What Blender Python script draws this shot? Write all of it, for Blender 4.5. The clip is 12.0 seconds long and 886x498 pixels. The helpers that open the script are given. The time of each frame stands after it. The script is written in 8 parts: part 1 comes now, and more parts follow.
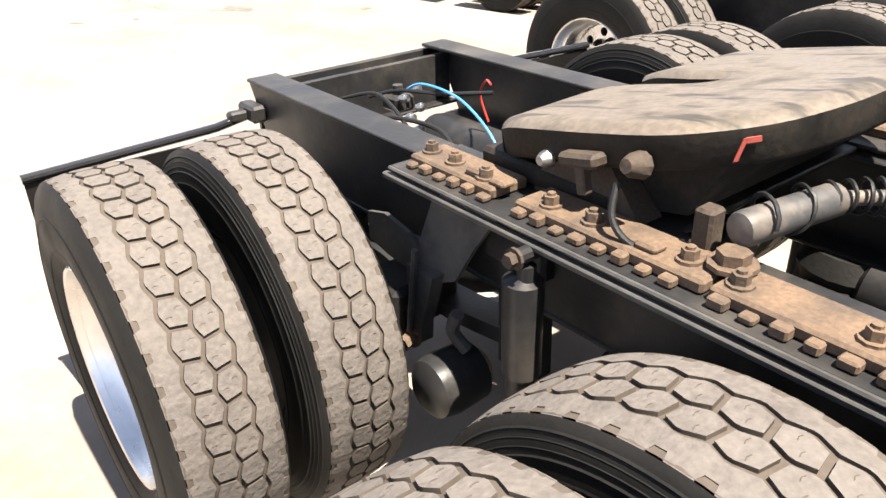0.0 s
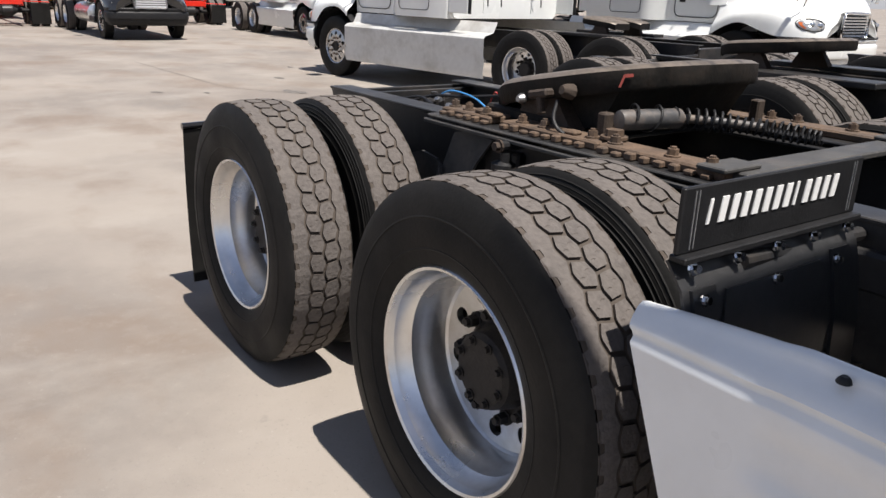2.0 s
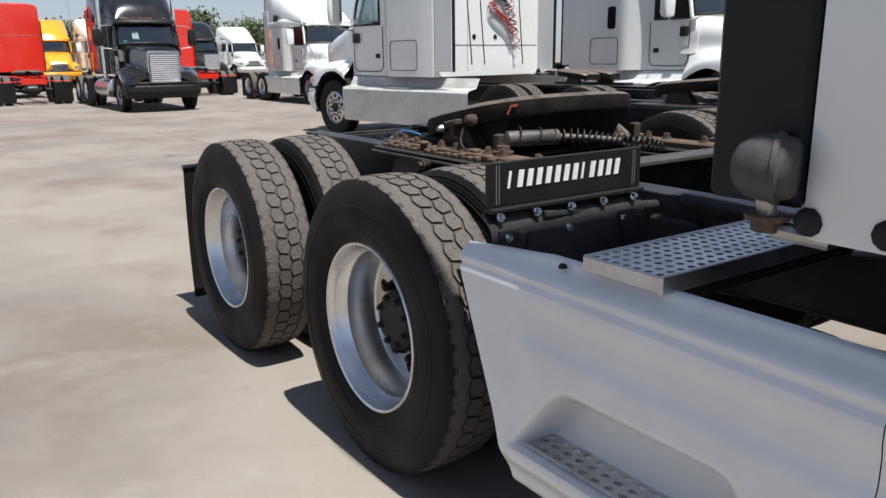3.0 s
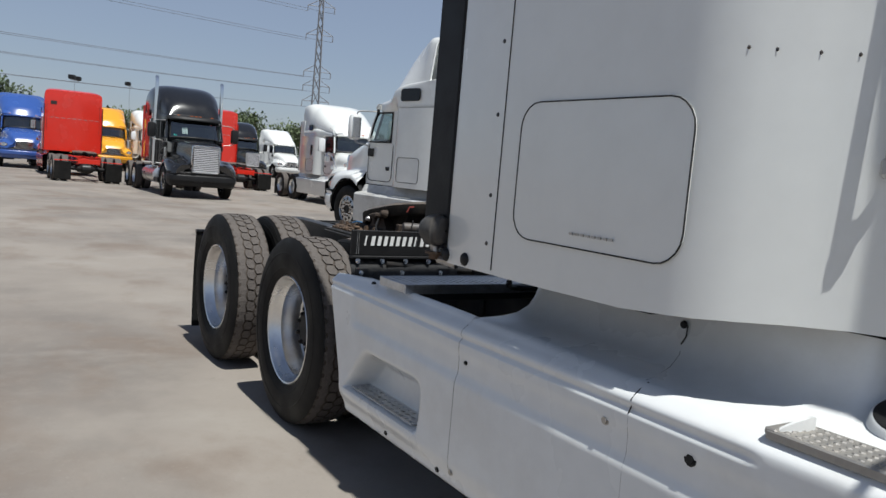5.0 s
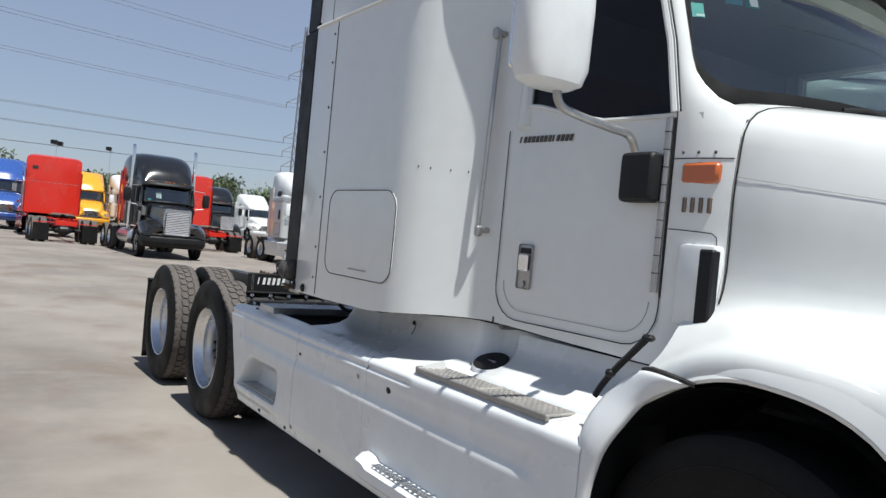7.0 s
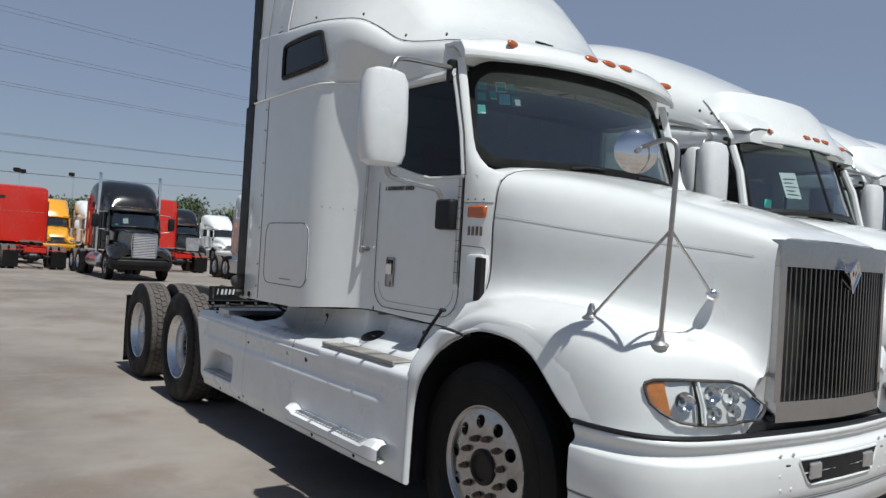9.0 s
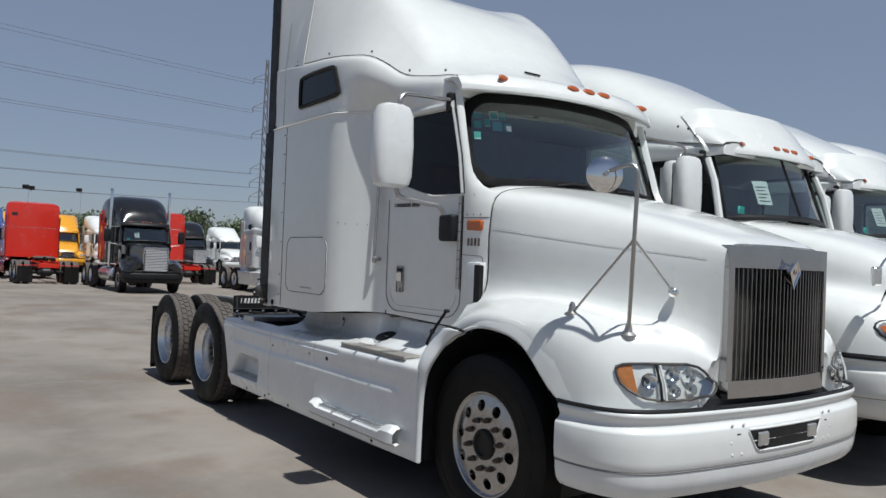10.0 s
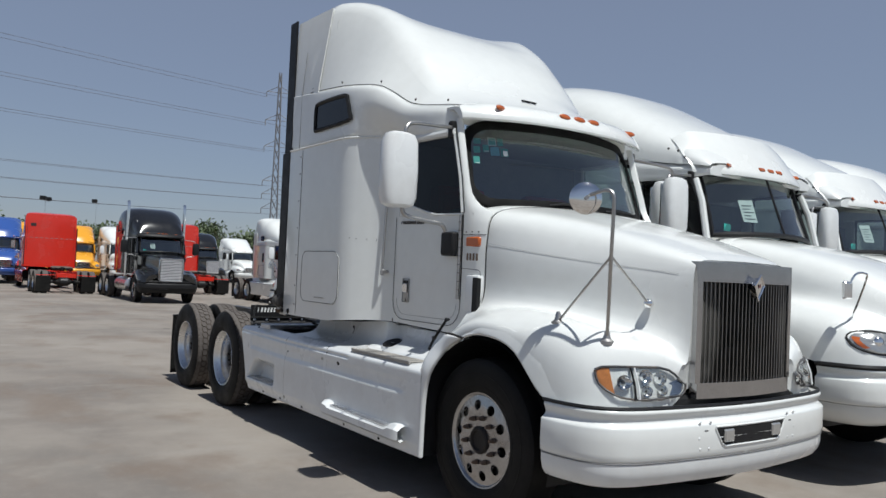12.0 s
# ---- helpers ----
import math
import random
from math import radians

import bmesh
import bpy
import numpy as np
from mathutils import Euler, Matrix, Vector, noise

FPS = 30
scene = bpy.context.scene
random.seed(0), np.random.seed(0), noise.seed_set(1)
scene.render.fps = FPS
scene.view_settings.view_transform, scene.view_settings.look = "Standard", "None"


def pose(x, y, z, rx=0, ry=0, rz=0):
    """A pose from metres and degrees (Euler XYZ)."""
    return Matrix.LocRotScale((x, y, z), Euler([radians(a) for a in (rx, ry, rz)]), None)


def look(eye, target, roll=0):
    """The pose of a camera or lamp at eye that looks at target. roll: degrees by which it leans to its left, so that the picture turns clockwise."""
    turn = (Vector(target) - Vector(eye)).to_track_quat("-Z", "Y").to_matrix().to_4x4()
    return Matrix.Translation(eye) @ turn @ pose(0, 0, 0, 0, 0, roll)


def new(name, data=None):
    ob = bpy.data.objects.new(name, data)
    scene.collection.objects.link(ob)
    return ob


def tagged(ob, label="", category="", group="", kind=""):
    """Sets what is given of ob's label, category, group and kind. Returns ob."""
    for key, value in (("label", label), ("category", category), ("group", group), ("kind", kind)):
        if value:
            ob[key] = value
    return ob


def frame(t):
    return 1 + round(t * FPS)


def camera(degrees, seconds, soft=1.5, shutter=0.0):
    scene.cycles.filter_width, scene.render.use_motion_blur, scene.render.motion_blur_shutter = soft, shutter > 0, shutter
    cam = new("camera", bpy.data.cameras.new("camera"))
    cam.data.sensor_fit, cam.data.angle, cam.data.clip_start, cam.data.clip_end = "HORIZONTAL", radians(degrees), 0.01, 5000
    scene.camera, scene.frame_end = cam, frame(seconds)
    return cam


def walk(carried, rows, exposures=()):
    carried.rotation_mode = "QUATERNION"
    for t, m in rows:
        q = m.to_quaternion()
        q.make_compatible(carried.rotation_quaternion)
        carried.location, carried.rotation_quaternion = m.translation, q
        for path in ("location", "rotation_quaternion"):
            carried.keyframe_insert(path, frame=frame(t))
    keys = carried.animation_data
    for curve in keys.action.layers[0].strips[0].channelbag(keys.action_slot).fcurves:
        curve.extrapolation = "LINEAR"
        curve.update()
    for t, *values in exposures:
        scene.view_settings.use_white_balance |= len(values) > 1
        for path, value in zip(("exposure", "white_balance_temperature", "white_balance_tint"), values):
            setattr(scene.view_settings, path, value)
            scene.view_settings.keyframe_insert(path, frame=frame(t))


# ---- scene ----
cam = camera(60.4, 12.0)
PATH = [
    (0, (1.766, -0.245, 1.672), (0.355, 0.828, 0.746), -1.98),
    (0.5, (1.878, -0.488, 1.596), (0.410, 0.634, 0.830), 1.42),
    (1, (2.117, -0.687, 1.528), (0.633, 0.395, 0.736), 2.63),
    (1.5, (2.431, -0.814, 1.477), (0.871, 0.223, 0.775), 2.29),
    (2, (2.789, -1.005, 1.451), (1.257, 0.111, 0.811), 2.01),
    (2.5, (3.186, -1.084, 1.425), (1.617, 0.018, 0.856), 0.60),
    (3, (3.611, -1.170, 1.426), (2.017, -0.068, 0.932), -0.70),
    (3.2, (3.762, -1.236, 1.432), (2.177, -0.100, 0.988), 0.70),
    (4.8, (5.190, -1.501, 1.468), (3.539, -0.407, 1.190), 5.00),
    (5, (5.358, -1.520, 1.457), (3.682, -0.447, 1.256), 4.86),
    (5.5, (5.726, -1.517, 1.462), (4.042, -0.454, 1.272), 4.37),
    (6, (6.189, -1.606, 1.483), (4.549, -0.473, 1.326), 5.20),
    (6.5, (6.641, -1.633, 1.491), (4.938, -0.585, 1.435), 5.41),
    (7, (7.121, -1.720, 1.499), (5.457, -0.611, 1.473), 5.40),
    (7.5, (7.566, -1.813, 1.528), (5.921, -0.675, 1.523), 5.52),
    (7.7, (7.803, -1.865, 1.535), (6.151, -0.738, 1.545), 5.63),
    (9.3, (8.940, -2.331, 1.563), (7.321, -1.156, 1.576), 3.04),
    (9.5, (9.058, -2.392, 1.577), (7.412, -1.255, 1.596), 2.81),
    (10, (9.293, -2.618, 1.563), (7.668, -1.453, 1.593), 2.22),
    (10.5, (9.482, -2.760, 1.586), (7.854, -1.598, 1.638), 2.56),
    (11, (9.662, -2.828, 1.577), (8.011, -1.700, 1.617), 2.58),
    (11.5, (9.718, -2.851, 1.564), (8.075, -1.712, 1.617), 2.44),
    (12, (9.727, -2.852, 1.574), (8.086, -1.711, 1.634), 2.53),
]
EXPOSURES = [(0.0, 2.12, 7000, 10), (0.5, 1.64, 6950, 12), (1.0, 1.20, 6750, 12), (1.5, 0.96, 6600, 12), (2.0, 0.76, 6450, 12), (2.5, 0.67, 6300, 11), (3.0, 0.58, 6200, 9), (5.0, 0.18, 6080, 7), (5.5, 0.07, 6060, 7), (6.0, 0.0, 6030, 7), (6.5, 0.28, 6030, 7), (7.0, 0.40, 6030, 7), (7.5, 0.44, 6030, 7), (9.5, -0.10, 6000, 7), (10.5, -0.06, 6000, 7), (12.0, -0.04, 6000, 7)]
walk(cam, [(t, look(eye, target, roll)) for t, eye, target, roll in PATH], EXPOSURES)

# ---- light: a high sun ahead of the parked row, hazy sky ----
SUN_EL, SUN_AZ = radians(68.5), radians(3.5)
world = bpy.data.worlds.new("sky")
scene.world = world
world.use_nodes = True
wn = world.node_tree.nodes
sky = wn.new("ShaderNodeTexSky")
sky.sky_type, sky.sun_disc = "NISHITA", False
sky.sun_elevation, sky.sun_rotation = SUN_EL, radians(90) - SUN_AZ
sky.altitude, sky.air_density, sky.dust_density, sky.ozone_density = 0, 1.0, 0.5, 1.5
wn["Background"].inputs["Strength"].default_value = 0.080
haze = wn.new("ShaderNodeMix")
haze.data_type = "RGBA"
haze.inputs["B"].default_value = (3.45, 3.66, 4.6, 1)
world.node_tree.links.new(sky.outputs[0], haze.inputs["A"])
# the haze thins overhead: the zenith is deeper than the band above the horizon
way, up, thin, deep = wn.new("ShaderNodeTexCoord"), wn.new("ShaderNodeSeparateXYZ"), wn.new("ShaderNodeMapRange"), wn.new("ShaderNodeVectorMath")
thin.interpolation_type = "SMOOTHSTEP"
thin.inputs["From Min"].default_value, thin.inputs["From Max"].default_value = 0.30, 0.74
thin.inputs["To Min"].default_value, thin.inputs["To Max"].default_value = 1.0, 0.66
deep.operation = "SCALE"
clear = wn.new("ShaderNodeMapRange")
clear.interpolation_type = "SMOOTHSTEP"
clear.inputs["From Min"].default_value, clear.inputs["From Max"].default_value = 0.35, 0.85
clear.inputs["To Min"].default_value, clear.inputs["To Max"].default_value = 0.6, 0.22
world.node_tree.links.new(up.outputs["Z"], clear.inputs["Value"])
world.node_tree.links.new(clear.outputs[0], haze.inputs["Factor"])
world.node_tree.links.new(way.outputs["Generated"], up.inputs[0])
world.node_tree.links.new(up.outputs["Z"], thin.inputs["Value"])
world.node_tree.links.new(haze.outputs["Result"], deep.inputs[0])
world.node_tree.links.new(thin.outputs[0], deep.inputs["Scale"])
world.node_tree.links.new(deep.outputs[0], wn["Background"].inputs["Color"])
sun = new("sun", bpy.data.lights.new("sun", "SUN"))
sun.data.energy, sun.data.angle, sun.data.color = 5.0, radians(0.6), (1.0, 0.95, 0.87)
sun_way = Vector((math.cos(SUN_EL) * math.cos(SUN_AZ), math.cos(SUN_EL) * math.sin(SUN_AZ), math.sin(SUN_EL)))
sun.matrix_basis = look(sun_way * 50, (0, 0, 0))


# ---- materials ----
def material(name, color, rough=0.5, metal=0.0, vary=0.15, scale=6.0, bump=0.0, bump_scale=60.0, coat=0.0, dirt=None, dirt_amount=0.3, dirt_scale=1.5, spec=0.5):
    """A surface with two scales of colour change, a little relief and patches of dirt."""
    m = bpy.data.materials.new(name)
    m.use_nodes = True
    n, l = m.node_tree.nodes, m.node_tree.links
    b = n["Principled BSDF"]
    b.inputs["Metallic"].default_value = metal
    b.inputs["Coat Weight"].default_value = coat
    b.inputs["Specular IOR Level"].default_value = spec
    b.inputs["Coat Roughness"].default_value = 0.06
    tc = n.new("ShaderNodeTexCoord")
    fine, wide = n.new("ShaderNodeTexNoise"), n.new("ShaderNodeTexNoise")
    fine.inputs["Scale"].default_value, fine.inputs["Detail"].default_value = scale * 9, 4
    wide.inputs["Scale"].default_value, wide.inputs["Detail"].default_value = scale, 5
    for t in (fine, wide):
        l.new(tc.outputs["Object"], t.inputs["Vector"])
    add = n.new("ShaderNodeMath")
    add.operation = "ADD"
    l.new(fine.outputs["Fac"], add.inputs[0])
    l.new(wide.outputs["Fac"], add.inputs[1])
    ramp = n.new("ShaderNodeMapRange")
    ramp.inputs["From Min"].default_value, ramp.inputs["From Max"].default_value = 0.6, 1.4
    ramp.inputs["To Min"].default_value, ramp.inputs["To Max"].default_value = 1 - vary, 1 + vary
    l.new(add.outputs[0], ramp.inputs["Value"])
    tint = n.new("ShaderNodeVectorMath")
    tint.operation = "SCALE"
    tint.inputs[0].default_value = color
    l.new(ramp.outputs[0], tint.inputs["Scale"])
    out = tint.outputs[0]
    if dirt:
        spots, edge = n.new("ShaderNodeTexNoise"), n.new("ShaderNodeMapRange")
        spots.inputs["Scale"].default_value, spots.inputs["Detail"].default_value = dirt_scale, 7
        spots.inputs["Roughness"].default_value = 0.65
        l.new(tc.outputs["Object"], spots.inputs["Vector"])
        edge.inputs["From Min"].default_value, edge.inputs["From Max"].default_value = 0.48, 0.68
        edge.inputs["To Max"].default_value = dirt_amount
        l.new(spots.outputs["Fac"], edge.inputs["Value"])
        mix = n.new("ShaderNodeMix")
        mix.data_type = "RGBA"
        l.new(edge.outputs[0], mix.inputs["Factor"])
        l.new(out, mix.inputs["A"])
        mix.inputs["B"].default_value = (*dirt, 1)
        out = mix.outputs["Result"]
    l.new(out, b.inputs["Base Color"])
    rr = n.new("ShaderNodeMapRange")
    rr.inputs["From Min"].default_value, rr.inputs["From Max"].default_value = 0.3, 0.7
    rr.inputs["To Min"].default_value, rr.inputs["To Max"].default_value = max(rough * 0.8, 0.02), min(rough * 1.2, 1)
    l.new(wide.outputs["Fac"], rr.inputs["Value"])
    l.new(rr.outputs[0], b.inputs["Roughness"])
    if bump:
        grain, bp = n.new("ShaderNodeTexNoise"), n.new("ShaderNodeBump")
        grain.inputs["Scale"].default_value, grain.inputs["Detail"].default_value = bump_scale, 5
        l.new(tc.outputs["Object"], grain.inputs["Vector"])
        bp.inputs["Strength"].default_value, bp.inputs["Distance"].default_value = bump, 0.004
        l.new(grain.outputs["Fac"], bp.inputs["Height"])
        l.new(bp.outputs[0], b.inputs["Normal"])
    return m


def streaked(m, dark, stretch):
    """Long dark smears over a finished surface."""
    n, l = m.node_tree.nodes, m.node_tree.links
    b = n["Principled BSDF"]
    tc, mp, t, r, mx = n.new("ShaderNodeTexCoord"), n.new("ShaderNodeMapping"), n.new("ShaderNodeTexNoise"), n.new("ShaderNodeMapRange"), n.new("ShaderNodeMix")
    mx.data_type = "RGBA"
    mp.inputs["Scale"].default_value = stretch
    t.inputs["Scale"].default_value, t.inputs["Detail"].default_value = 2.2, 4
    r.inputs["From Min"].default_value, r.inputs["From Max"].default_value, r.inputs["To Max"].default_value = 0.56, 0.62, 0.8
    l.new(tc.outputs["Object"], mp.inputs["Vector"])
    l.new(mp.outputs[0], t.inputs["Vector"])
    l.new(t.outputs["Fac"], r.inputs["Value"])
    l.new(r.outputs[0], mx.inputs["Factor"])
    l.new(b.inputs["Base Color"].links[0].from_socket, mx.inputs["A"])
    mx.inputs["B"].default_value = (*dark, 1)
    l.new(mx.outputs["Result"], b.inputs["Base Color"])
    return m


def glass_material(name, tint, rough=0.01, gloss=0.05):
    m = bpy.data.materials.new(name)
    m.use_nodes = True
    n, l = m.node_tree.nodes, m.node_tree.links
    n.remove(n["Principled BSDF"])
    clear, shine, mix, fr = n.new("ShaderNodeBsdfTransparent"), n.new("ShaderNodeBsdfGlossy"), n.new("ShaderNodeMixShader"), n.new("ShaderNodeLayerWeight")
    clear.inputs["Color"].default_value = (*tint, 1)
    shine.inputs["Roughness"].default_value = rough
    power, gain = n.new("ShaderNodeMath"), n.new("ShaderNodeMath")
    power.operation, gain.operation = "POWER", "MULTIPLY_ADD"
    power.inputs[1].default_value, gain.inputs[1].default_value, gain.inputs[2].default_value = 4.0, 0.75, gloss
    l.new(fr.outputs["Facing"], power.inputs[0])
    l.new(power.outputs[0], gain.inputs[0])
    l.new(gain.outputs[0], mix.inputs[0])
    l.new(clear.outputs[0], mix.inputs[1])
    l.new(shine.outputs[0], mix.inputs[2])
    l.new(mix.outputs[0], n["Material Output"].inputs["Surface"])
    return m


def concrete_material():
    """Sun-bleached yard concrete: pale grey-buff, tyre-polished drifts, oil stains and fine grit."""
    m = bpy.data.materials.new("yard_concrete")
    m.use_nodes = True
    n, l = m.node_tree.nodes, m.node_tree.links
    b = n["Principled BSDF"]
    tc = n.new("ShaderNodeTexCoord")

    def noise_at(scale, detail, stretch=(1, 1, 1), rough=0.6, turn=0.0):
        mp, t = n.new("ShaderNodeMapping"), n.new("ShaderNodeTexNoise")
        mp.inputs["Scale"].default_value = stretch
        mp.inputs["Rotation"].default_value = (0, 0, turn)
        t.inputs["Scale"].default_value, t.inputs["Detail"].default_value, t.inputs["Roughness"].default_value = scale, detail, rough
        l.new(tc.outputs["Object"], mp.inputs["Vector"])
        l.new(mp.outputs[0], t.inputs["Vector"])
        return t.outputs["Fac"]

    def blend(a, bb, fac, lo, hi, top):
        r, mx = n.new("ShaderNodeMapRange"), n.new("ShaderNodeMix")
        mx.data_type = "RGBA"
        r.inputs["From Min"].default_value, r.inputs["From Max"].default_value, r.inputs["To Max"].default_value = lo, hi, top
        l.new(fac, r.inputs["Value"])
        l.new(r.outputs[0], mx.inputs["Factor"])
        for sock, v in (("A", a), ("B", bb)):
            if isinstance(v, tuple):
                mx.inputs[sock].default_value = (*v, 1)
            else:
                l.new(v, mx.inputs[sock])
        return mx.outputs["Result"]

    c = blend((0.250, 0.221, 0.191), (0.168, 0.146, 0.128), noise_at(0.30, 6, turn=0.4), 0.42, 0.62, 0.95)
    c = blend(c, (0.132, 0.119, 0.107), noise_at(0.42, 7, (0.75, 1.25, 1), turn=0.35), 0.52, 0.70, 0.65)
    c = blend(c, (0.292, 0.266, 0.233), noise_at(1.1, 7, (1, 0.75, 1)), 0.54, 0.72, 0.50)
    c = blend(c, (0.094, 0.085, 0.077), noise_at(2.6, 5, rough=0.7), 0.67, 0.77, 0.40)
    c = blend(c, (0.160, 0.122, 0.094), noise_at(0.8, 8, (0.8, 1.1, 1), turn=1.0), 0.50, 0.64, 0.65)
    c = blend(c, (0.310, 0.288, 0.258), noise_at(0.6, 8, (1.3, 0.8, 1), turn=0.7), 0.58, 0.72, 0.50)
    c = blend(c, (0.225, 0.200, 0.172), noise_at(9.0, 6, rough=0.75), 0.52, 0.70, 0.45)
    c = blend(c, (0.118, 0.106, 0.094), noise_at(60, 3), 0.60, 0.75, 0.35)
    c = blend(c, (0.33, 0.31, 0.28), noise_at(35, 3), 0.66, 0.74, 0.35)
    l.new(c, b.inputs["Base Color"])
    b.inputs["Roughness"].default_value = 0.82
    bp = n.new("ShaderNodeBump")
    bp.inputs["Strength"].default_value, bp.inputs["Distance"].default_value = 0.35, 0.004
    l.new(noise_at(90, 6), bp.inputs["Height"])
    l.new(bp.outputs[0], b.inputs["Normal"])
    return m


WHITE = material("white_paint", (0.72, 0.73, 0.71), 0.24, vary=0.035, scale=1.2, coat=0.6, dirt=(0.55, 0.52, 0.47), dirt_amount=0.10, dirt_scale=2.5)
WHITE_PLASTIC = material("white_plastic", (0.715, 0.725, 0.72), 0.30, vary=0.05, scale=1.5, coat=0.45, dirt=(0.45, 0.42, 0.38), dirt_amount=0.22, dirt_scale=3.0)
DIRTY_WHITE = material("dusty_white_paint", (0.52, 0.52, 0.505), 0.40, vary=0.10, scale=1.5, coat=0.2, dirt=(0.28, 0.26, 0.23), dirt_amount=0.55, dirt_scale=2.2)
BLACK_PAINT = material("black_chassis_paint", (0.018, 0.018, 0.019), 0.42, vary=0.3, scale=5, bump=0.15, dirt=(0.10, 0.085, 0.07), dirt_amount=0.35, dirt_scale=4, spec=0.3)
BLACK_GLOSS = material("black_gloss_paint", (0.012, 0.012, 0.013), 0.18, vary=0.1, scale=2, coat=0.7)
BLACK_PLASTIC = material("black_plastic", (0.013, 0.013, 0.014), 0.5, vary=0.2, scale=8, bump=0.2, bump_scale=200, spec=0.25)
RUBBER = material("sidewall_rubber", (0.0105, 0.0102, 0.0098), 0.6, vary=0.25, scale=5, bump=0.2, bump_scale=120, dirt=(0.045, 0.04, 0.036), dirt_amount=0.18, dirt_scale=3, spec=0.14)
TREAD = material("dusty_tread_rubber", (0.102, 0.090, 0.083), 0.9, vary=0.30, scale=9, bump=0.9, bump_scale=70, dirt=(0.118, 0.104, 0.092), dirt_amount=0.5, dirt_scale=5, spec=0.25)
GROOVE = material("groove_rubber", (0.070, 0.058, 0.049), 0.9, vary=0.2, scale=10, spec=0.15)
ALU = material("polished_aluminium", (0.70, 0.70, 0.70), 0.30, 1.0, vary=0.06, scale=4, bump=0.05, dirt=(0.42, 0.39, 0.35), dirt_amount=0.5, dirt_scale=5)
WORN_ALU = material("worn_aluminium", (0.44, 0.44, 0.45), 0.24, 1.0, vary=0.16, scale=5, bump=0.06, dirt=(0.22, 0.19, 0.165), dirt_amount=0.55, dirt_scale=6)
CHROME = material("chrome", (0.82, 0.82, 0.82), 0.12, 1.0, vary=0.03, scale=3)
GREY_PAINT = material("grey_paint", (0.048, 0.048, 0.050), 0.5, vary=0.25, scale=9, bump=0.15, dirt=(0.2, 0.15, 0.11), dirt_amount=0.5, dirt_scale=9)
DULL_ALU = material("dull_aluminium", (0.56, 0.57, 0.59), 0.42, 1.0, vary=0.12, scale=7, bump=0.1, dirt=(0.30, 0.28, 0.25), dirt_amount=0.6, dirt_scale=8)
BAR_METAL = material("dull_grille_metal", (0.29, 0.28, 0.27), 0.36, 1.0, vary=0.1, scale=6)
SATIN_GRILLE = material("satin_silver_grille", (0.52, 0.52, 0.54), 0.5, 0.5, vary=0.06, scale=6)
STEP_ALU = material("scuffed_step_aluminium", (0.34, 0.325, 0.305), 0.5, 0.6, vary=0.14, scale=9, bump=0.1, dirt=(0.34, 0.31, 0.27), dirt_amount=0.6, dirt_scale=9)
BRUSHED = material("brushed_chrome", (0.45, 0.45, 0.46), 0.16, 1.0, vary=0.10, scale=5)
MIRROR = material("mirror_chrome", (0.80, 0.80, 0.80), 0.03, 1.0, vary=0.02, scale=3)
AMBER_LAMP = material("dull_amber_lens", (0.40, 0.15, 0.035), 0.12, vary=0.35, scale=26, coat=0.8)
BADGE_RED = material("dull_red_enamel", (0.15, 0.06, 0.055), 0.3, vary=0.1, scale=20)
STEEL = material("bare_steel", (0.42, 0.41, 0.40), 0.42, 1.0, vary=0.15, scale=8, bump=0.1)
RUST = material("rusty_steel", (0.108, 0.071, 0.047), 0.85, 0.1, vary=0.45, scale=12, bump=0.5, bump_scale=90, dirt=(0.045, 0.036, 0.03), dirt_amount=0.75, dirt_scale=8)
NUT_METAL = material("stained_nut_steel", (0.16, 0.12, 0.095), 0.5, 0.6, vary=0.35, scale=30, bump=0.3)
RUST_DARK = material("dark_rusty_steel", (0.05, 0.036, 0.027), 0.8, 0.2, vary=0.45, scale=14, bump=0.5, bump_scale=90)
GUARD_BLACK = material("satin_black_sheet", (0.030, 0.030, 0.031), 0.36, vary=0.25, scale=4, bump=0.15, bump_scale=30, dirt=(0.06, 0.055, 0.05), dirt_amount=0.3, dirt_scale=3, spec=0.4)
DUSTY_BLACK = material("dusty_black_steel", (0.052, 0.051, 0.050), 0.55, vary=0.3, scale=6, bump=0.2, bump_scale=60, dirt=(0.12, 0.105, 0.09), dirt_amount=0.45, dirt_scale=5, spec=0.3)
GREASE_PLATE = material("greasy_worn_steel_plate", (0.145, 0.119, 0.095), 0.5, 0.2, vary=0.4, scale=7, bump=0.3, bump_scale=50, dirt=(0.03, 0.026, 0.022), dirt_amount=0.8, dirt_scale=7)
GREASE_PLATE = streaked(GREASE_PLATE, (0.035, 0.030, 0.026), (1.6, 9.0, 1.0))
GREASE_SIDE = material("grease_blackened_steel", (0.012, 0.011, 0.010), 0.65, 0.1, vary=0.45, scale=10, bump=0.4, bump_scale=60, dirt=(0.05, 0.035, 0.025), dirt_amount=0.35, dirt_scale=9, spec=0.25)
HUB = material("hub_iron", (0.035, 0.032, 0.03), 0.6, 0.5, vary=0.3, scale=14, bump=0.3, spec=0.3)
CABIN = material("cab_trim", (0.17, 0.175, 0.175), 0.8, vary=0.2, scale=8, bump=0.2, bump_scale=200, spec=0.3)
SEAT = material("seat_fabric", (0.12, 0.115, 0.115), 0.9, vary=0.25, scale=12, bump=0.3, bump_scale=250, spec=0.2)
RED_FABRIC = material("red_trim", (0.20, 0.02, 0.02), 0.8, vary=0.2, scale=12)
ORANGE = material("amber_lens", (0.42, 0.095, 0.018), 0.18, vary=0.08, scale=30, coat=0.6)
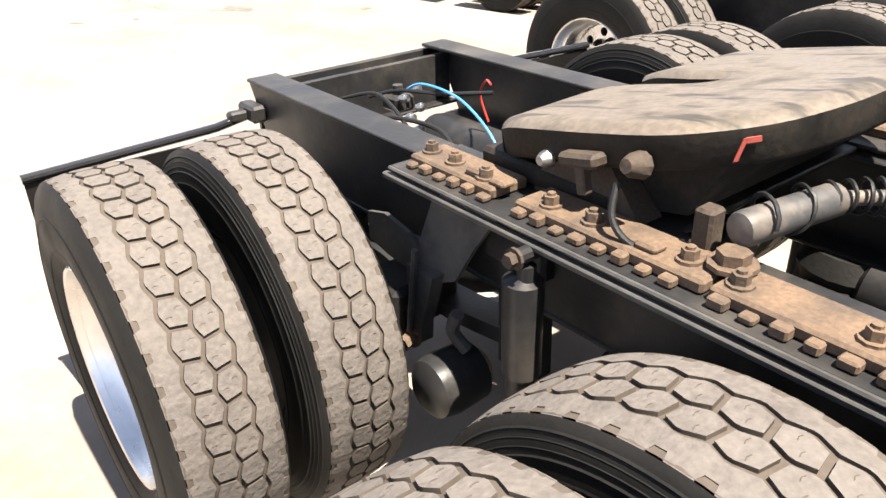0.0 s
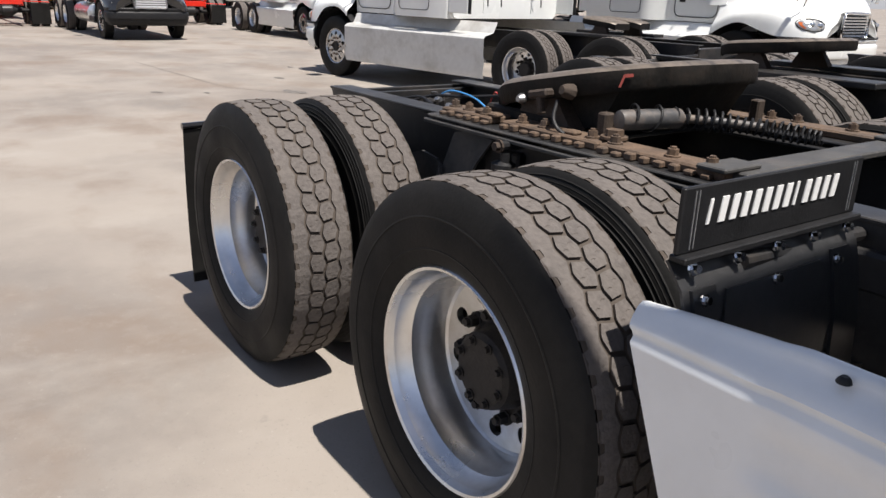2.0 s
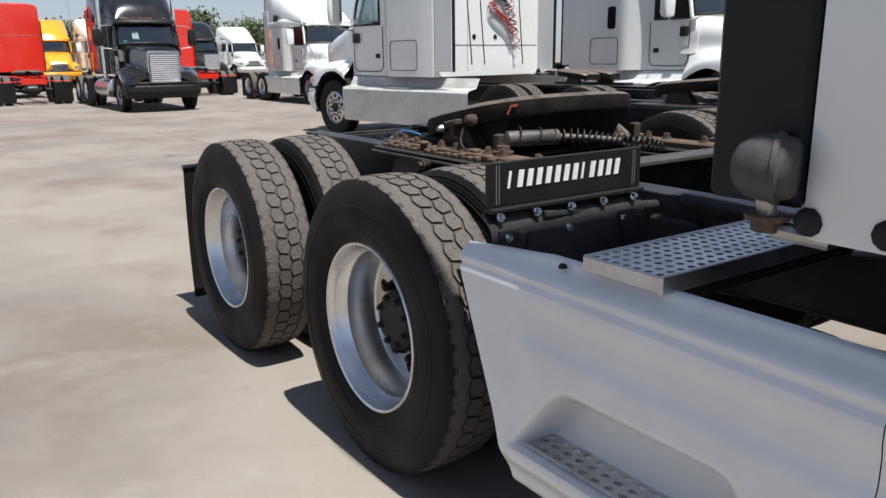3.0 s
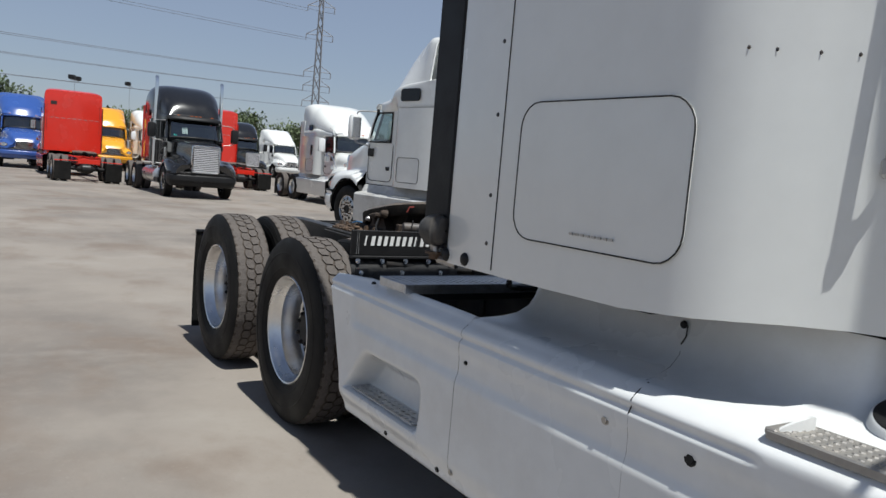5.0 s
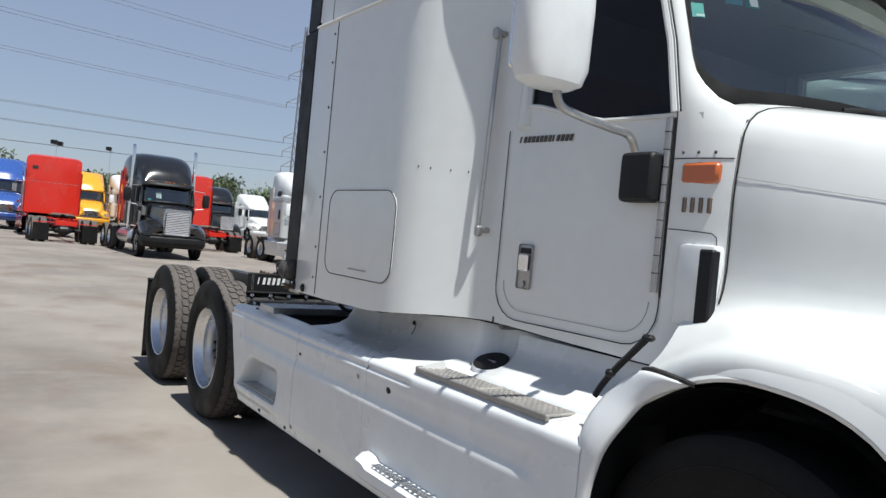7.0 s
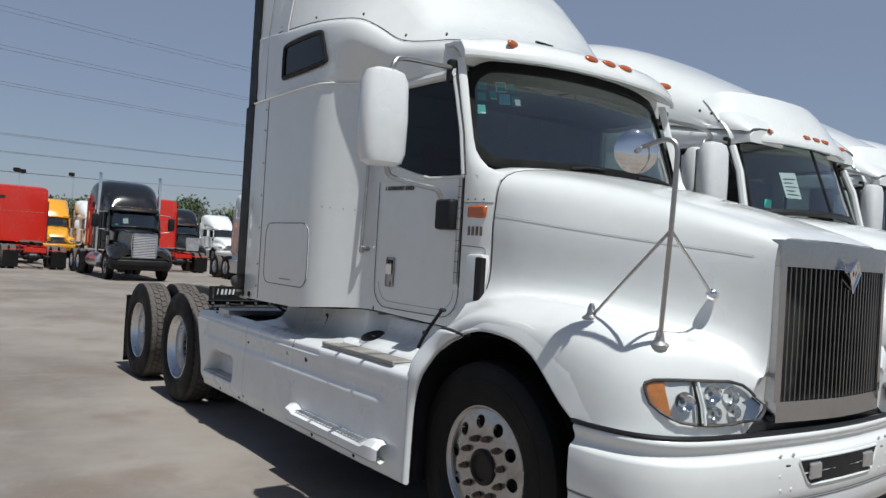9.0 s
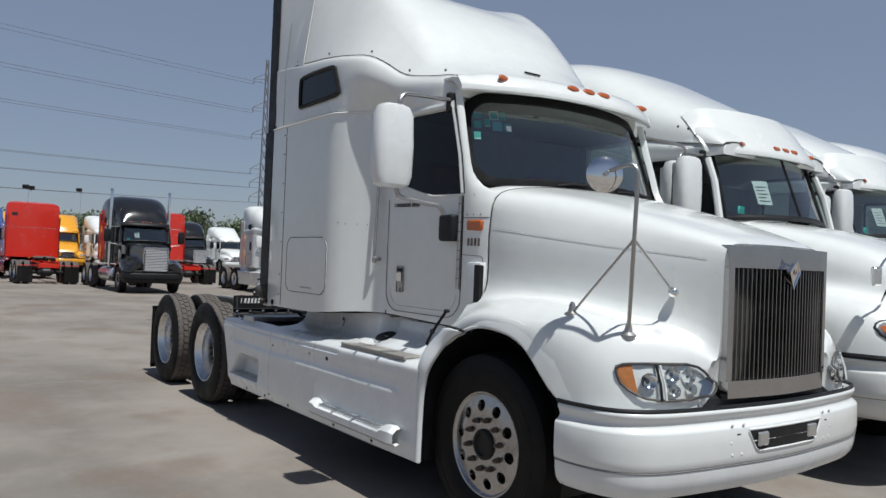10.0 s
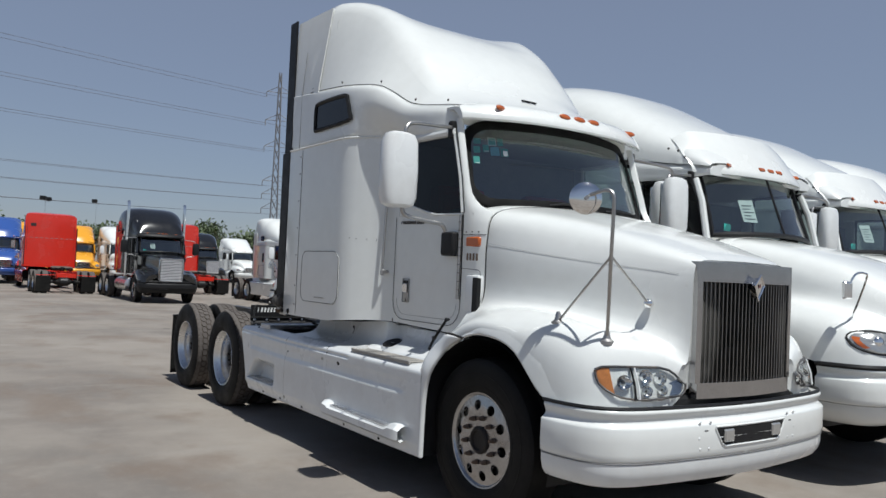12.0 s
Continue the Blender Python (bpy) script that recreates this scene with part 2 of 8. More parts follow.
LAMP_GLASS = glass_material("clear_lamp_glass", (0.93, 0.94, 0.94), gloss=0.06)
LENS = material("clear_lamp_lens", (0.46, 0.46, 0.45), 0.12, 0.6, vary=0.12, scale=6, coat=0.8)
HOSE_RED = material("red_hose", (0.45, 0.04, 0.03), 0.45, vary=0.1, scale=20)
HOSE_BLUE = material("blue_hose", (0.05, 0.22, 0.48), 0.4, vary=0.1, scale=20)
PAPER = material("paper_notice", (0.72, 0.78, 0.76), 0.6, vary=0.05, scale=20)
STICKER = material("green_sticker", (0.06, 0.42, 0.36), 0.4, vary=0.2, scale=30)
STICKER_BLUE = material("blue_sticker", (0.22, 0.55, 0.68), 0.4, vary=0.2, scale=30)
LETTER = material("white_lettering", (0.75, 0.75, 0.74), 0.5, vary=0.08, scale=30)
RED_MARK = material("red_crayon", (0.20, 0.03, 0.022), 0.7, vary=0.2, scale=40)
DARK_PANE = material("dark_privacy_glass", (0.006, 0.006, 0.007), 0.12, vary=0.1, scale=3, spec=0.3)
SEAM = material("dark_seam", (0.03, 0.03, 0.03), 0.7, vary=0.1, scale=20, spec=0.2)
GREY_SEAM = material("grey_seam", (0.22, 0.22, 0.22), 0.7, vary=0.1, scale=20)
GLASS = glass_material("tinted_glass", (0.56, 0.66, 0.64), gloss=0.205)
VISOR_SHADE_GLASS = glass_material("visor_shade_glass", (0.16, 0.19, 0.17), gloss=0.0)
SCREEN_RUBBER = material("black_screen_rubber", (0.006, 0.006, 0.006), 0.7, vary=0.2, scale=8, spec=0.15)
SIDE_GLASS = glass_material("side_glass", (0.12, 0.12, 0.125), gloss=0.025)
CONCRETE = concrete_material()
JOINT = material("joint_filler", (0.145, 0.128, 0.112), 0.9, vary=0.3, scale=9)
OIL = material("oil_soaked_concrete", (0.105, 0.094, 0.084), 0.7, vary=0.35, scale=9, dirt=(0.20, 0.18, 0.155), dirt_amount=0.7, dirt_scale=6)
RED_PAINT = material("red_paint", (0.62, 0.027, 0.014), 0.25, vary=0.06, scale=1.5, coat=0.6, dirt=(0.3, 0.1, 0.08), dirt_amount=0.15)
YELLOW_PAINT = material("yellow_paint", (0.72, 0.33, 0.02), 0.25, vary=0.06, scale=1.5, coat=0.6)
BLUE_PAINT = material("blue_paint", (0.035, 0.085, 0.30), 0.25, vary=0.06, scale=1.5, coat=0.6)
GALV = material("galvanised_steel", (0.22, 0.22, 0.23), 0.6, 0.3, vary=0.15, scale=3)
WIRE = material("overhead_wire", (0.12, 0.125, 0.14), 0.6, vary=0.1, scale=3)
BARK = material("bark", (0.10, 0.075, 0.05), 0.9, vary=0.3, scale=6, bump=0.5)
# leaf green is lightened: the haze of distance is put into the colour
LEAF = material("leaves", (0.082, 0.11, 0.048), 0.7, vary=0.45, scale=1.2)


# ---- mesh helpers ----
def data_of(bm, mats, sharp=35.0, smooth=True, name="mesh"):
    me = bpy.data.meshes.new(name)
    bmesh.ops.recalc_face_normals(bm, faces=bm.faces)
    for f in bm.faces:
        f.smooth = smooth
    bm.to_mesh(me)
    bm.free()
    for m in mats if isinstance(mats, (list, tuple)) else [mats]:
        me.materials.append(m)
    if smooth:
        me.set_sharp_from_angle(angle=radians(sharp))
    return me


def put(name, me, parent=None, m=None, label=""):
    ob = new(name, me)
    ob.parent = parent
    if m is not None:
        ob.matrix_basis = m
    if label:
        tagged(ob, label=label)
    return ob


def part(name, bm, mats, parent=None, label="", m=None, sharp=35.0):
    return put(name, data_of(bm, mats, sharp, name=name), parent, m, label)


def empty(name, m=None):
    ob = new(name)
    ob.empty_display_size = 0.3
    if m is not None:
        ob.matrix_basis = m
    return ob


def box(x0, x1, y0, y1, z0, z1, bevel=0.0, bm=None, seg=1):
    bm2 = bmesh.new()
    r = bmesh.ops.create_cube(bm2, size=1)
    for v in r["verts"]:
        v.co = Vector((x0 + (v.co.x + 0.5) * (x1 - x0), y0 + (v.co.y + 0.5) * (y1 - y0), z0 + (v.co.z + 0.5) * (z1 - z0)))
    if bevel:
        bmesh.ops.bevel(bm2, geom=bm2.edges[:], offset=bevel, segments=seg, profile=0.6, affect="EDGES")
    return join(bm, bm2)


def join(bm, bm2, m=None, index=0):
    """Adds bm2 to bm (which may be None) and returns the sum."""
    if m is not None:
        bm2.transform(m)
    if index:
        for f in bm2.faces:
            f.material_index = index
    if bm is None:
        return bm2
    tmp = bpy.data.meshes.new("tmp")
    bm2.to_mesh(tmp)
    bm2.free()
    bm.from_mesh(tmp)
    bpy.data.meshes.remove(tmp)
    return bm


def frame_of(d):
    d = Vector(d).normalized()
    up = Vector((0, 0, 1)) if abs(d.z) < 0.9 else Vector((1, 0, 0))
    a = d.cross(up).normalized()
    return d, a, d.cross(a).normalized()


def tube(points, r, sides=8, bm=None, caps=True, closed=False):
    """A round bar along points; r may be a number or one radius for each point."""
    bm = bm or bmesh.new()
    pts = [Vector(p) for p in points]
    rings = []
    n = len(pts)
    a = None
    for i, p in enumerate(pts):
        if closed:
            d = pts[(i + 1) % n] - pts[i - 1]
        else:
            d = pts[min(i + 1, n - 1)] - pts[max(i - 1, 0)]
        d = d.normalized()
        if a is None:
            _, a, b = frame_of(d)
        else:
            a = (a - d * a.dot(d)).normalized()
            b = d.cross(a)
        rad = r[i] if isinstance(r, (list, tuple)) else r
        rings.append([bm.verts.new(p + rad * (math.cos(k * math.tau / sides) * a + math.sin(k * math.tau / sides) * b)) for k in range(sides)])
    for i in range(n if closed else n - 1):
        p, q = rings[i], rings[(i + 1) % n]
        for k in range(sides):
            bm.faces.new((p[k], p[(k + 1) % sides], q[(k + 1) % sides], q[k]))
    if caps and not closed:
        bm.faces.new(rings[0])
        bm.faces.new(rings[-1])
    return bm


def rod(a, b, r, sides=12, bm=None):
    return tube([a, b], r, sides, bm)


def spline(points, n=6):
    """Catmull-Rom through points."""
    p = [Vector(q) for q in points]
    out = []
    for i in range(len(p) - 1):
        a, b, c, d = p[max(i - 1, 0)], p[i], p[i + 1], p[min(i + 2, len(p) - 1)]
        for k in range(n):
            t = k / n
            out.append(0.5 * (2 * b + (c - a) * t + (2 * a - 5 * b + 4 * c - d) * t * t + (3 * b - a - 3 * c + d) * t**3))
    return out + [p[-1]]


def loft(rings, closed=False, caps=False, bm=None):
    bm = bm or bmesh.new()
    vs = [[bm.verts.new(p) for p in ring] for ring in rings]
    n = len(vs[0])
    for p, q in zip(vs, vs[1:]):
        for k in range(n if closed else n - 1):
            try:
                bm.faces.new((p[k], p[(k + 1) % n], q[(k + 1) % n], q[k]))
            except ValueError:
                pass
    if caps:
        bm.faces.new(vs[0])
        bm.faces.new(vs[-1])
    return bm


def thicken(bm, d):
    """Gives a sheet a thickness."""
    bmesh.ops.recalc_face_normals(bm, faces=bm.faces)
    bmesh.ops.solidify(bm, geom=bm.faces[:], thickness=d)
    return bm


def lerp_table(rows, x):
    """A row of a table between the two whose first number bounds x, smoothly."""
    if x <= rows[0][0]:
        return rows[0][1:]
    for a, b, i in zip(rows, rows[1:], range(len(rows))):
        if x <= b[0]:
            t = (x - a[0]) / (b[0] - a[0])
            p, q = rows[max(i - 1, 0)], rows[min(i + 2, len(rows) - 1)]
            out = []
            for k in range(1, len(a)):
                h = b[0] - a[0]
                m0 = (b[k] - p[k]) / max(b[0] - p[0], 1e-6) * h if i else (b[k] - a[k])
                m1 = (q[k] - a[k]) / max(q[0] - a[0], 1e-6) * h if q is not b else (b[k] - a[k])
                out.append((2 * t**3 - 3 * t * t + 1) * a[k] + (t**3 - 2 * t * t + t) * m0 + (-2 * t**3 + 3 * t * t) * b[k] + (t**3 - t * t) * m1)
            return out
    return rows[-1][1:]


def revolve(profile, steps=48, bm=None, index=0):
    """Turns a profile of (y, r) about the y axis."""
    bm = bm or bmesh.new()
    rings = [[bm.verts.new((r * math.cos(a), y, r * math.sin(a))) for y, r in profile] for a in (math.tau * k / steps for k in range(steps))]
    for i in range(steps):
        p, q = rings[i], rings[(i + 1) % steps]
        for k in range(len(profile) - 1):
            f = bm.faces.new((p[k], p[k + 1], q[k + 1], q[k]))
            f.material_index = index
    return bm


def bolt(at, way, r=0.012, h=0.012, bm=None):
    """A hexagon head with a washer."""
    d = Vector(way).normalized()
    bm = tube([Vector(at), Vector(at) + d * h * 0.3], r * 1.5, 10, bm)
    return tube([Vector(at) + d * h * 0.3, Vector(at) + d * h], r, 6, bm)


def dome(at, way, r, h, bm=None, sides=10, index=0):
    """A rivet head or a small lamp."""
    d, a, b = frame_of(way)
    ring_r = [(1.0, 0.0), (0.85, 0.55), (0.5, 0.9)]
    bm2 = bmesh.new()
    at = Vector(at)
    vs = [[bm2.verts.new(at + d * h * hh + r * rr * (math.cos(k * math.tau / sides) * a + math.sin(k * math.tau / sides) * b)) for k in range(sides)] for rr, hh in ring_r]
    for p, q in zip(vs, vs[1:]):
        for k in range(sides):
            bm2.faces.new((p[k], p[(k + 1) % sides], q[(k + 1) % sides], q[k]))
    bm2.faces.new(vs[-1])
    return join(bm, bm2, index=index)


def perforated(nx, ny, w, d, hole=0.32, square=False):
    """A plate of nx by ny cells in x and y with a round hole in each cell, lying in z = 0."""
    bm = bmesh.new()
    cx, cy = w / nx, d / ny
    for i in range(nx):
        for j in range(ny):
            ox, oy = (i + 0.5) * cx, (j + 0.5) * cy
            outer, inner = [], []
            for k in range(8):
                a = math.tau * (k + 0.5) / 8
                c, s = math.cos(a), math.sin(a)
                m = max(abs(c), abs(s))
                outer.append(bm.verts.new((ox + 0.5 * cx * max(-1, min(1, c / m * (1 if abs(c) > abs(s) else 1))), oy + 0.5 * cy * max(-1, min(1, s / m)), 0)))
                inner.append(bm.verts.new((ox + hole * cx * c, oy + hole * cy * s, 0)))
            for k in range(8):
                bm.faces.new((outer[k], outer[(k + 1) % 8], inner[(k + 1) % 8], inner[k]))
            for k, (sx, sy) in zip((0, 2, 4, 6), ((1, 1), (-1, 1), (-1, -1), (1, -1))):
                corner = bm.verts.new((ox + 0.5 * cx * sx, oy + 0.5 * cy * sy, 0))
                bm.faces.new((outer[k], corner, outer[(k + 1) % 8]))
    bmesh.ops.remove_doubles(bm, verts=bm.verts, dist=0.0004)
    return bm

# ---- wheels, built once and shared ----
TYRE_R, TYRE_HALF = 0.522, 0.14
SIDE_PROFILE = [(0.112, TYRE_R - 0.010), (0.121, TYRE_R - 0.020), (0.130, TYRE_R - 0.045), (0.137, TYRE_R - 0.085), (0.140, TYRE_R - 0.125), (0.137, TYRE_R - 0.165), (0.126, TYRE_R - 0.205), (0.116, 0.300), (0.106, 0.288)]


def tyre_mesh(blocks=True, pitches=46, steps=92, worn=False, ribs=False):
    bm = bmesh.new()
    for s in (-1, 1):
        revolve([(s * y, r) for y, r in SIDE_PROFILE], steps, bm)
        # moulded rings on the sidewall
        for k in range(4 if ribs else 0):
            r = TYRE_R - 0.028 - 0.013 * k
            y = 0.1245 + 0.0034 * k
            revolve([(s * (y - 0.002), r + 0.0034), (s * (y + 0.0014), r + 0.0010), (s * (y + 0.0014), r - 0.0010), (s * (y - 0.001), r - 0.0034)], steps, bm)
        for r in (TYRE_R - 0.095, TYRE_R - 0.175):
            revolve([(s * (0.1385 if r > 0.4 else 0.1345), r + 0.004), (s * (0.1402 if r > 0.4 else 0.1362), r), (s * (0.1385 if r > 0.4 else 0.1335), r - 0.004)], steps, bm)
    if not blocks:
        revolve([(y, TYRE_R - 0.010 * abs(y / 0.112) ** 3) for y in (-0.112, -0.07, -0.03, 0, 0.03, 0.07, 0.112)], steps, bm, 0 if worn else 1)
        for s in (-1, 0, 1):
            revolve([(s * 0.055 + d, TYRE_R + 0.0008 - 0.01 * abs(s * 0.49) ** 3) for d in (-0.004, 0.004)], steps, bm, 0 if worn else 2)
        return data_of(bm, [RUBBER, TREAD, GROOVE], 40, name="tyre")
    depth = 0.008

    def pt(u, s, up):
        a = s / TYRE_R
        r = TYRE_R - 0.009 * abs(u / 0.112) ** 3 - (0 if up else depth)
        return bm.verts.new((r * math.cos(a), u, r * math.sin(a)))

    def solid(ring):
        top = [pt(u, s, True) for u, s in ring]
        low = [pt(u, s, False) for u, s in ring]
        bm.faces.new(top).material_index = 1
        for k in range(len(ring)):
            bm.faces.new((top[k], top[(k + 1) % len(ring)], low[(k + 1) % len(ring)], low[k])).material_index = 2

    revolve([(u, TYRE_R - depth) for u in (-0.110, 0.0, 0.110)], steps, bm, 2)
    p = math.tau * TYRE_R / pitches
    hw, hl, g = 0.0285, p / 2 - 0.0058, 0.0098
    u0 = (1.62 * hw + g) / 2
    for i in range(pitches):
        for row, s0 in ((-1, i * p), (1, (i + 0.5) * p)):
            solid([(row * u0 + a * hw, s0 + b * hl + row * a * 0.16 * hl) for a, b in ((-0.62, -1), (0.62, -1), (0.97, -0.15), (0.97, 0.15), (0.62, 1), (-0.62, 1), (-0.97, 0.15), (-0.97, -0.15))])
            for a, b in ((-0.42, -0.28), (0.40, 0.26)):
                slit = [(row * u0 + (a + da) * hw, s0 + (b + db) * hl) for da, db in ((-0.24, -0.05), (0.0, 0.03), (0.24, -0.04), (0.24, 0.0), (0.0, 0.07), (-0.24, -0.01))]
                bm.faces.new([bm.verts.new(((TYRE_R + 0.0006 - 0.009 * abs(u / 0.112) ** 3) * math.cos(t / TYRE_R), u, (TYRE_R + 0.0006 - 0.009 * abs(u / 0.112) ** 3) * math.sin(t / TYRE_R))) for u, t in slit]).material_index = 2
            # shoulder rib beside the blocks, with a small notch at its outer edge
            e = row * 0.112
            inn, mid = row * (u0 + 0.97 * hw + g), row * (u0 + 0.62 * hw + g)
            solid([(mid, s0 - p / 2), (inn, s0 - 0.15 * hl), (inn, s0 + 0.15 * hl), (mid, s0 + p / 2), (e, s0 + p / 2), (e, s0 + 0.20 * p), (row * 0.097, s0 + 0.13 * p), (row * 0.097, s0 - 0.13 * p), (e, s0 - 0.20 * p), (e, s0 - p / 2)])
    return data_of(bm, [RUBBER, TREAD, GROOVE], 30, name="tyre")


def holed_disc(r0, r1, rh, hole, count, y_of, steps=8):
    """A ring from r0 to r1 with count round holes on the circle rh; y_of gives the depth at a radius."""
    bm = bmesh.new()
    half = math.pi / count
    for c in range(count):
        mid = 2 * half * c
        outer, inner = [], []
        for k in range(16):
            a = math.tau * k / 16 + math.tau / 32
            ca, sa = math.cos(a), math.sin(a)
            m = max(abs(ca), abs(sa))
            da, dr = half * ca / m, sa / m
            r = rh + (r1 - rh) * dr if dr > 0 else rh + (rh - r0) * dr
            outer.append((r, mid + da))
            inner.append((rh + hole * sa, mid + hole * ca / rh))
        vo = [bm.verts.new((r * math.cos(t), y_of(r), r * math.sin(t))) for r, t in outer]
        vi = [bm.verts.new((r * math.cos(t), y_of(r), r * math.sin(t))) for r, t in inner]
        vd = [bm.verts.new((r * math.cos(t), y_of(r) + 0.02, r * math.sin(t))) for r, t in inner]
        for k in range(16):
            j = (k + 1) % 16
            bm.faces.new((vo[k], vo[j], vi[j], vi[k]))
            bm.faces.new((vi[k], vi[j], vd[j], vd[k]))
        for k, sx, sy in ((1, 1, 1), (5, -1, 1), (9, -1, -1), (13, 1, -1)):
            r = r1 if sy > 0 else r0
            t = mid + half * sx
            cv = bm.verts.new((r * math.cos(t), y_of(r), r * math.sin(t)))
            bm.faces.new((vo[k], cv, vo[(k + 1) % 16]))
    bmesh.ops.remove_doubles(bm, verts=bm.verts, dist=0.0005)
    return bm


def drive_rim_mesh():
    bm = revolve([(-0.098, 0.282), (-0.118, 0.290), (-0.122, 0.298), (-0.117, 0.302), (-0.108, 0.298), (-0.100, 0.284), (-0.070, 0.276), (-0.052, 0.262), (-0.015, 0.258), (0.0, 0.250), (0.055, 0.247), (0.066, 0.238)], 64)
    join(bm, holed_disc(0.105, 0.240, 0.195, 0.026, 10, lambda r: 0.066 - 0.10 * max(r - 0.2, 0) + 0.0))
    return data_of(bm, ALU, 30, name="rim")


def drive_hub_mesh():
    bm = revolve([(0.075, 0.135), (0.062, 0.135), (0.055, 0.118), (0.030, 0.112), (0.0, 0.105), (-0.012, 0.092), (-0.014, 0.0)], 32)
    return data_of(bm, HUB, 30, name="hub")


def inner_rim_mesh():
    bm = revolve([(-0.118, 0.300), (-0.108, 0.290), (-0.06, 0.270), (0.06, 0.265), (0.108, 0.290), (0.118, 0.300)], 40)
    join(bm, revolve([(-0.10, 0.268), (-0.095, 0.10)], 40))
    return data_of(bm, [BLACK_PAINT], 30, name="inner_rim")


def steer_rim_mesh():
    bm = revolve([(-0.100, 0.306), (-0.112, 0.305), (-0.117, 0.300), (-0.115, 0.292), (-0.106, 0.286), (-0.102, 0.280)], 64)
    join(bm, holed_disc(0.088, 0.281, 0.221, 0.033, 10, lambda r: -0.102 - 0.20 * max(0.28 - max(r, 0.185), 0) + 0.006 * (r < 0.178)))
    join(bm, revolve([(-0.07, 0.284), (-0.04, 0.262), (0.10, 0.258)], 40))
    return data_of(bm, WORN_ALU, 30, name="rim")


def steer_hub_mesh():
    bm = revolve([(-0.09, 0.092), (-0.125, 0.088), (-0.135, 0.078), (-0.135, 0.066), (-0.122, 0.060), (-0.120, 0.0)], 32)
    return data_of(bm, HUB, 30, name="hub")


def hub_bolt_mesh():
    return data_of(bolt((0, 0, 0), (0, -1, 0), 0.010, 0.016), HUB, 30, name="hub_bolt")


def nut_mesh(mat, k=1.0):
    bm = tube([(0, 0, 0), (0, -0.010 * k, 0)], 0.020 * k, 12)
    tube([(0, -0.010 * k, 0), (0, -0.032 * k, 0)], 0.0155 * k, 6, bm)
    tube([(0, -0.032 * k, 0), (0, -0.042 * k, 0)], 0.010 * k, 8, bm)
    return data_of(bm, mat, 30, name="wheel_nut")


TYRE, RIBBED_TYRE, PLAIN_TYRE, STEER_TYRE = tyre_mesh(), tyre_mesh(ribs=True), tyre_mesh(False, steps=48), tyre_mesh(False, steps=80, worn=True)
DRIVE_RIM, DRIVE_HUB, INNER_RIM, STEER_RIM, STEER_HUB = drive_rim_mesh(), drive_hub_mesh(), inner_rim_mesh(), steer_rim_mesh(), steer_hub_mesh()
NUT, DARK_NUT, HUB_BOLT = nut_mesh(NUT_METAL, 0.85), nut_mesh(HUB, 1.15), hub_bolt_mesh()
AXLE_Z = 0.515


def wheel(parent, x, y, side, kind, fine=True, turn=0.0):
    """A wheel whose tyre's middle plane is at y; side -1 faces -y, 1 faces +y. kind: drive, inner, steer."""
    w = new("wheel")
    w.empty_display_size = 0.2
    w.parent = parent
    w.matrix_basis = pose(x, y, AXLE_Z, 0, 0, 0 if side < 0 else 180) @ pose(0, 0, 0, 0, turn, 0)
    put("tyre", STEER_TYRE if kind == "steer" else (RIBBED_TYRE if kind == "inner" else TYRE) if fine else PLAIN_TYRE, w, label="black ribbed rubber tyre" if kind == "steer" else "dust-covered black rubber tyre")
    put("rim", {"drive": DRIVE_RIM, "inner": INNER_RIM, "steer": STEER_RIM}[kind], w, label="" if kind == "inner" else "polished aluminium rim with round hand holes")
    if kind == "drive":
        put("hub", DRIVE_HUB, w, label="black iron hub")
        if fine:
            for k in range(10):
                a = math.tau * (k + 0.5) / 10
                put("wheel_nut", DARK_NUT, w, pose(0.143 * math.cos(a), 0.066, 0.143 * math.sin(a)))
            for k in range(8):
                a = math.tau * k / 8
                put("hub_bolt", HUB_BOLT, w, pose(0.085 * math.cos(a), -0.011, 0.085 * math.sin(a)))
    if kind == "steer":
        put("hub", STEER_HUB, w)
        if fine:
            for k in range(10):
                a = math.tau * (k + 0.5) / 10
                put("wheel_nut", NUT, w, pose(0.1425 * math.cos(a), -0.119, 0.1425 * math.sin(a)), "rusty wheel nut")
    return w


def tandem(truck, axles, half, fine):
    for n, x in enumerate(axles):
        for s in (-1, 1):
            wheel(truck, x, s * (half - TYRE_HALF), s, "drive", fine, 17 * n + 5)
            wheel(truck, x, s * (half - TYRE_HALF - 0.335), s, "inner", fine, 9 + 13 * n)


# ---- the white road tractor that the camera walks along ----
HALF = 1.30            # half its width over the tyres
REAR, FRONT_DRIVE, STEER = 0.0, 1.414, 5.884
truck = tagged(empty("road_tractor", pose(0, HALF, 0)), "white long-nosed sleeper road tractor with dusty tandem drive wheels", "truck", kind="object")

# chassis rails, crossmembers and the rear end
def channel(x0, x1, s, z0, z1, taper=0.0):
    bm = box(x0, x1, s * 0.405, s * 0.445, z0, z1, 0.006) if s > 0 else box(x0, x1, -0.445, -0.405, z0, z1, 0.006)
    for za, zb in ((z1 - 0.012, z1 + 0.001), (z0 - 0.001, z0 + 0.012)):
        box(x0, x1, min(s * 0.33, s * 0.45), max(s * 0.33, s * 0.45), za, zb, 0.003, bm)
    if taper:
        for v in bm.verts:
            if v.co.x < x0 + 0.05 and v.co.z < (z0 + z1) / 2:
                v.co.x += taper
    return bm


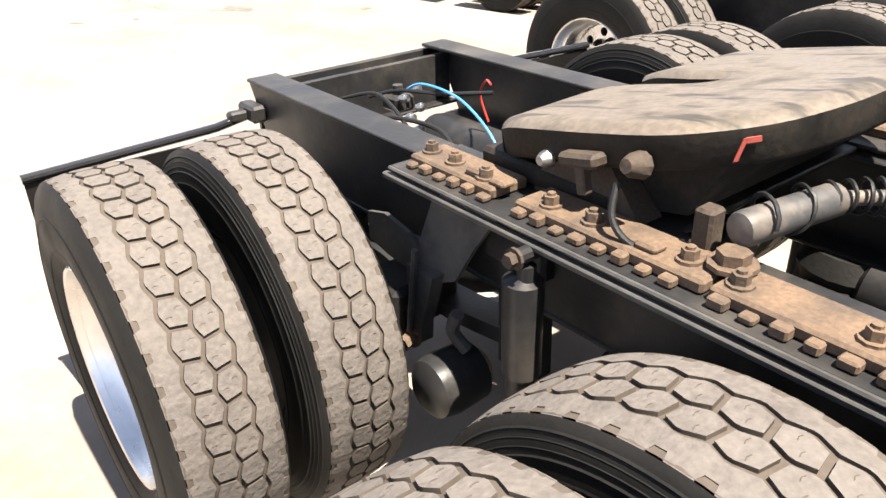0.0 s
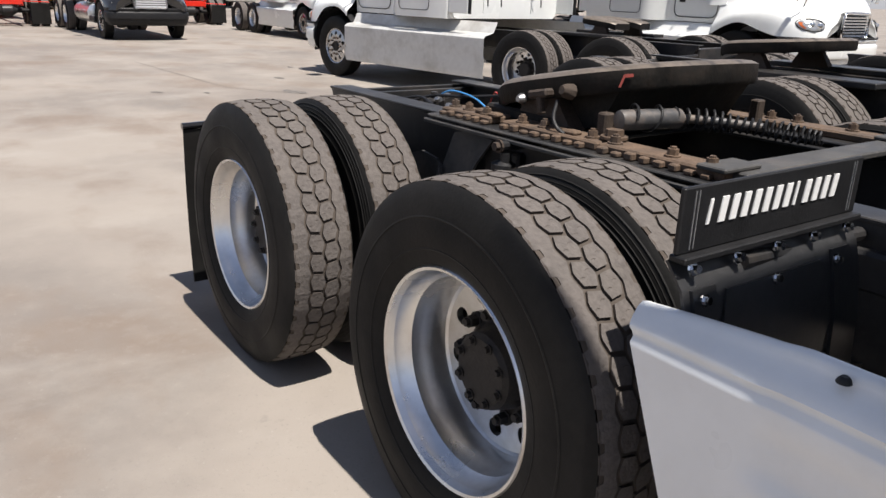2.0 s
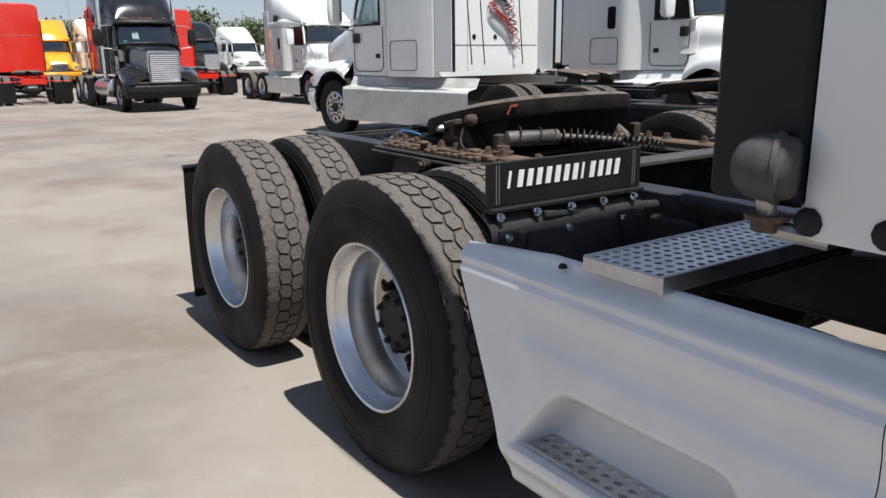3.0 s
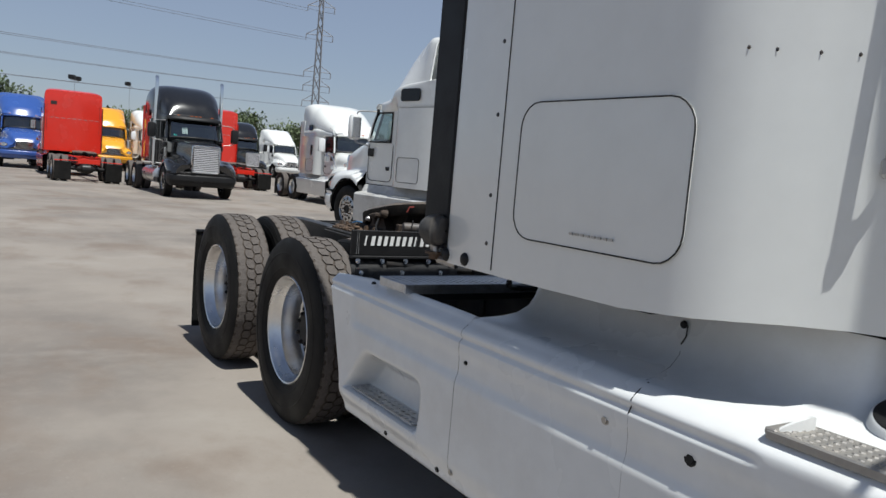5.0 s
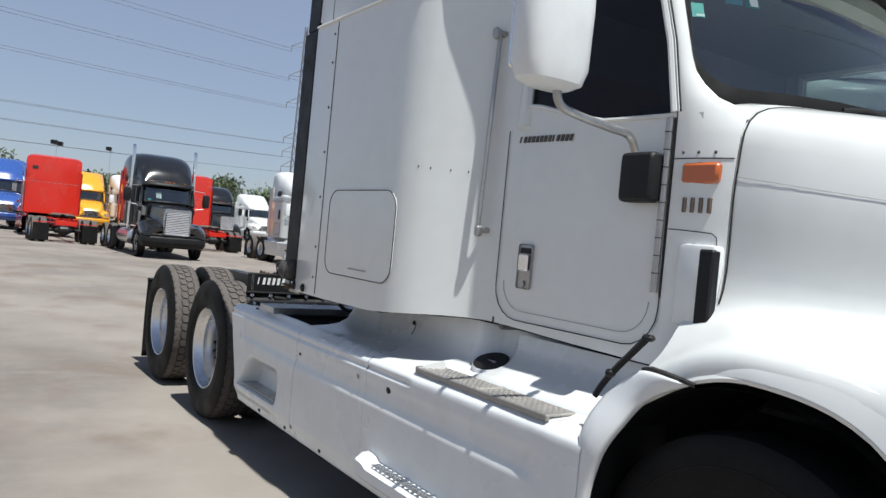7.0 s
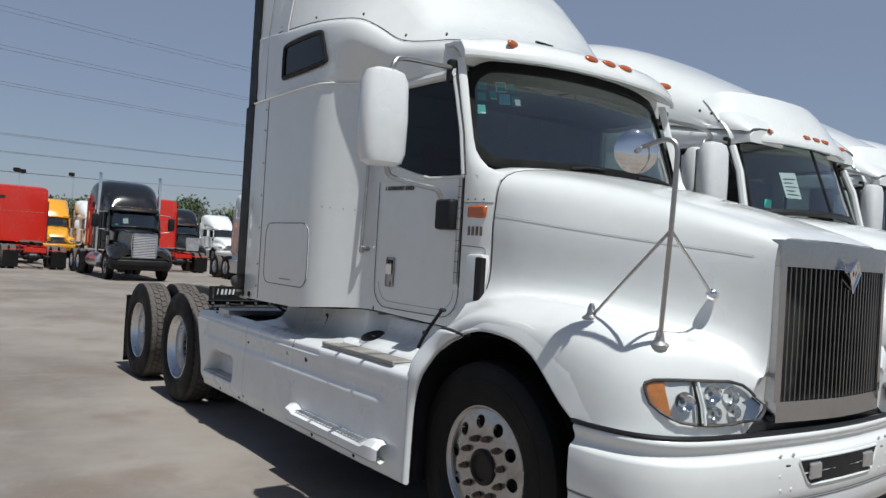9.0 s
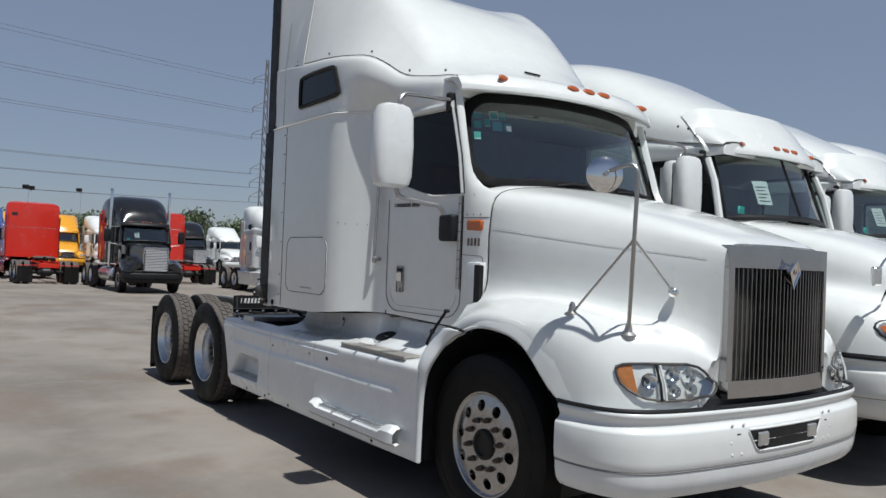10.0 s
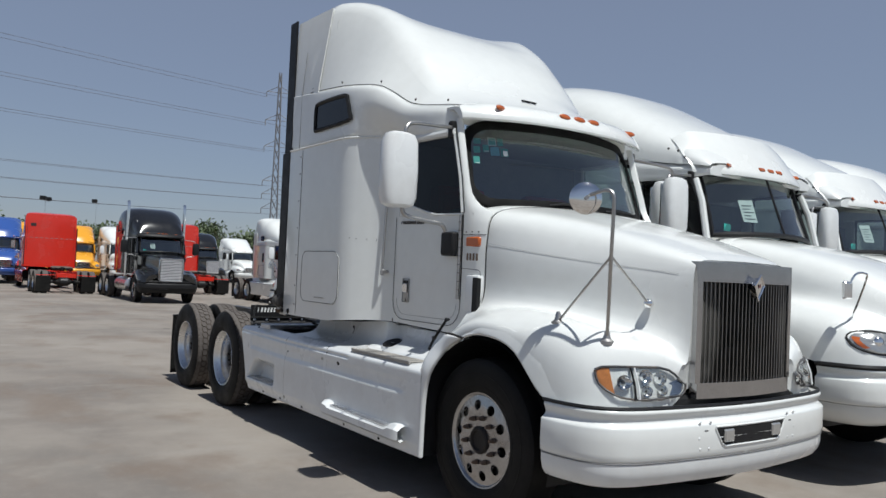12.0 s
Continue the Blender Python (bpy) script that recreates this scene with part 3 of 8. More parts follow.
for s in (-1, 1):
    part("frame_rail", channel(-0.80, 6.6, s, 0.70, 0.972, 0.14), BLACK_PAINT, truck, "black painted steel frame rail")
for x in (-0.72, 0.70, 2.15, 3.1, 4.4):
    part("crossmember", join(box(x - 0.06, x + 0.06, -0.405, 0.405, 0.74, 0.752, 0.003), box(x - 0.012, x + 0.012, -0.405, 0.405, 0.74, 0.94, 0.003)), BLACK_PAINT, truck)
part("end_plate", box(-0.815, -0.79, -0.42, 0.42, 0.76, 0.95, 0.004), BLACK_PAINT, truck)


def axle(x):
    prof = [(-1.02, 0.05), (-0.98, 0.062), (-0.46, 0.066), (-0.30, 0.085), (-0.20, 0.16), (-0.06, 0.205), (0.06, 0.205), (0.20, 0.16), (0.30, 0.085), (0.46, 0.066), (0.98, 0.062), (1.02, 0.05)]
    bm = revolve(prof, 20)
    bm.transform(pose(x, 0, AXLE_Z))
    tube([(x + 0.16, 0, AXLE_Z), (x + 0.38, 0, AXLE_Z + 0.05)], [0.15, 0.085], 16, bm)
    return bm


for x in (REAR, FRONT_DRIVE):
    part("drive_axle", axle(x), BLACK_PAINT, truck)
    for s in (-1, 1):
        # brake drum, trailing spring, air bag and brake chamber
        part("brake_drum", tube([(x, s * 0.60, AXLE_Z), (x, s * 0.84, AXLE_Z)], 0.21, 28), HUB, truck)
        arm = spline([(x + 0.62, s * 0.43, 0.60), (x + 0.3, s * 0.43, 0.56), (x, s * 0.43, 0.60), (x - 0.3, s * 0.43, 0.52), (x - 0.42, s * 0.43, 0.47)], 4)
        part("trailing_spring", loft([[(p.x, p.y - 0.05, p.z - 0.022), (p.x, p.y + 0.05, p.z - 0.022), (p.x, p.y + 0.05, p.z + 0.022), (p.x, p.y - 0.05, p.z + 0.022)] for p in arm], True, True), BLACK_PAINT, truck)
        part("spring_hanger", join(box(x + 0.56, x + 0.70, s * 0.45 - 0.02, s * 0.45 + 0.05, 0.50, 0.86, 0.012), box(x + 0.53, x + 0.73, s * 0.45 - 0.03, s * 0.45 + 0.06, 0.80, 0.90, 0.01)), BLACK_PAINT, truck)
        bag = tube([(x - 0.40, s * 0.43, z) for z in (0.49, 0.53, 0.57, 0.61, 0.65, 0.70)], [0.10, 0.135, 0.15, 0.14, 0.15, 0.12], 20)
        part("air_spring", bag, RUBBER, truck)
        ch = tube([(x - 0.12, s * 0.36, 0.63), (x - 0.16, s * 0.36, 0.63), (x - 0.21, s * 0.36, 0.63), (x - 0.32, s * 0.36, 0.63), (x - 0.35, s * 0.36, 0.63)], [0.06, 0.085, 0.09, 0.085, 0.05], 18)
        part("brake_chamber", ch, BLACK_PAINT, truck)
        # shock absorber hung from an eye on the rail
        if x != REAR:
            continue
        sx, sy = x + 0.80, s * 0.60
        bm = tube([(sx, sy, 0.93), (sx, sy, 0.90), (sx - 0.01, sy, 0.89), (sx - 0.01, sy, 0.66)], [0.02, 0.02, 0.044, 0.044], 14)
        tube([(sx - 0.01, sy, 0.66), (sx - 0.01, sy, 0.42)], 0.036, 14, bm)
        tube([(sx, sy - s * 0.17, 0.955), (sx, sy + s * 0.03, 0.955)], 0.018, 10, bm)
        part("shock_absorber", bm, BLACK_PAINT, truck)
        part("shock_nut", bolt((sx, sy + s * 0.03, 0.955), (0, s, 0), 0.016, 0.025), RUST_DARK, truck, "rusty shock absorber nut")
    # folded bracket and torque rod between the wheels
part("brake_chamber", tube([(0.50, -0.66, 0.455), (0.50, -0.64, 0.455), (0.50, -0.60, 0.455), (0.50, -0.50, 0.455), (0.50, -0.47, 0.455)], [0.05, 0.080, 0.088, 0.082, 0.05], 20), BLACK_PAINT, truck, "round black brake chamber")
part("axle_seat", box(0.16, 0.34, -0.62, -0.40, 0.52, 0.66, 0.02), BLACK_PAINT, truck)
part("torque_bracket", thicken(loft([[(0.40, -0.53, 0.93), (0.47, -0.50, 0.95), (0.60, -0.50, 0.93)], [(0.37, -0.56, 0.80), (0.44, -0.53, 0.82), (0.55, -0.53, 0.84)], [(0.37, -0.57, 0.72), (0.42, -0.55, 0.70), (0.50, -0.55, 0.74)]]), 0.010), DUSTY_BLACK, truck, "folded grey-black suspension bracket")
part("bracket_wing", thicken(loft([[(0.12, -0.55, 0.80), (0.12, -0.55, 0.72)], [(0.22, -0.56, 0.83), (0.22, -0.56, 0.71)], [(0.34, -0.57, 0.82), (0.35, -0.57, 0.71)], [(0.38, -0.56, 0.78), (0.38, -0.56, 0.70)]]), 0.012), DUSTY_BLACK, truck)
part("spring_shackle", loft([[(x - w, -0.585, z), (x + w, -0.585, z), (x + w, -0.545, z), (x - w, -0.545, z)] for x, z, w in ((0.40, 0.74, 0.055), (0.39, 0.66, 0.040), (0.37, 0.58, 0.030), (0.36, 0.52, 0.034))], True, True), DUSTY_BLACK, truck, "dusty hanging shackle")
part("bracket_rib", tube([(0.395, -0.59, 0.80), (0.385, -0.595, 0.70), (0.365, -0.60, 0.55)], 0.009, 6), DUSTY_BLACK, truck)
part("torque_rod", tube(spline([(0.52, -0.56, 0.66), (0.50, -0.56, 0.60), (0.53, -0.54, 0.55)], 4), 0.018, 10), DUSTY_BLACK, truck)
for q in (0.74, 0.78):
    part("leaf_edge", tube(spline([(0.05, -0.50, q - 0.06), (0.25, -0.51, q - 0.02), (0.42, -0.52, q)], 4), 0.010, 6), DUSTY_BLACK, truck)
part("shackle_bolt", bolt((0.36, -0.585, 0.525), (0.25, -1, -0.1), 0.020, 0.045), RUST, truck, "rusty shackle bolt")
part("shackle_bolt", bolt((0.33, -0.585, 0.60), (0, -1, 0), 0.012, 0.02), RUST_DARK, truck)
part("drive_shaft", rod((0.38, 0, AXLE_Z + 0.05), (1.25, 0, AXLE_Z), 0.045, 16), BLACK_PAINT, truck)
part("drive_shaft", rod((1.75, 0, AXLE_Z + 0.05), (4.2, 0, 0.72), 0.05, 16), BLACK_PAINT, truck)
part("steer_axle", tube(spline([(STEER, -1.0, 0.5), (STEER, -0.7, 0.46), (STEER, -0.5, 0.40), (STEER, 0.5, 0.40), (STEER, 0.7, 0.46), (STEER, 1.0, 0.5)], 3), 0.06, 10), BLACK_PAINT, truck)

tandem(truck, (REAR, FRONT_DRIVE), HALF, True)
for s in (-1, 1):
    wheel(truck, STEER, s * (HALF - 0.285), s, "steer", True, 8)

# mud flaps on their hanger tubes
for s in (-1, 1):
    flap = thicken(loft([[(-0.72 - 0.02 * math.sin(k / 8 * 3), s * (1.245 - 0.64 * j / 6), 0.815 - 0.745 * k / 8) for j in range(7)] for k in range(9)]), 0.010)
    part("mud_flap", flap, RUBBER, truck, "black rubber mud flap")
    part("flap_hanger", tube([(-0.715, s * 1.25, 0.83), (-0.73, s * 0.62, 0.845), (-0.76, s * 0.45, 0.86)], 0.016, 10), BLACK_GLOSS, truck, "bent black tube that holds the mud flap")
    part("flap_bracket", join(box(-0.80, -0.68, s * 0.47 - 0.03, s * 0.47 + 0.03, 0.84, 0.90, 0.01), box(-0.76, -0.72, s * 0.53 - 0.035, s * 0.53 + 0.035, 0.85, 0.885, 0.008)), BLACK_PAINT, truck)
    for k in range(3):
        part("flap_bolt", bolt((-0.733, s * (1.18 - 0.24 * k), 0.775), (-1, 0, 0), 0.012, 0.012), STEEL, truck)

# the sliding mount of the fifth wheel: top plates, rusty toothed racks, bolts and stop blocks
for s in (-1, 1):
    lo, hi = sorted((s * 0.585, s * 0.36))
    part("mounting_plate", box(0.30, 1.68, lo, hi, 0.984, 0.996, 0.003), BLACK_PAINT, truck, "black angle plate along the frame")
    lo, hi = sorted((s * 0.598, s * 0.578))
    part("plate_flange", box(0.28, 1.66, lo, hi, 0.962, 0.976, 0.003), DUSTY_BLACK, truck)
    part("plate_edge", tube([(0.30, s * 0.586, 0.990), (1.68, s * 0.586, 0.990)], 0.0055, 6), DUSTY_BLACK, truck)
    rnd = random.Random(31)
    # the rail is cast in lengths: a short worn one behind, two longer ones ahead
    for x0, x1 in ((0.33, 0.63), (0.70, 1.16), (1.17, 1.62)):
        lo, hi = sorted((s * 0.545, s * 0.435))
        part("slide_rack", box(x0, x1, lo, hi, 0.996, 1.024, 0.006), RUST, truck, "rusty steel slide rail")
        lo, hi = sorted((s * 0.568, s * 0.543))
        x = x0 + 0.012
        while x < x1 - 0.03:
            w = 0.030 + rnd.uniform(-0.004, 0.004)
            part("rack_tooth", box(x, x + w, lo, hi, 0.997, 1.016 + rnd.uniform(-0.006, 0.004), 0.004), RUST, truck, "rusty rack tooth")
            x += w + 0.024
    for x in (0.36, 0.455, 0.575, 0.775, 0.885, 1.10, 1.205, 1.42, 1.56):
        yy = s * (0.505 + rnd.uniform(-0.008, 0.008))
        bm = bolt((x, yy, 1.022), (rnd.uniform(-0.04, 0.04), rnd.uniform(-0.04, 0.04), 1), 0.0165, 0.026)
        tube([(x, yy, 1.046), (x, yy, 1.054)], 0.009, 8, bm)
        part("rack_bolt", bm, RUST, truck, "rusty hexagon bolt")
    for x, z in ((0.52, 1.03), (0.60, 1.026), (1.00, 1.026)):
        part("rail_chip", box(x, x + 0.05, min(s * 0.53, s * 0.49), max(s * 0.53, s * 0.49), 1.022, z + 0.012, 0.006), RUST, truck)
    lo, hi = sorted((s * 0.445, s * 0.40))
    part("stop_block", box(1.06, 1.10, lo, hi, 1.0, 1.098, 0.006), RUST_DARK, truck, "upright rusty stop block")
    lo, hi = sorted((s * 0.43, s * 0.34))
    part("slide_pad", box(0.46, 0.86, lo, hi, 0.998, 1.05, 0.01), GREASE_SIDE, truck)
# added black sheet: hides sunlit ground and stands for deep shade between the rails
part("rail_shade_sheet", box(0.95, 1.95, -0.40, 0.40, 0.60, 0.625, 0.006), BLACK_PLASTIC, truck, "black sheet added between the rails in place of deep shade")
part("mount_crossplate", box(0.60, 0.98, -0.36, 0.36, 0.975, 0.99, 0.004), BLACK_PAINT, truck)

# the fifth wheel: a tilted horseshoe plate with a deep front skirt, on two pivot brackets
def throat_plate():
    """The plate's upper sheet as two arms and a crown, so that the throat stays open."""
    bm = bmesh.new()
    outer = spline([(0.43, 0.0, 0), (0.425, 0.16, 0), (0.38, 0.33, 0), (0.26, 0.44, 0), (0.10, 0.465, 0), (-0.05, 0.465, 0), (-0.16, 0.452, -0.004), (-0.235, 0.415, -0.02)], 4)
    inner = spline([(0.06, 0.0, 0), (0.055, 0.03, 0), (0.03, 0.05, 0), (-0.02, 0.055, 0), (-0.07, 0.058, 0), (-0.13, 0.07, 0), (-0.20, 0.095, -0.004), (-0.27, 0.13, -0.02)], 4)
    rings = []
    for s in (-1, 1):
        o = [Vector((p.x, s * p.y, p.z)) for p in outer]
        i = [Vector((p.x, s * p.y, p.z)) for p in inner]
        rows = [[a.lerp(b, t) for t in (0, 0.05, 0.12, 0.3, 0.55, 0.8, 0.95, 1.0)] for a, b in zip(o, i)]
        for r in rows:
            r[0].z -= 0.020
            r[1].z -= 0.006
            r[-1].z -= 0.014
        loft(rows, bm=bm)
        depth = [0.070 if p.x > -0.05 else 0.07 for p in o]
        k0 = len(bm.faces)
        loft([[r[0], Vector((r[0].x * 0.99, r[0].y * 0.99, r[0].z - d * 0.85)), Vector((r[0].x * 0.97, r[0].y * 0.97, r[0].z - d))] for r, d in zip(rows, depth)], bm=bm)
        loft([[r[-1], r[-1] - Vector((0, 0, 0.07))] for r in rows], bm=bm)
        loft([[rows[-1][k], rows[-1][k] - Vector((0, 0, 0.08))] for k in range(8)], bm=bm)
        bm.faces.ensure_lookup_table()
        for f in bm.faces[k0:]:
            f.material_index = 1
        rings.append(rows)
    bmesh.ops.remove_doubles(bm, verts=bm.verts, dist=0.001)
    return bm


THROAT = data_of(throat_plate(), [GREASE_PLATE, GREASE_SIDE], 40, name="top_plate")


def mount_fifth_wheel(parent, x, z, tilt=7.0, fine=True):
    fw = new("fifth_wheel")
    fw.empty_display_size = 0.2
    fw.parent = parent
    fw.matrix_basis = pose(x, 0, z, 0, -tilt, 0)
    tagged(fw, label="greasy worn steel fifth wheel with an open throat")
    put("top_plate", THROAT, fw, label="worn greasy steel top plate")
    for s in (-1, 1):
        part("pivot_bracket", tube([(0.0, s * 0.37, -0.09), (0.0, s * 0.40, -0.09), (0.0, s * 0.43, -0.09)], [0.05, 0.06, 0.045], 16), RUST_DARK, fw)
        foot = loft([[(-0.16, s * 0.36, -0.21), (0.16, s * 0.36, -0.21), (0.07, s * 0.37, -0.06), (-0.07, s * 0.37, -0.06)], [(-0.16, s * 0.43, -0.21), (0.16, s * 0.43, -0.21), (0.07, s * 0.42, -0.06), (-0.07, s * 0.42, -0.06)]], True, True)
        part("pivot_foot", foot, RUST_DARK, fw)
    if fine:
        # added dark block that fills the space below the plate, for the shade there
        part("plate_shade_block", loft([[(x, v, z) for x, z in ((-0.20, -0.20), (0.22, -0.20), (0.33, -0.075), (-0.18, -0.075))] for v in (-0.36, -0.30, 0.30, 0.36)], True, True), GREASE_SIDE, fw, "dark block added below the plate in place of its shade")
        part("release_latch", join(box(0.02, 0.12, -0.50, -0.455, -0.085, -0.055, 0.008), box(0.06, 0.085, -0.495, -0.47, -0.14, -0.06, 0.004)), RUST_DARK, fw, "dark steel release latch")
        part("latch_knob", dome((-0.04, -0.462, -0.08), (0, -1, 0), 0.02, 0.03), STEEL, fw)
        part("grease_nipple", dome((0.20, -0.46, -0.075), (0, -1, 0.2), 0.028, 0.05), RUST_DARK, fw)
        mark = box(-0.005, 0.005, -0.002, 0.002, -0.028, 0.020)
        for v in mark.verts:
            v.co.x += (v.co.z + 0.028) * 0.5
        mark = join(mark, box(0.024, 0.058, -0.002, 0.002, 0.008, 0.022, 0.001))
        part("crayon_mark", mark, RED_MARK, fw, "smeared red crayon mark", pose(0.345, -0.388, -0.052, 0, 0, 52) @ Matrix.Scale(0.8, 4))
    return fw


mount_fifth_wheel(truck, 0.74, 1.185, 11.0)
part("grease_line", tube(spline([(0.93, -0.50, 1.12), (0.95, -0.53, 1.06), (1.0, -0.52, 1.02), (1.07, -0.46, 1.01), (1.13, -0.40, 1.015)], 5), 0.007, 8), BLACK_PLASTIC, truck, "thin black grease hose")

# the slide cylinder across the frame, wrapped in coiled air line
part("slide_cylinder", join(tube([(1.150, -0.445, 1.084), (1.151, -0.440, 1.084), (1.153, -0.43, 1.084), (1.188, -0.195, 1.080), (1.190, -0.187, 1.080)], [0.014, 0.030, 0.033, 0.033, 0.026], 18), tube(spline([(1.188, -0.19, 1.080), (1.26, -0.08, 1.072), (1.37, 0.02, 1.062)], 4), 0.015, 12)), GREY_PAINT, truck, "grey painted slide cylinder")
coil = []
spine = spline([(1.155, -0.40, 1.088), (1.185, -0.20, 1.082), (1.26, -0.08, 1.072), (1.38, 0.02, 1.060), (1.53, 0.10, 1.045)], 60)
for k in range(300):
    t = k / 299
    a = t * math.tau * (5 + 17 * t)
    at = min(int(t * (len(spine) - 1)), len(spine) - 2)
    c = Vector(spine[at])
    way = (Vector(spine[at + 1]) - c).normalized()
    side = way.cross(Vector((0, 0, 1))).normalized()
    coil.append(c + (0.044 - 0.020 * t ** 0.6 + 0.004 * math.sin(17 * t)) * (math.cos(a) * side + math.sin(a) * Vector((0, 0, 1))))
part("coiled_air_line", tube(coil, 0.0044, 6), BLACK_PLASTIC, truck, "black coiled air line")
part("cylinder_clamp", bolt((1.165, -0.47, 1.03), (0, 0, 1), 0.030, 0.03), RUST, truck)
for pts, mt, r in (
    ([(-0.30, -0.12, 0.96), (-0.22, -0.10, 1.00), (-0.06, -0.08, 0.985), (0.10, -0.10, 0.93), (0.20, -0.12, 0.86)], HOSE_BLUE, 0.0045),
    ([(-0.14, 0.12, 0.84), (-0.17, 0.11, 0.93), (-0.13, 0.10, 0.99), (-0.06, 0.06, 1.0)], HOSE_RED, 0.004),
    ([(-0.42, -0.18, 0.93), (-0.30, -0.14, 0.97), (-0.14, -0.08, 0.98), (0.02, 0.0, 1.0)], BLACK_PLASTIC, 0.007),
    ([(-0.50, -0.24, 0.92), (-0.36, -0.20, 0.96), (-0.22, -0.22, 0.95), (-0.05, -0.26, 0.90)], BLACK_PLASTIC, 0.007),
    ([(-0.40, -0.30, 0.88), (-0.20, -0.26, 0.93), (0.0, -0.20, 0.92), (0.2, -0.28, 0.88)], BLACK_PLASTIC, 0.008),
):
    part("air_hose", tube(spline(pts, 6), r, 8), mt, truck, {"blue_hose": "bright blue air hose", "red_hose": "reddish air hose"}.get(mt.name, "black air hose"))
part("valve_block", join(box(-0.36, -0.27, -0.17, -0.09, 0.90, 0.955, 0.01), tube([(-0.315, -0.13, 0.955), (-0.315, -0.13, 0.985)], 0.018, 10)), BLACK_PAINT, truck)
for x, v, z in ((-0.26, -0.16, 0.955), (-0.21, -0.13, 0.93), (-0.30, -0.08, 0.965), (-0.17, -0.20, 0.92), (-0.10, -0.22, 0.90)):
    part("hose_fitting", join(tube([(x, v, z), (x + 0.03, v + 0.012, z + 0.006)], 0.011, 8), tube([(x + 0.010, v + 0.004, z + 0.002), (x + 0.020, v + 0.008, z + 0.004)], 0.016, 6)), STEEL, truck, "small bright hose fitting")
part("air_tank", tube([(x, 0.14, 0.70) for x in (-0.50, -0.47, -0.42, 0.22, 0.27, 0.30)], [0.03, 0.09, 0.105, 0.105, 0.09, 0.03], 20), BLACK_PAINT, truck)

# crossbar and cradle ahead of the slide mount
part("frame_bridge", join(join(box(1.555, 1.665, -0.50, 0.50, 1.0, 1.022, 0.005), box(1.545, 1.64, -0.565, -0.40, 1.022, 1.036, 0.004)), box(1.545, 1.64, 0.40, 0.565, 1.022, 1.036, 0.004)), DUSTY_BLACK, truck, "dusty grey bridge plate across the frame")

# mudguard with a bolted name plate ahead of the drive wheels
for s in (-1, 1):
    g = new("mudguard")
    g.empty_display_size = 0.2
    g.parent = truck
    tagged(g, label="black quarter mudguard bolted ahead of the drive wheels")
    lo, hi = sorted((s * 1.195, s * 0.575))
    part("name_plate", box(1.972, 1.984, lo, hi, 1.012, 1.138, 0.003), BLACK_PLASTIC, g, "black plate with white capitals")
    part("mounting_lip", box(1.965, 2.004, lo, hi, 0.998, 1.012, 0.003), BLACK_PLASTIC, g)
    lo2, hi2 = sorted((s * 1.09, s * 0.72))
    part("guard_panel", thicken(loft([[(x + 0.010, lo2 + d, z), (x + 0.014, (lo2 + hi2) / 2, z), (x + 0.010, hi2 - d, z)] for x, z, d in ((2.006, 0.935, 0.02), (2.022, 0.88, 0.0), (2.040, 0.80, 0.0), (2.048, 0.70, 0.03))]), 0.005), GUARD_BLACK, g, "pressed satin black panel")
    curve = [(1.965, 1.0), (2.005, 0.95), (2.02, 0.90), (2.04, 0.80), (2.05, 0.66), (2.03, 0.52)]
    part("guard_sheet", thicken(loft([[(x, lo, z), (x, (lo + hi) / 2, z), (x, hi, z)] for x, z in curve]), 0.006), GUARD_BLACK, g)
    for yy in (s * 1.14, s * 0.66):
        part("guard_strap", thicken(loft([[(x + 0.008, yy - 0.035, z), (x + 0.008, yy + 0.035, z)] for x, z in curve[1:]]), 0.008), GUARD_BLACK, g)
    for k in range(5):
        part("guard_bolt", bolt((1.995, s * (1.16 - 0.135 * k), 0.985), (1, 0, 0.25), 0.009, 0.016), CHROME, g, "bright bolt head")
    for k in range(3):
        part("guard_bolt", bolt((2.022, s * (1.15 - 0.23 * k), 0.93), (1, 0, 0.2), 0.008, 0.014), CHROME, g, "bright bolt head")
    if s < 0:
        # thirteen slanted white strokes in place of the maker's name, and the pin stripes at both ends
        for k in range(13):
            y = -1.125 + k * 0.0355
            bm = box(1.984, 1.9865, y, y + (0.008 if k in (0, 8) else 0.019), 1.062, 1.110)
            for v in bm.verts:
                v.co.y += (v.co.z - 1.062) * 0.15
            part("letter_bar", bm, LETTER, g, "white painted stroke")
        for y in (-1.165, -1.155, -0.615, -0.605):
            part("pin_stripe", box(1.984, 1.986, y, y + 0.0015, 1.02, 1.13), GREY_SEAM, g)
    part("guard_arm", rod((1.95, s * 0.45, 0.93), (1.99, s * 1.0, 0.97), 0.018, 10), BLACK_PAINT, g)

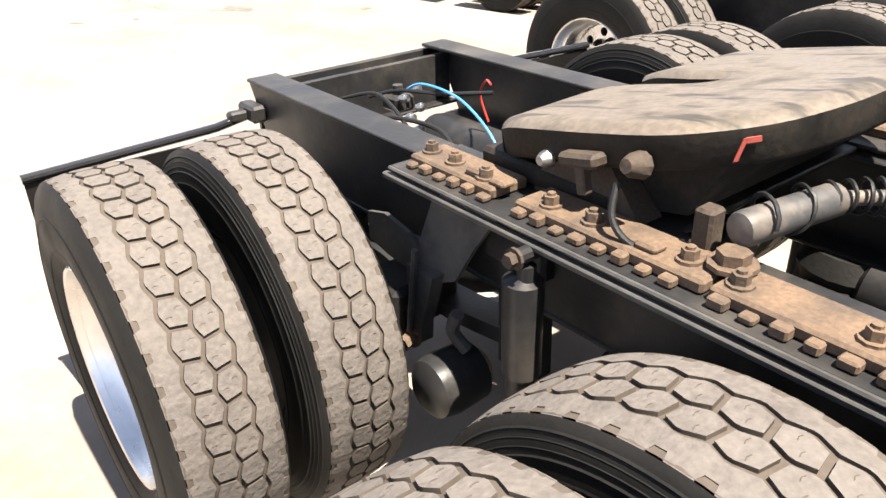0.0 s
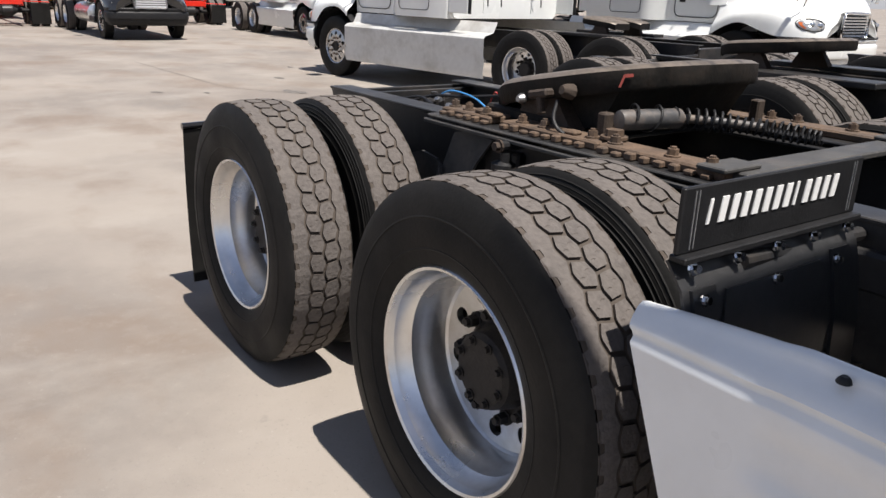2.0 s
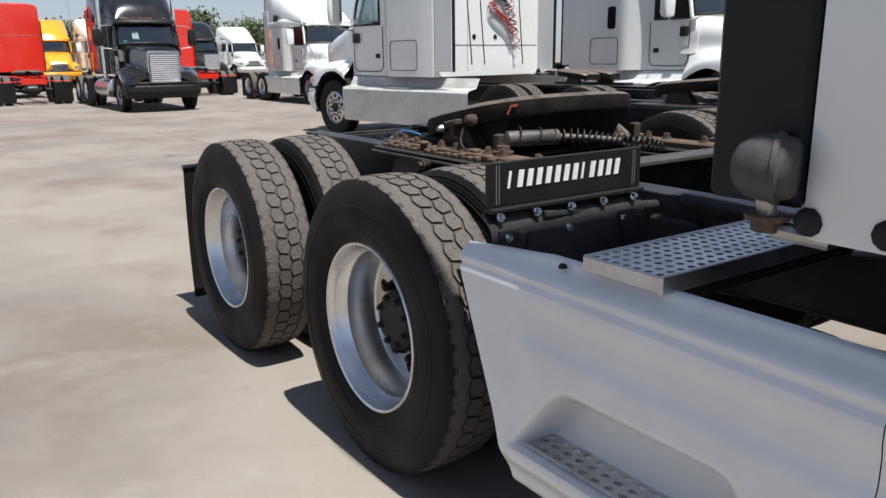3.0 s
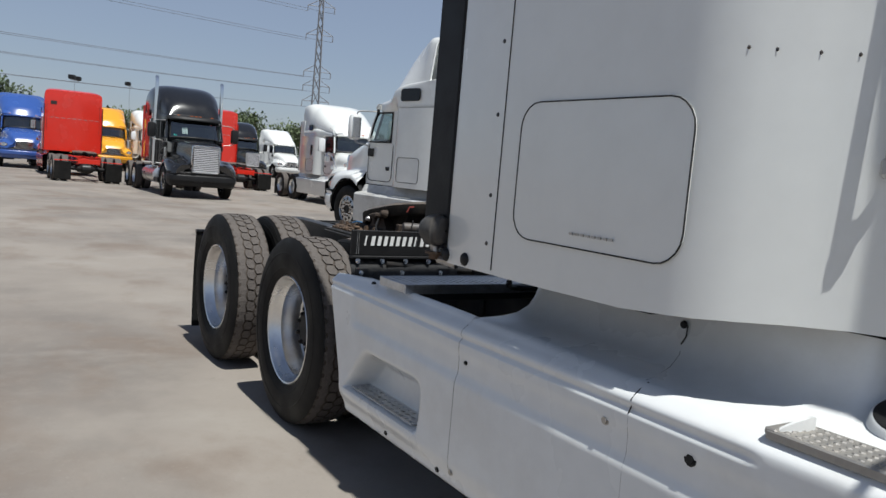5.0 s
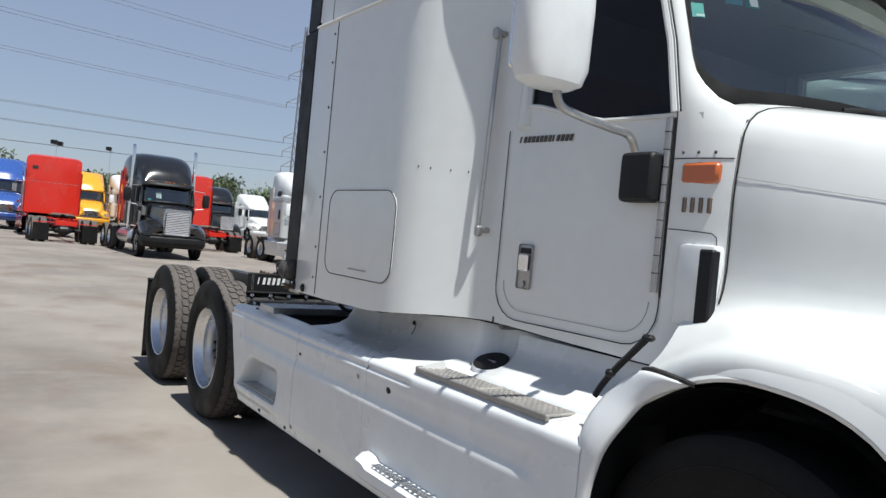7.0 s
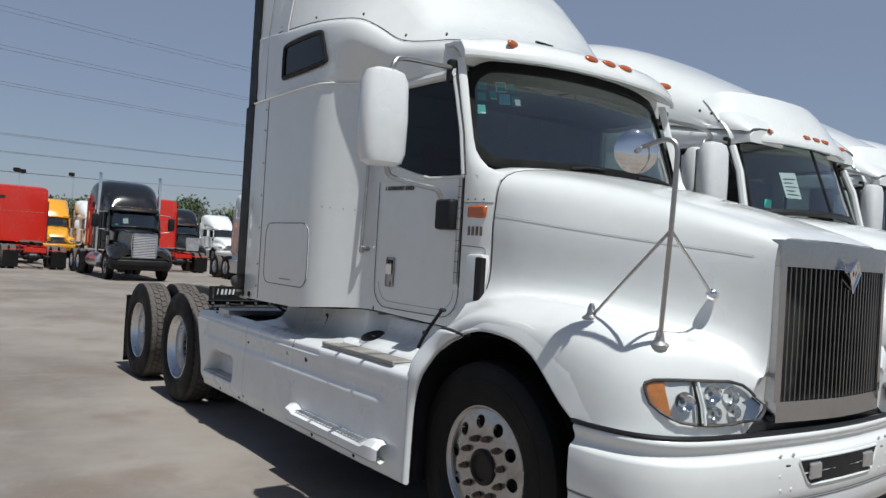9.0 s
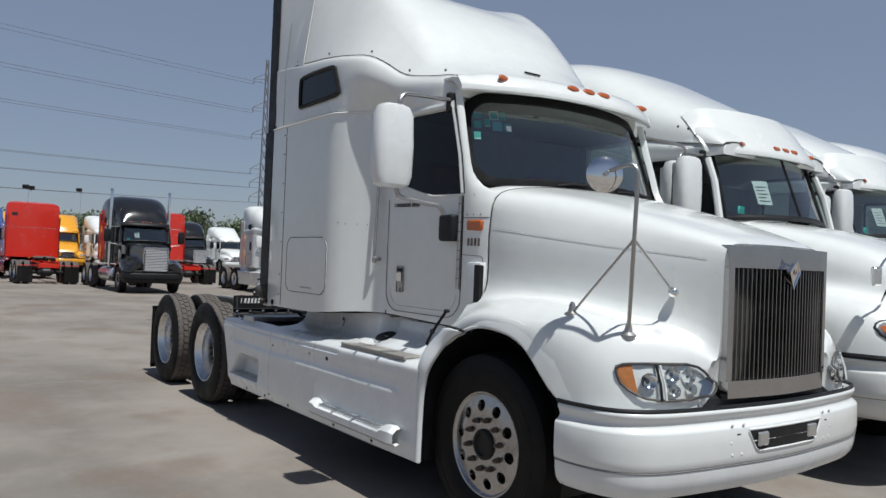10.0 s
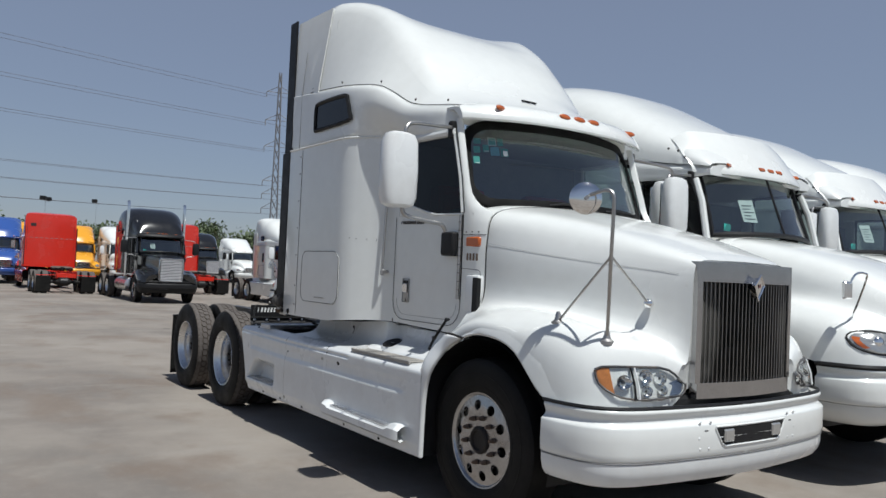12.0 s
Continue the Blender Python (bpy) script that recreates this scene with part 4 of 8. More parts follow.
# ---- bodywork ----
HOOD_ROWS = [  # x, crown z, then v and z of shoulder, crease, foot, fender top, fender side, lip
    (5.50, 2.10, 0.86, 2.015, 0.928, 1.80, 0.940, 1.42, 1.04, 1.23, 1.15, 1.13, 1.165, 1.04),
    (5.70, 2.07, 0.825, 1.985, 0.905, 1.77, 0.915, 1.42, 1.03, 1.31, 1.145, 1.235, 1.160, 1.155),
    (5.90, 2.03, 0.755, 1.958, 0.853, 1.74, 0.872, 1.41, 1.00, 1.350, 1.140, 1.268, 1.160, 1.192),
    (6.20, 1.96, 0.645, 1.903, 0.760, 1.70, 0.790, 1.39, 0.98, 1.350, 1.130, 1.245, 1.160, 1.132),
    (6.50, 1.88, 0.565, 1.833, 0.660, 1.665, 0.705, 1.33, 0.97, 1.315, 1.115, 1.18, 1.150, 0.88),
    (6.75, 1.80, 0.49, 1.768, 0.562, 1.640, 0.61, 1.28, 0.89, 1.245, 1.03, 1.08, 1.075, 0.855),
    (6.90, 1.75, 0.435, 1.727, 0.502, 1.622, 0.54, 1.22, 0.74, 1.175, 0.85, 1.01, 0.90, 0.855),
    (6.97, 1.715, 0.415, 1.700, 0.478, 1.610, 0.50, 1.16, 0.56, 1.10, 0.62, 0.99, 0.66, 0.858),
]


def hood_section(x, rows, k=1.0):
    r = lerp_table(rows, x)
    pts = [(0, r[0]), (r[1] * 0.55, r[0] - (r[0] - r[2]) * 0.18), (r[1], r[2]), (r[3], r[4]), (r[5], r[6]), (r[7], r[8]), (r[9], r[10]), (r[11], r[12])]
    half = spline([(v, z, 0) for v, z in pts], 5)
    return [(x, -p.x, p.y) for p in reversed(half)] + [(x, p.x, p.y) for p in half[1:]]


def hood_mesh(rows, n=34):
    x0, x1 = rows[0][0], rows[-1][0]
    rings = [hood_section(x0 + (x1 - x0) * (1 - (1 - k / n) ** 1.3), rows) for k in range(n + 1)]
    bm = loft(rings)
    nose = [[(x1 - 0.01 * j, y * (1 - 0.03 * j), z) for x, y, z in rings[-1]] for j in range(2)]
    # close the nose behind the grille
    mid = [(x1 - 0.06, y * 0.2, 1.25 + (z - 1.25) * 0.2) for x, y, z in rings[-1]]
    loft([rings[-1], nose[1], mid], bm=bm)
    bmesh.ops.remove_doubles(bm, verts=bm.verts, dist=0.0005)
    return bm


PLAN_SLEEPER = [(2.90, 0.0), (2.90, 1.20), (2.915, 1.238), (2.95, 1.25), (3.4, 1.252), (3.85, 1.251), (4.01, 1.248), (4.09, 1.236), (4.18, 1.19), (4.28, 1.11), (4.38, 1.03), (4.46, 0.99), (4.60, 0.982)]
PLAN_CAB = [(4.60, 0.982), (5.0, 0.98), (5.35, 0.972), (5.485, 0.955)]


def body_foot(x):
    """Height of the lower edge of sleeper and cab, which sweeps up ahead of the sleeper."""
    return lerp_table(((2.9, 1.115), (3.8, 1.118), (4.05, 1.136), (4.30, 1.158), (4.50, 1.162), (4.8, 1.154), (5.2, 1.142), (5.5, 1.138)), x)[0]


def walls(plan, z0, z1, steps=6, tuck=0.0, both=True, both_side=1, swept=False):
    rings = []
    for k in range(steps + 1):
        t = k / steps
        z = z0 + (z1 - z0) * t
        rings.append([(x, y * (1 - tuck * t), body_foot(x) + (z1 - body_foot(x)) * t if swept else z) for x, y in plan])
    if not both:
        return loft([[(x, both_side * y, z) for x, y, z in r] for r in rings])
    bm = loft(rings)
    loft([[(x, -y, z) for x, y, z in r] for r in rings], bm=bm)
    bmesh.ops.remove_doubles(bm, verts=bm.verts, dist=0.0005)
    return bm


SHOULDER = [  # x, half width, lower z, seam z, how far the fairing stands in from the shoulder
    (2.90, 1.225, 2.66, 3.20, 0.004), (3.20, 1.225, 2.66, 3.18, 0.006), (3.45, 1.225, 2.66, 3.168, 0.022), (3.82, 1.225, 2.66, 3.145, 0.040), (4.14, 1.213, 2.66, 3.108, 0.055), (4.36, 1.17, 2.65, 3.07, 0.065), (4.50, 1.11, 2.63, 3.00, 0.06), (4.63, 1.05, 2.62, 2.915, 0.05), (4.74, 1.02, 2.62, 2.88, 0.045), (4.96, 0.985, 2.62, 2.845, 0.04), (5.08, 0.955, 2.63, 2.835, 0.04), (5.16, 0.91, 2.65, 2.825, 0.04), (5.20, 0.87, 2.67, 2.815, 0.04)]
FAIRING = [  # x, crease half width, crease z, crown z
    (3.20, 1.12, 4.01, 3.97), (3.40, 1.09, 4.045, 3.985), (3.55, 1.01, 4.045, 3.955), (3.75, 0.92, 3.985, 3.89), (3.90, 0.885, 3.905, 3.835), (4.05, 0.865, 3.80, 3.765), (4.20, 0.85, 3.67, 3.685), (4.36, 0.835, 3.50, 3.565), (4.50, 0.825, 3.35, 3.44), (4.64, 0.81, 3.18, 3.295), (4.78, 0.795, 3.03, 3.15), (4.97, 0.766, 2.93, 2.99), (5.10, 0.74, 2.87, 2.905), (5.19, 0.70, 2.838, 2.852)]



def shoulder_mesh(rows, dx=0.0):
    rings = []
    n = 44
    for k in range(n + 1):
        x = rows[0][0] + (rows[-1][0] - rows[0][0]) * k / n
        w, z0, zs = lerp_table(rows, x)[:3]
        fall = lerp_table(rows, x)[3] if len(rows[0]) > 4 else 0.05
        wl = min(w, side_v(x, z0) + 0.014) if len(rows[0]) > 4 else w
        half = spline([(wl * 0.988, z0, 0), (wl, z0 + 0.025, 0), (w * 0.6 + wl * 0.4, z0 + (zs - z0) * 0.3, 0), (w, z0 + (zs - z0) * 0.6, 0), (w - 0.24 * fall, zs - 0.05, 0), (w - fall, zs - 0.012, 0), (w - fall - 0.06, zs + 0.0, 0), (w * 0.75, zs + 0.02, 0), (0.0, zs + 0.05, 0)], 4)
        rings.append([(x, -p.x, p.y) for p in half] + [(x, p.x, p.y) for p in reversed(half[:-1])])
    bm = loft(rings)
    bm.faces.new([bm.verts.new(p) for p in rings[-1]])
    return bm


def fairing_mesh(rows, base, n=40):
    rings = []
    for k in range(n + 1):
        x = rows[0][0] + (rows[-1][0] - rows[0][0]) * (1 - (1 - k / n) ** 1.25)
        w, top, sq = lerp_table(rows, x)
        z0 = lerp_table(base, x)[2] - 0.015
        ring = []
        for j in range(33):
            a = math.pi * j / 32
            c, s = math.cos(a), math.sin(a)
            ring.append((x, -w * math.copysign(abs(c) ** (2 / sq), c), z0 + max(top - z0, 0.02) * abs(s) ** (2 / sq)))
        rings.append(ring)
    bm = loft(rings)
    bm.faces.new([bm.verts.new(p) for p in rings[0]])
    return bm


def crest_mesh(rows, base, n=56):
    """A deflector whose flat side walls end in two creases that sweep down and inwards to the brow."""
    rings = []
    for k in range(n + 1):
        x = rows[0][0] + (rows[-1][0] - rows[0][0]) * k / n
        vc, zc, zt = lerp_table(rows, x)
        w, _, zs, fall = lerp_table(base, x)
        foot = w - fall
        z0 = zs - 0.02
        r = min(0.17, (zc - z0) * 0.45)
        side = Vector((vc - foot, zc - z0))
        dn = side.normalized()
        a = Vector((vc, zc)) - dn * r
        half = [(foot, z0), (foot + side.x * 0.30, z0 + side.y * 0.30), (foot + side.x * 0.6, z0 + side.y * 0.6), (a.x, a.y)]
        top = Vector((vc * 0.80, zc + (zt - zc) * 0.42))
        for t in (0.25, 0.5, 0.75):
            p = a.lerp(Vector((vc, zc)), t).lerp(Vector((vc, zc)).lerp(top, t), t)
            half.append((p.x, p.y))
        half += [(top.x, top.y), (vc * 0.64, zc + (zt - zc) * 0.72), (vc * 0.46, zc + (zt - zc) * 0.90), (vc * 0.25, zc + (zt - zc) * 0.98), (0.0, zt)]
        rings.append([(x, -v, z) for v, z in half] + [(x, v, z) for v, z in reversed(half[:-1])])
    # a hollow shell, open behind
    bm = loft(rings)
    bm.faces.new([bm.verts.new(p) for p in rings[-1]])
    loft([rings[0], [(x, y * 0.975, z - 0.02) for x, y, z in rings[0]], [(x + 0.3, y * 0.955, z - 0.04) for x, y, z in rings[0]]], bm=bm)
    return bm


def windscreen_at(u, t):
    """A point of the windscreen: u from -1 to 1 across, t from 0 to 1 up."""
    v = u * (0.93 - 0.065 * t)
    return Vector((5.63 - 0.235 * t - (0.27 - 0.04 * t) * abs(u) ** 2.3, v, 2.055 + 0.02 * (1 - u * u) + 0.635 * t))


def screen_ring(inset, out=0.0, r=0.17, n=7, w=0.91, h=0.635):
    """The rounded outline of the glass, inset by some metres."""
    pts = []
    r = max(r - inset * 0.6, 0.03)
    a, b = w - inset, h / 2 - inset
    r = min(r, b)
    corners = ((a - r, b - r, 0), (-a + r, b - r, 90), (-a + r, -b + r, 180), (a - r, -b + r, 270))
    flat = []
    for cx, cz, a0 in corners:
        for k in range(n + 1):
            q = radians(a0 + 90 * k / n)
            flat.append((cx + r * math.cos(q), cz + r * math.sin(q)))
    full = []
    for k, p in enumerate(flat):
        q = flat[(k + 1) % len(flat)]
        m = 1 if k % (n + 1) < n else (8 if (k // (n + 1)) % 2 == 0 else 3)
        full += [(p[0] + (q[0] - p[0]) * i / m, p[1] + (q[1] - p[1]) * i / m) for i in range(m)]
    for p in full:
        pts.append(windscreen_at(p[0] / w, p[1] / h + 0.5) + Vector((out, 0, out * 0.35)))
    return pts


def windscreen_grid(s=1.0, grow=0.0, n=14, m=6):
    rows = []
    for j in range(m + 1):
        t = j / m
        row = []
        for i in range(n + 1):
            u = -1 + 2 * i / n
            v = u * (0.872 - 0.045 * t + grow)
            x = 5.63 - 0.235 * t - (0.24 - 0.03 * t) * u * u - 0.02 * math.sin(math.pi * t)
            row.append(Vector((x + 0.02 * math.sin(math.pi * t), v, 2.055 + 0.03 * (1 - u * u) + (0.615 + 2 * grow) * t - grow)))
        rows.append(row)
    return rows


def outline(points, r, mat, name, parent, label="", closed=False):
    return part(name, tube(points, r, 5, closed=closed), mat, parent, label)


def rounded(x0, x1, z0, z1, r, n=5):
    """A rounded rectangle in x and z."""
    out = []
    for cx, cz, a0 in ((x1 - r, z1 - r, 0), (x0 + r, z1 - r, 90), (x0 + r, z0 + r, 180), (x1 - r, z0 + r, 270)):
        for k in range(n + 1):
            a = radians(a0 + 90 * k / n)
            out.append((cx + r * math.cos(a), cz + r * math.sin(a)))
    return out


def side_v(x, z):
    """Half width of the cab or sleeper wall at x."""
    plan = PLAN_SLEEPER + PLAN_CAB[1:]
    for (xa, ya), (xb, yb) in zip(plan, plan[1:]):
        if xa <= x <= xb and xb > xa:
            return ya + (yb - ya) * (x - xa) / (xb - xa)
    return plan[-1][1]


part("sleeper_wall", walls(PLAN_SLEEPER, 1.115, 2.66, 8, swept=True), WHITE, truck, "glossy white sleeper wall")
part("sleeper_ledge", tube([(x, -(y + 0.004), 2.655 - 0.01 * (x > 3.9) * (x - 3.9)) for x, y in PLAN_SLEEPER[3:]], 0.008, 6), WHITE, truck)
for s in (-1, 1):
    bm = walls(PLAN_CAB, 1.115, 1.995, 5, both=False, both_side=s, swept=True)
    loft([[(4.50, s * 0.986, 1.99), (4.50, s * 0.986, 2.10)], [(4.66, s * 0.983, 1.99), (4.66, s * 0.983, 2.085)], [(4.78, s * 0.982, 1.99), (4.78, s * 0.982, 2.06)], [(4.92, s * 0.981, 1.99), (4.92, s * 0.981, 2.025)], [(5.05, s * 0.98, 1.99), (5.05, s * 0.98, 1.998)]], bm=bm)
    part("cab_wall", bm, WHITE, truck, "glossy white cab wall")
part("cab_floor", box(2.92, 5.48, -0.95, 0.95, 1.165, 1.185, 0.004), BLACK_PAINT, truck)
for s in (-1, 1):
    lo, hi = sorted((s * 0.94, s * 1.235))
    part("sleeper_floor", box(2.92, 3.95, lo, hi, 1.120, 1.135, 0.004), BLACK_PAINT, truck)
part("roof_shoulder", shoulder_mesh(SHOULDER), WHITE, truck, "rounded white upper sleeper and cab roof")
part("roof_fairing", crest_mesh(FAIRING, SHOULDER), WHITE, truck, "tall swept white roof fairing", sharp=28)
part("cap_seam", tube([(3.085, -v, z) for v, z in ((1.226, 2.67), (1.222, 3.2), (1.192, 3.55), (1.152, 3.86))], 0.003, 5), GREY_SEAM, truck)
for s in (-1, 1):
    pts = []
    for k in range(40):
        x = 3.26 + (5.16 - 3.26) * k / 39
        w, z0, zs, fall = lerp_table(SHOULDER, x)
        pts.append((x, s * (w - fall + 0.003), zs - 0.006))
    outline(pts, 0.0032, SEAM, "roof_seam", truck)
    for x in (3.30, 3.82, 4.36, 4.70, 5.06):
        w, z0, zs, fall = lerp_table(SHOULDER, x)
        part("roof_screw", dome((x, s * (w - fall - 0.004), zs + 0.028), (0, s, 0.1), 0.011, 0.009), GREY_PAINT, truck)
part("fairing_slot", box(-0.006, 0.006, -0.12, 0.04, -0.007, 0.007, 0.002), BLACK_PLASTIC, truck, "narrow dark slot", pose(4.965, 0, 3.008, 0, 35, 0))

# black side extenders behind the sleeper, in two heights
for s in (-1, 1):
    lo, hi = sorted((s * 1.20, s * 1.235))
    bm = box(2.715, 2.902, lo, hi, 1.16, 2.66, 0.012)
    lo, hi = sorted((s * 1.212, s * 1.228))
    box(2.745, 2.902, lo, hi, 2.66, 3.93, 0.005, bm)
    part("side_extender", bm, BLACK_PLASTIC, truck, "black rubber-edged side extender")
part("sleeper_back", box(2.885, 2.905, -1.2, 1.2, 1.12, 3.08, 0.004), WHITE, truck)
for s in (-1, 1):
    part("fairing_cheek", thicken(loft([[(2.895, s * 1.222, 2.70), (2.895, s * 1.218, 3.20), (2.895, s * 1.212, 3.70), (2.90, s * 1.205, 3.90)], [(3.42, s * 1.226, 2.70), (3.42, s * 1.216, 3.20), (3.42, s * 1.145, 3.70), (3.42, s * 1.108, 3.95)]]), 0.008), WHITE, truck, "flat white cheek plate behind the fairing")


def hood_v(z):
    """Half width of the cowl where it meets the back edge of the hood."""
    sec = sorted((q[2], q[1] * 1.012) for q in hood_section(5.603, HOOD_ROWS) if q[1] > 0.3)
    return lerp_table(sec, z)[0]


def cowl_v(x, z):
    t = min(1, max(0, (x - 5.397) / 0.206))
    return 0.972 + (hood_v(z) - 0.972) * t ** 1.9


def door_and_trim(s):
    """Everything on one flank of the sleeper and cab; s -1 is the passenger side."""
    def on(x, z, out=0.004):
        return (x, s * (side_v(x, z) + out), z)

    # vertical seam with rivets at the back of the sleeper, and the luggage door
    outline([on(3.228, z, 0.001) for z in (1.13, 1.8, 2.4, 2.64)], 0.0022, SEAM, "panel_seam", truck)
    for z in (1.22, 1.39, 1.67, 1.92, 2.17, 2.42, 2.58):
        part("rivet", dome(on(3.187, z, 0.0), (0, s, 0), 0.008, 0.005), GREY_PAINT, truck)
    for x, z in ((4.14, 1.82), (4.195, 1.815), (4.27, 1.81), (4.335, 1.808)):
        part("rivet", dome(on(x, z, 0.0), (0, s, 0), 0.0055, 0.0025), GREY_PAINT, truck)
    ring = [on(x, z, 0.006) for x, z in rounded(3.335, 4.04, 1.262, 1.705, 0.085)]
    luggage = new("luggage_door")
    luggage.parent = truck
    luggage.empty_display_size = 0.1
    tagged(luggage, label="white luggage hatch with a dark rubber seal")
    face = bmesh.new()
    vs = [face.verts.new(p) for p in ring]
    face.faces.new(vs)
    thicken(face, 0.006)
    part("hatch_panel", face, WHITE, luggage)
    outline(ring, 0.0026, SEAM, "hatch_seal", luggage, "dark rubber seal", True)
    for k in range(8):
        part("letter_bar", box(3.62 + k * 0.024, 3.636 + k * 0.024, min(s * 1.257, s * 1.261), max(s * 1.257, s * 1.261), 1.301, 1.308), STEEL, luggage)
    outline([on(4.515, z, 0.002) for z in (1.162, 1.185)], 0.004, SEAM, "panel_seam", truck)
    # side window of the sleeper
    w = 1.226
    ring = [Vector((x, s * (w + 0.008), z)) for x, z in ((3.43, 2.79), (4.05, 2.80), (4.08, 2.86), (4.03, 2.98), (3.97, 3.025), (3.50, 3.03), (3.43, 2.98))]
    ring = spline(ring + ring[:1], 3)[:-1]
    sw = new("sleeper_window")
    sw.parent = truck
    sw.empty_display_size = 0.1
    face = bmesh.new()
    face.faces.new([face.verts.new(p) for p in ring])
    part("pane", face, DARK_PANE, sw, "dark privacy glass")
    outline(ring, 0.018, BLACK_PLASTIC, "window_seal", sw, "", True)
    # grab handle at the joint of sleeper and cab
    bar = rod((4.43, s * 1.055, 1.57), (4.43, s * 1.03, 2.42), 0.0105, 12)
    gh = part("grab_handle", bar, STEEL, truck, "long chrome grab handle")
    for z in (1.555, 2.42):
        part("handle_foot", join(tube([(4.43, s * 0.985, z), (4.43, s * 1.062, z)], 0.014, 10), box(4.412, 4.448, min(s * 1.035, s * 1.068), max(s * 1.035, s * 1.068), z - 0.03, z + 0.02, 0.01)), STEEL, gh)
    # door with its seal, latch, hinge strip and nameplate
    door = new("cab_door")
    door.parent = truck
    door.empty_display_size = 0.1
    tagged(door, label="white cab door with a dark tinted window")
    low = rounded(4.515, 5.39, 1.190, 2.5, 0.14)
    pts = [p for p in low if p[1] < 1.9]
    edge = [on(4.515, 1.99, 0.006)] + [on(x, z, 0.006) for x, z in pts] + [on(5.385, 1.99, 0.006)]
    outline(edge, 0.0022, SEAM, "door_seal", door, "dark rubber seal")
    inner = [on(4.56, 1.97, 0.004)] + [on(x, z, 0.004) for x, z in rounded(4.56, 5.35, 1.230, 2.5, 0.12) if z < 1.9] + [on(5.345, 1.97, 0.004)]
    outline([q for q in inner if q[2] < 1.42], 0.0011, GREY_SEAM, "door_fold", door)
    latch = part("latch_plate", box(4.65, 4.735, min(s * 0.983, s * 0.991), max(s * 0.983, s * 0.991), 1.325, 1.51, 0.012, seg=2), STEEL, door, "chrome latch plate")
    part("latch_paddle", box(4.665, 4.725, min(s * 0.992, s * 1.008), max(s * 0.992, s * 1.008), 1.40, 1.47, 0.006), CHROME, latch, "chrome latch paddle")
    part("latch_recess", box(4.665, 4.725, min(s * 0.992, s * 0.996), max(s * 0.992, s * 0.996), 1.472, 1.495), BLACK_PLASTIC, latch)
    part("key_barrel", tube([(4.695, s * 0.992, 1.345), (4.695, s * 1.0, 1.345)], 0.013, 12), STEEL, latch)
    part("hinge_strip", tube([(5.374, s * 0.986, 1.385), (5.374, s * 0.984, 1.98)], 0.012, 8), STEEL, door, "dull bright hinge along the door edge")
    for k in range(9):
        part("hinge_gap", tube([(5.374, s * 0.986, 1.45 + k * 0.06), (5.374, s * 0.986, 1.4535 + k * 0.06)], 0.0126, 8), SEAM, door)
    part("hinge_seal", rod((5.390, s * 0.972, 1.37), (5.390, s * 0.97, 2.0), 0.004, 5), SEAM, door)
    for k in range(13):
        x = 4.578 + k * 0.0255
        bm = box(x, x + (0.006 if k in (0, 8) else 0.015), min(s * 0.982, s * 0.987), max(s * 0.982, s * 0.987), 1.936, 1.962)
        for v in bm.verts:
            v.co.x += (v.co.z - 1.936) * 0.25
            v.co.z -= (v.co.x - 4.58) * 0.02
        part("letter_bar", bm, GREY_PAINT, door, "small tarnished badge stroke")
    # window frame and pane
    fr = [Vector((x, s * y, z)) for x, y, z in ((4.60, 0.984, 2.00), (5.40, 0.975, 2.00), (5.345, 0.965, 2.25), (5.27, 0.955, 2.47), (5.22, 0.95, 2.60), (4.60, 0.98, 2.60))]
    part("window_frame", tube([p - Vector((0.014, 0, 0)) for p in (fr[1], fr[2], fr[3], fr[4])], 0.016, 8), WHITE, door)
    part("frame_gap", tube([p + Vector((0.012, s * 0.006, 0)) for p in (fr[1], fr[2], fr[3], fr[4])], 0.0035, 5), SEAM, door)
    part("window_frame", tube([fr[5], fr[0]], 0.03, 8), WHITE, door)
    part("window_frame", tube([fr[4], fr[5]], 0.03, 8), WHITE, door)
    part("window_sill", tube([(4.58, s * 0.985, 2.095), (4.70, s * 0.984, 2.08), (4.92, s * 0.982, 2.022), (5.06, s * 0.981, 1.995), (5.39, s * 0.973, 1.99)], 0.009, 8), WHITE, door)
    face = bmesh.new()
    face.faces.new([face.verts.new(p - Vector((0, s * 0.012, 0))) for p in fr])
    pane = part("pane", face, SIDE_GLASS if s < 0 else GLASS, door, "tinted side glass")
    pane.visible_shadow = False
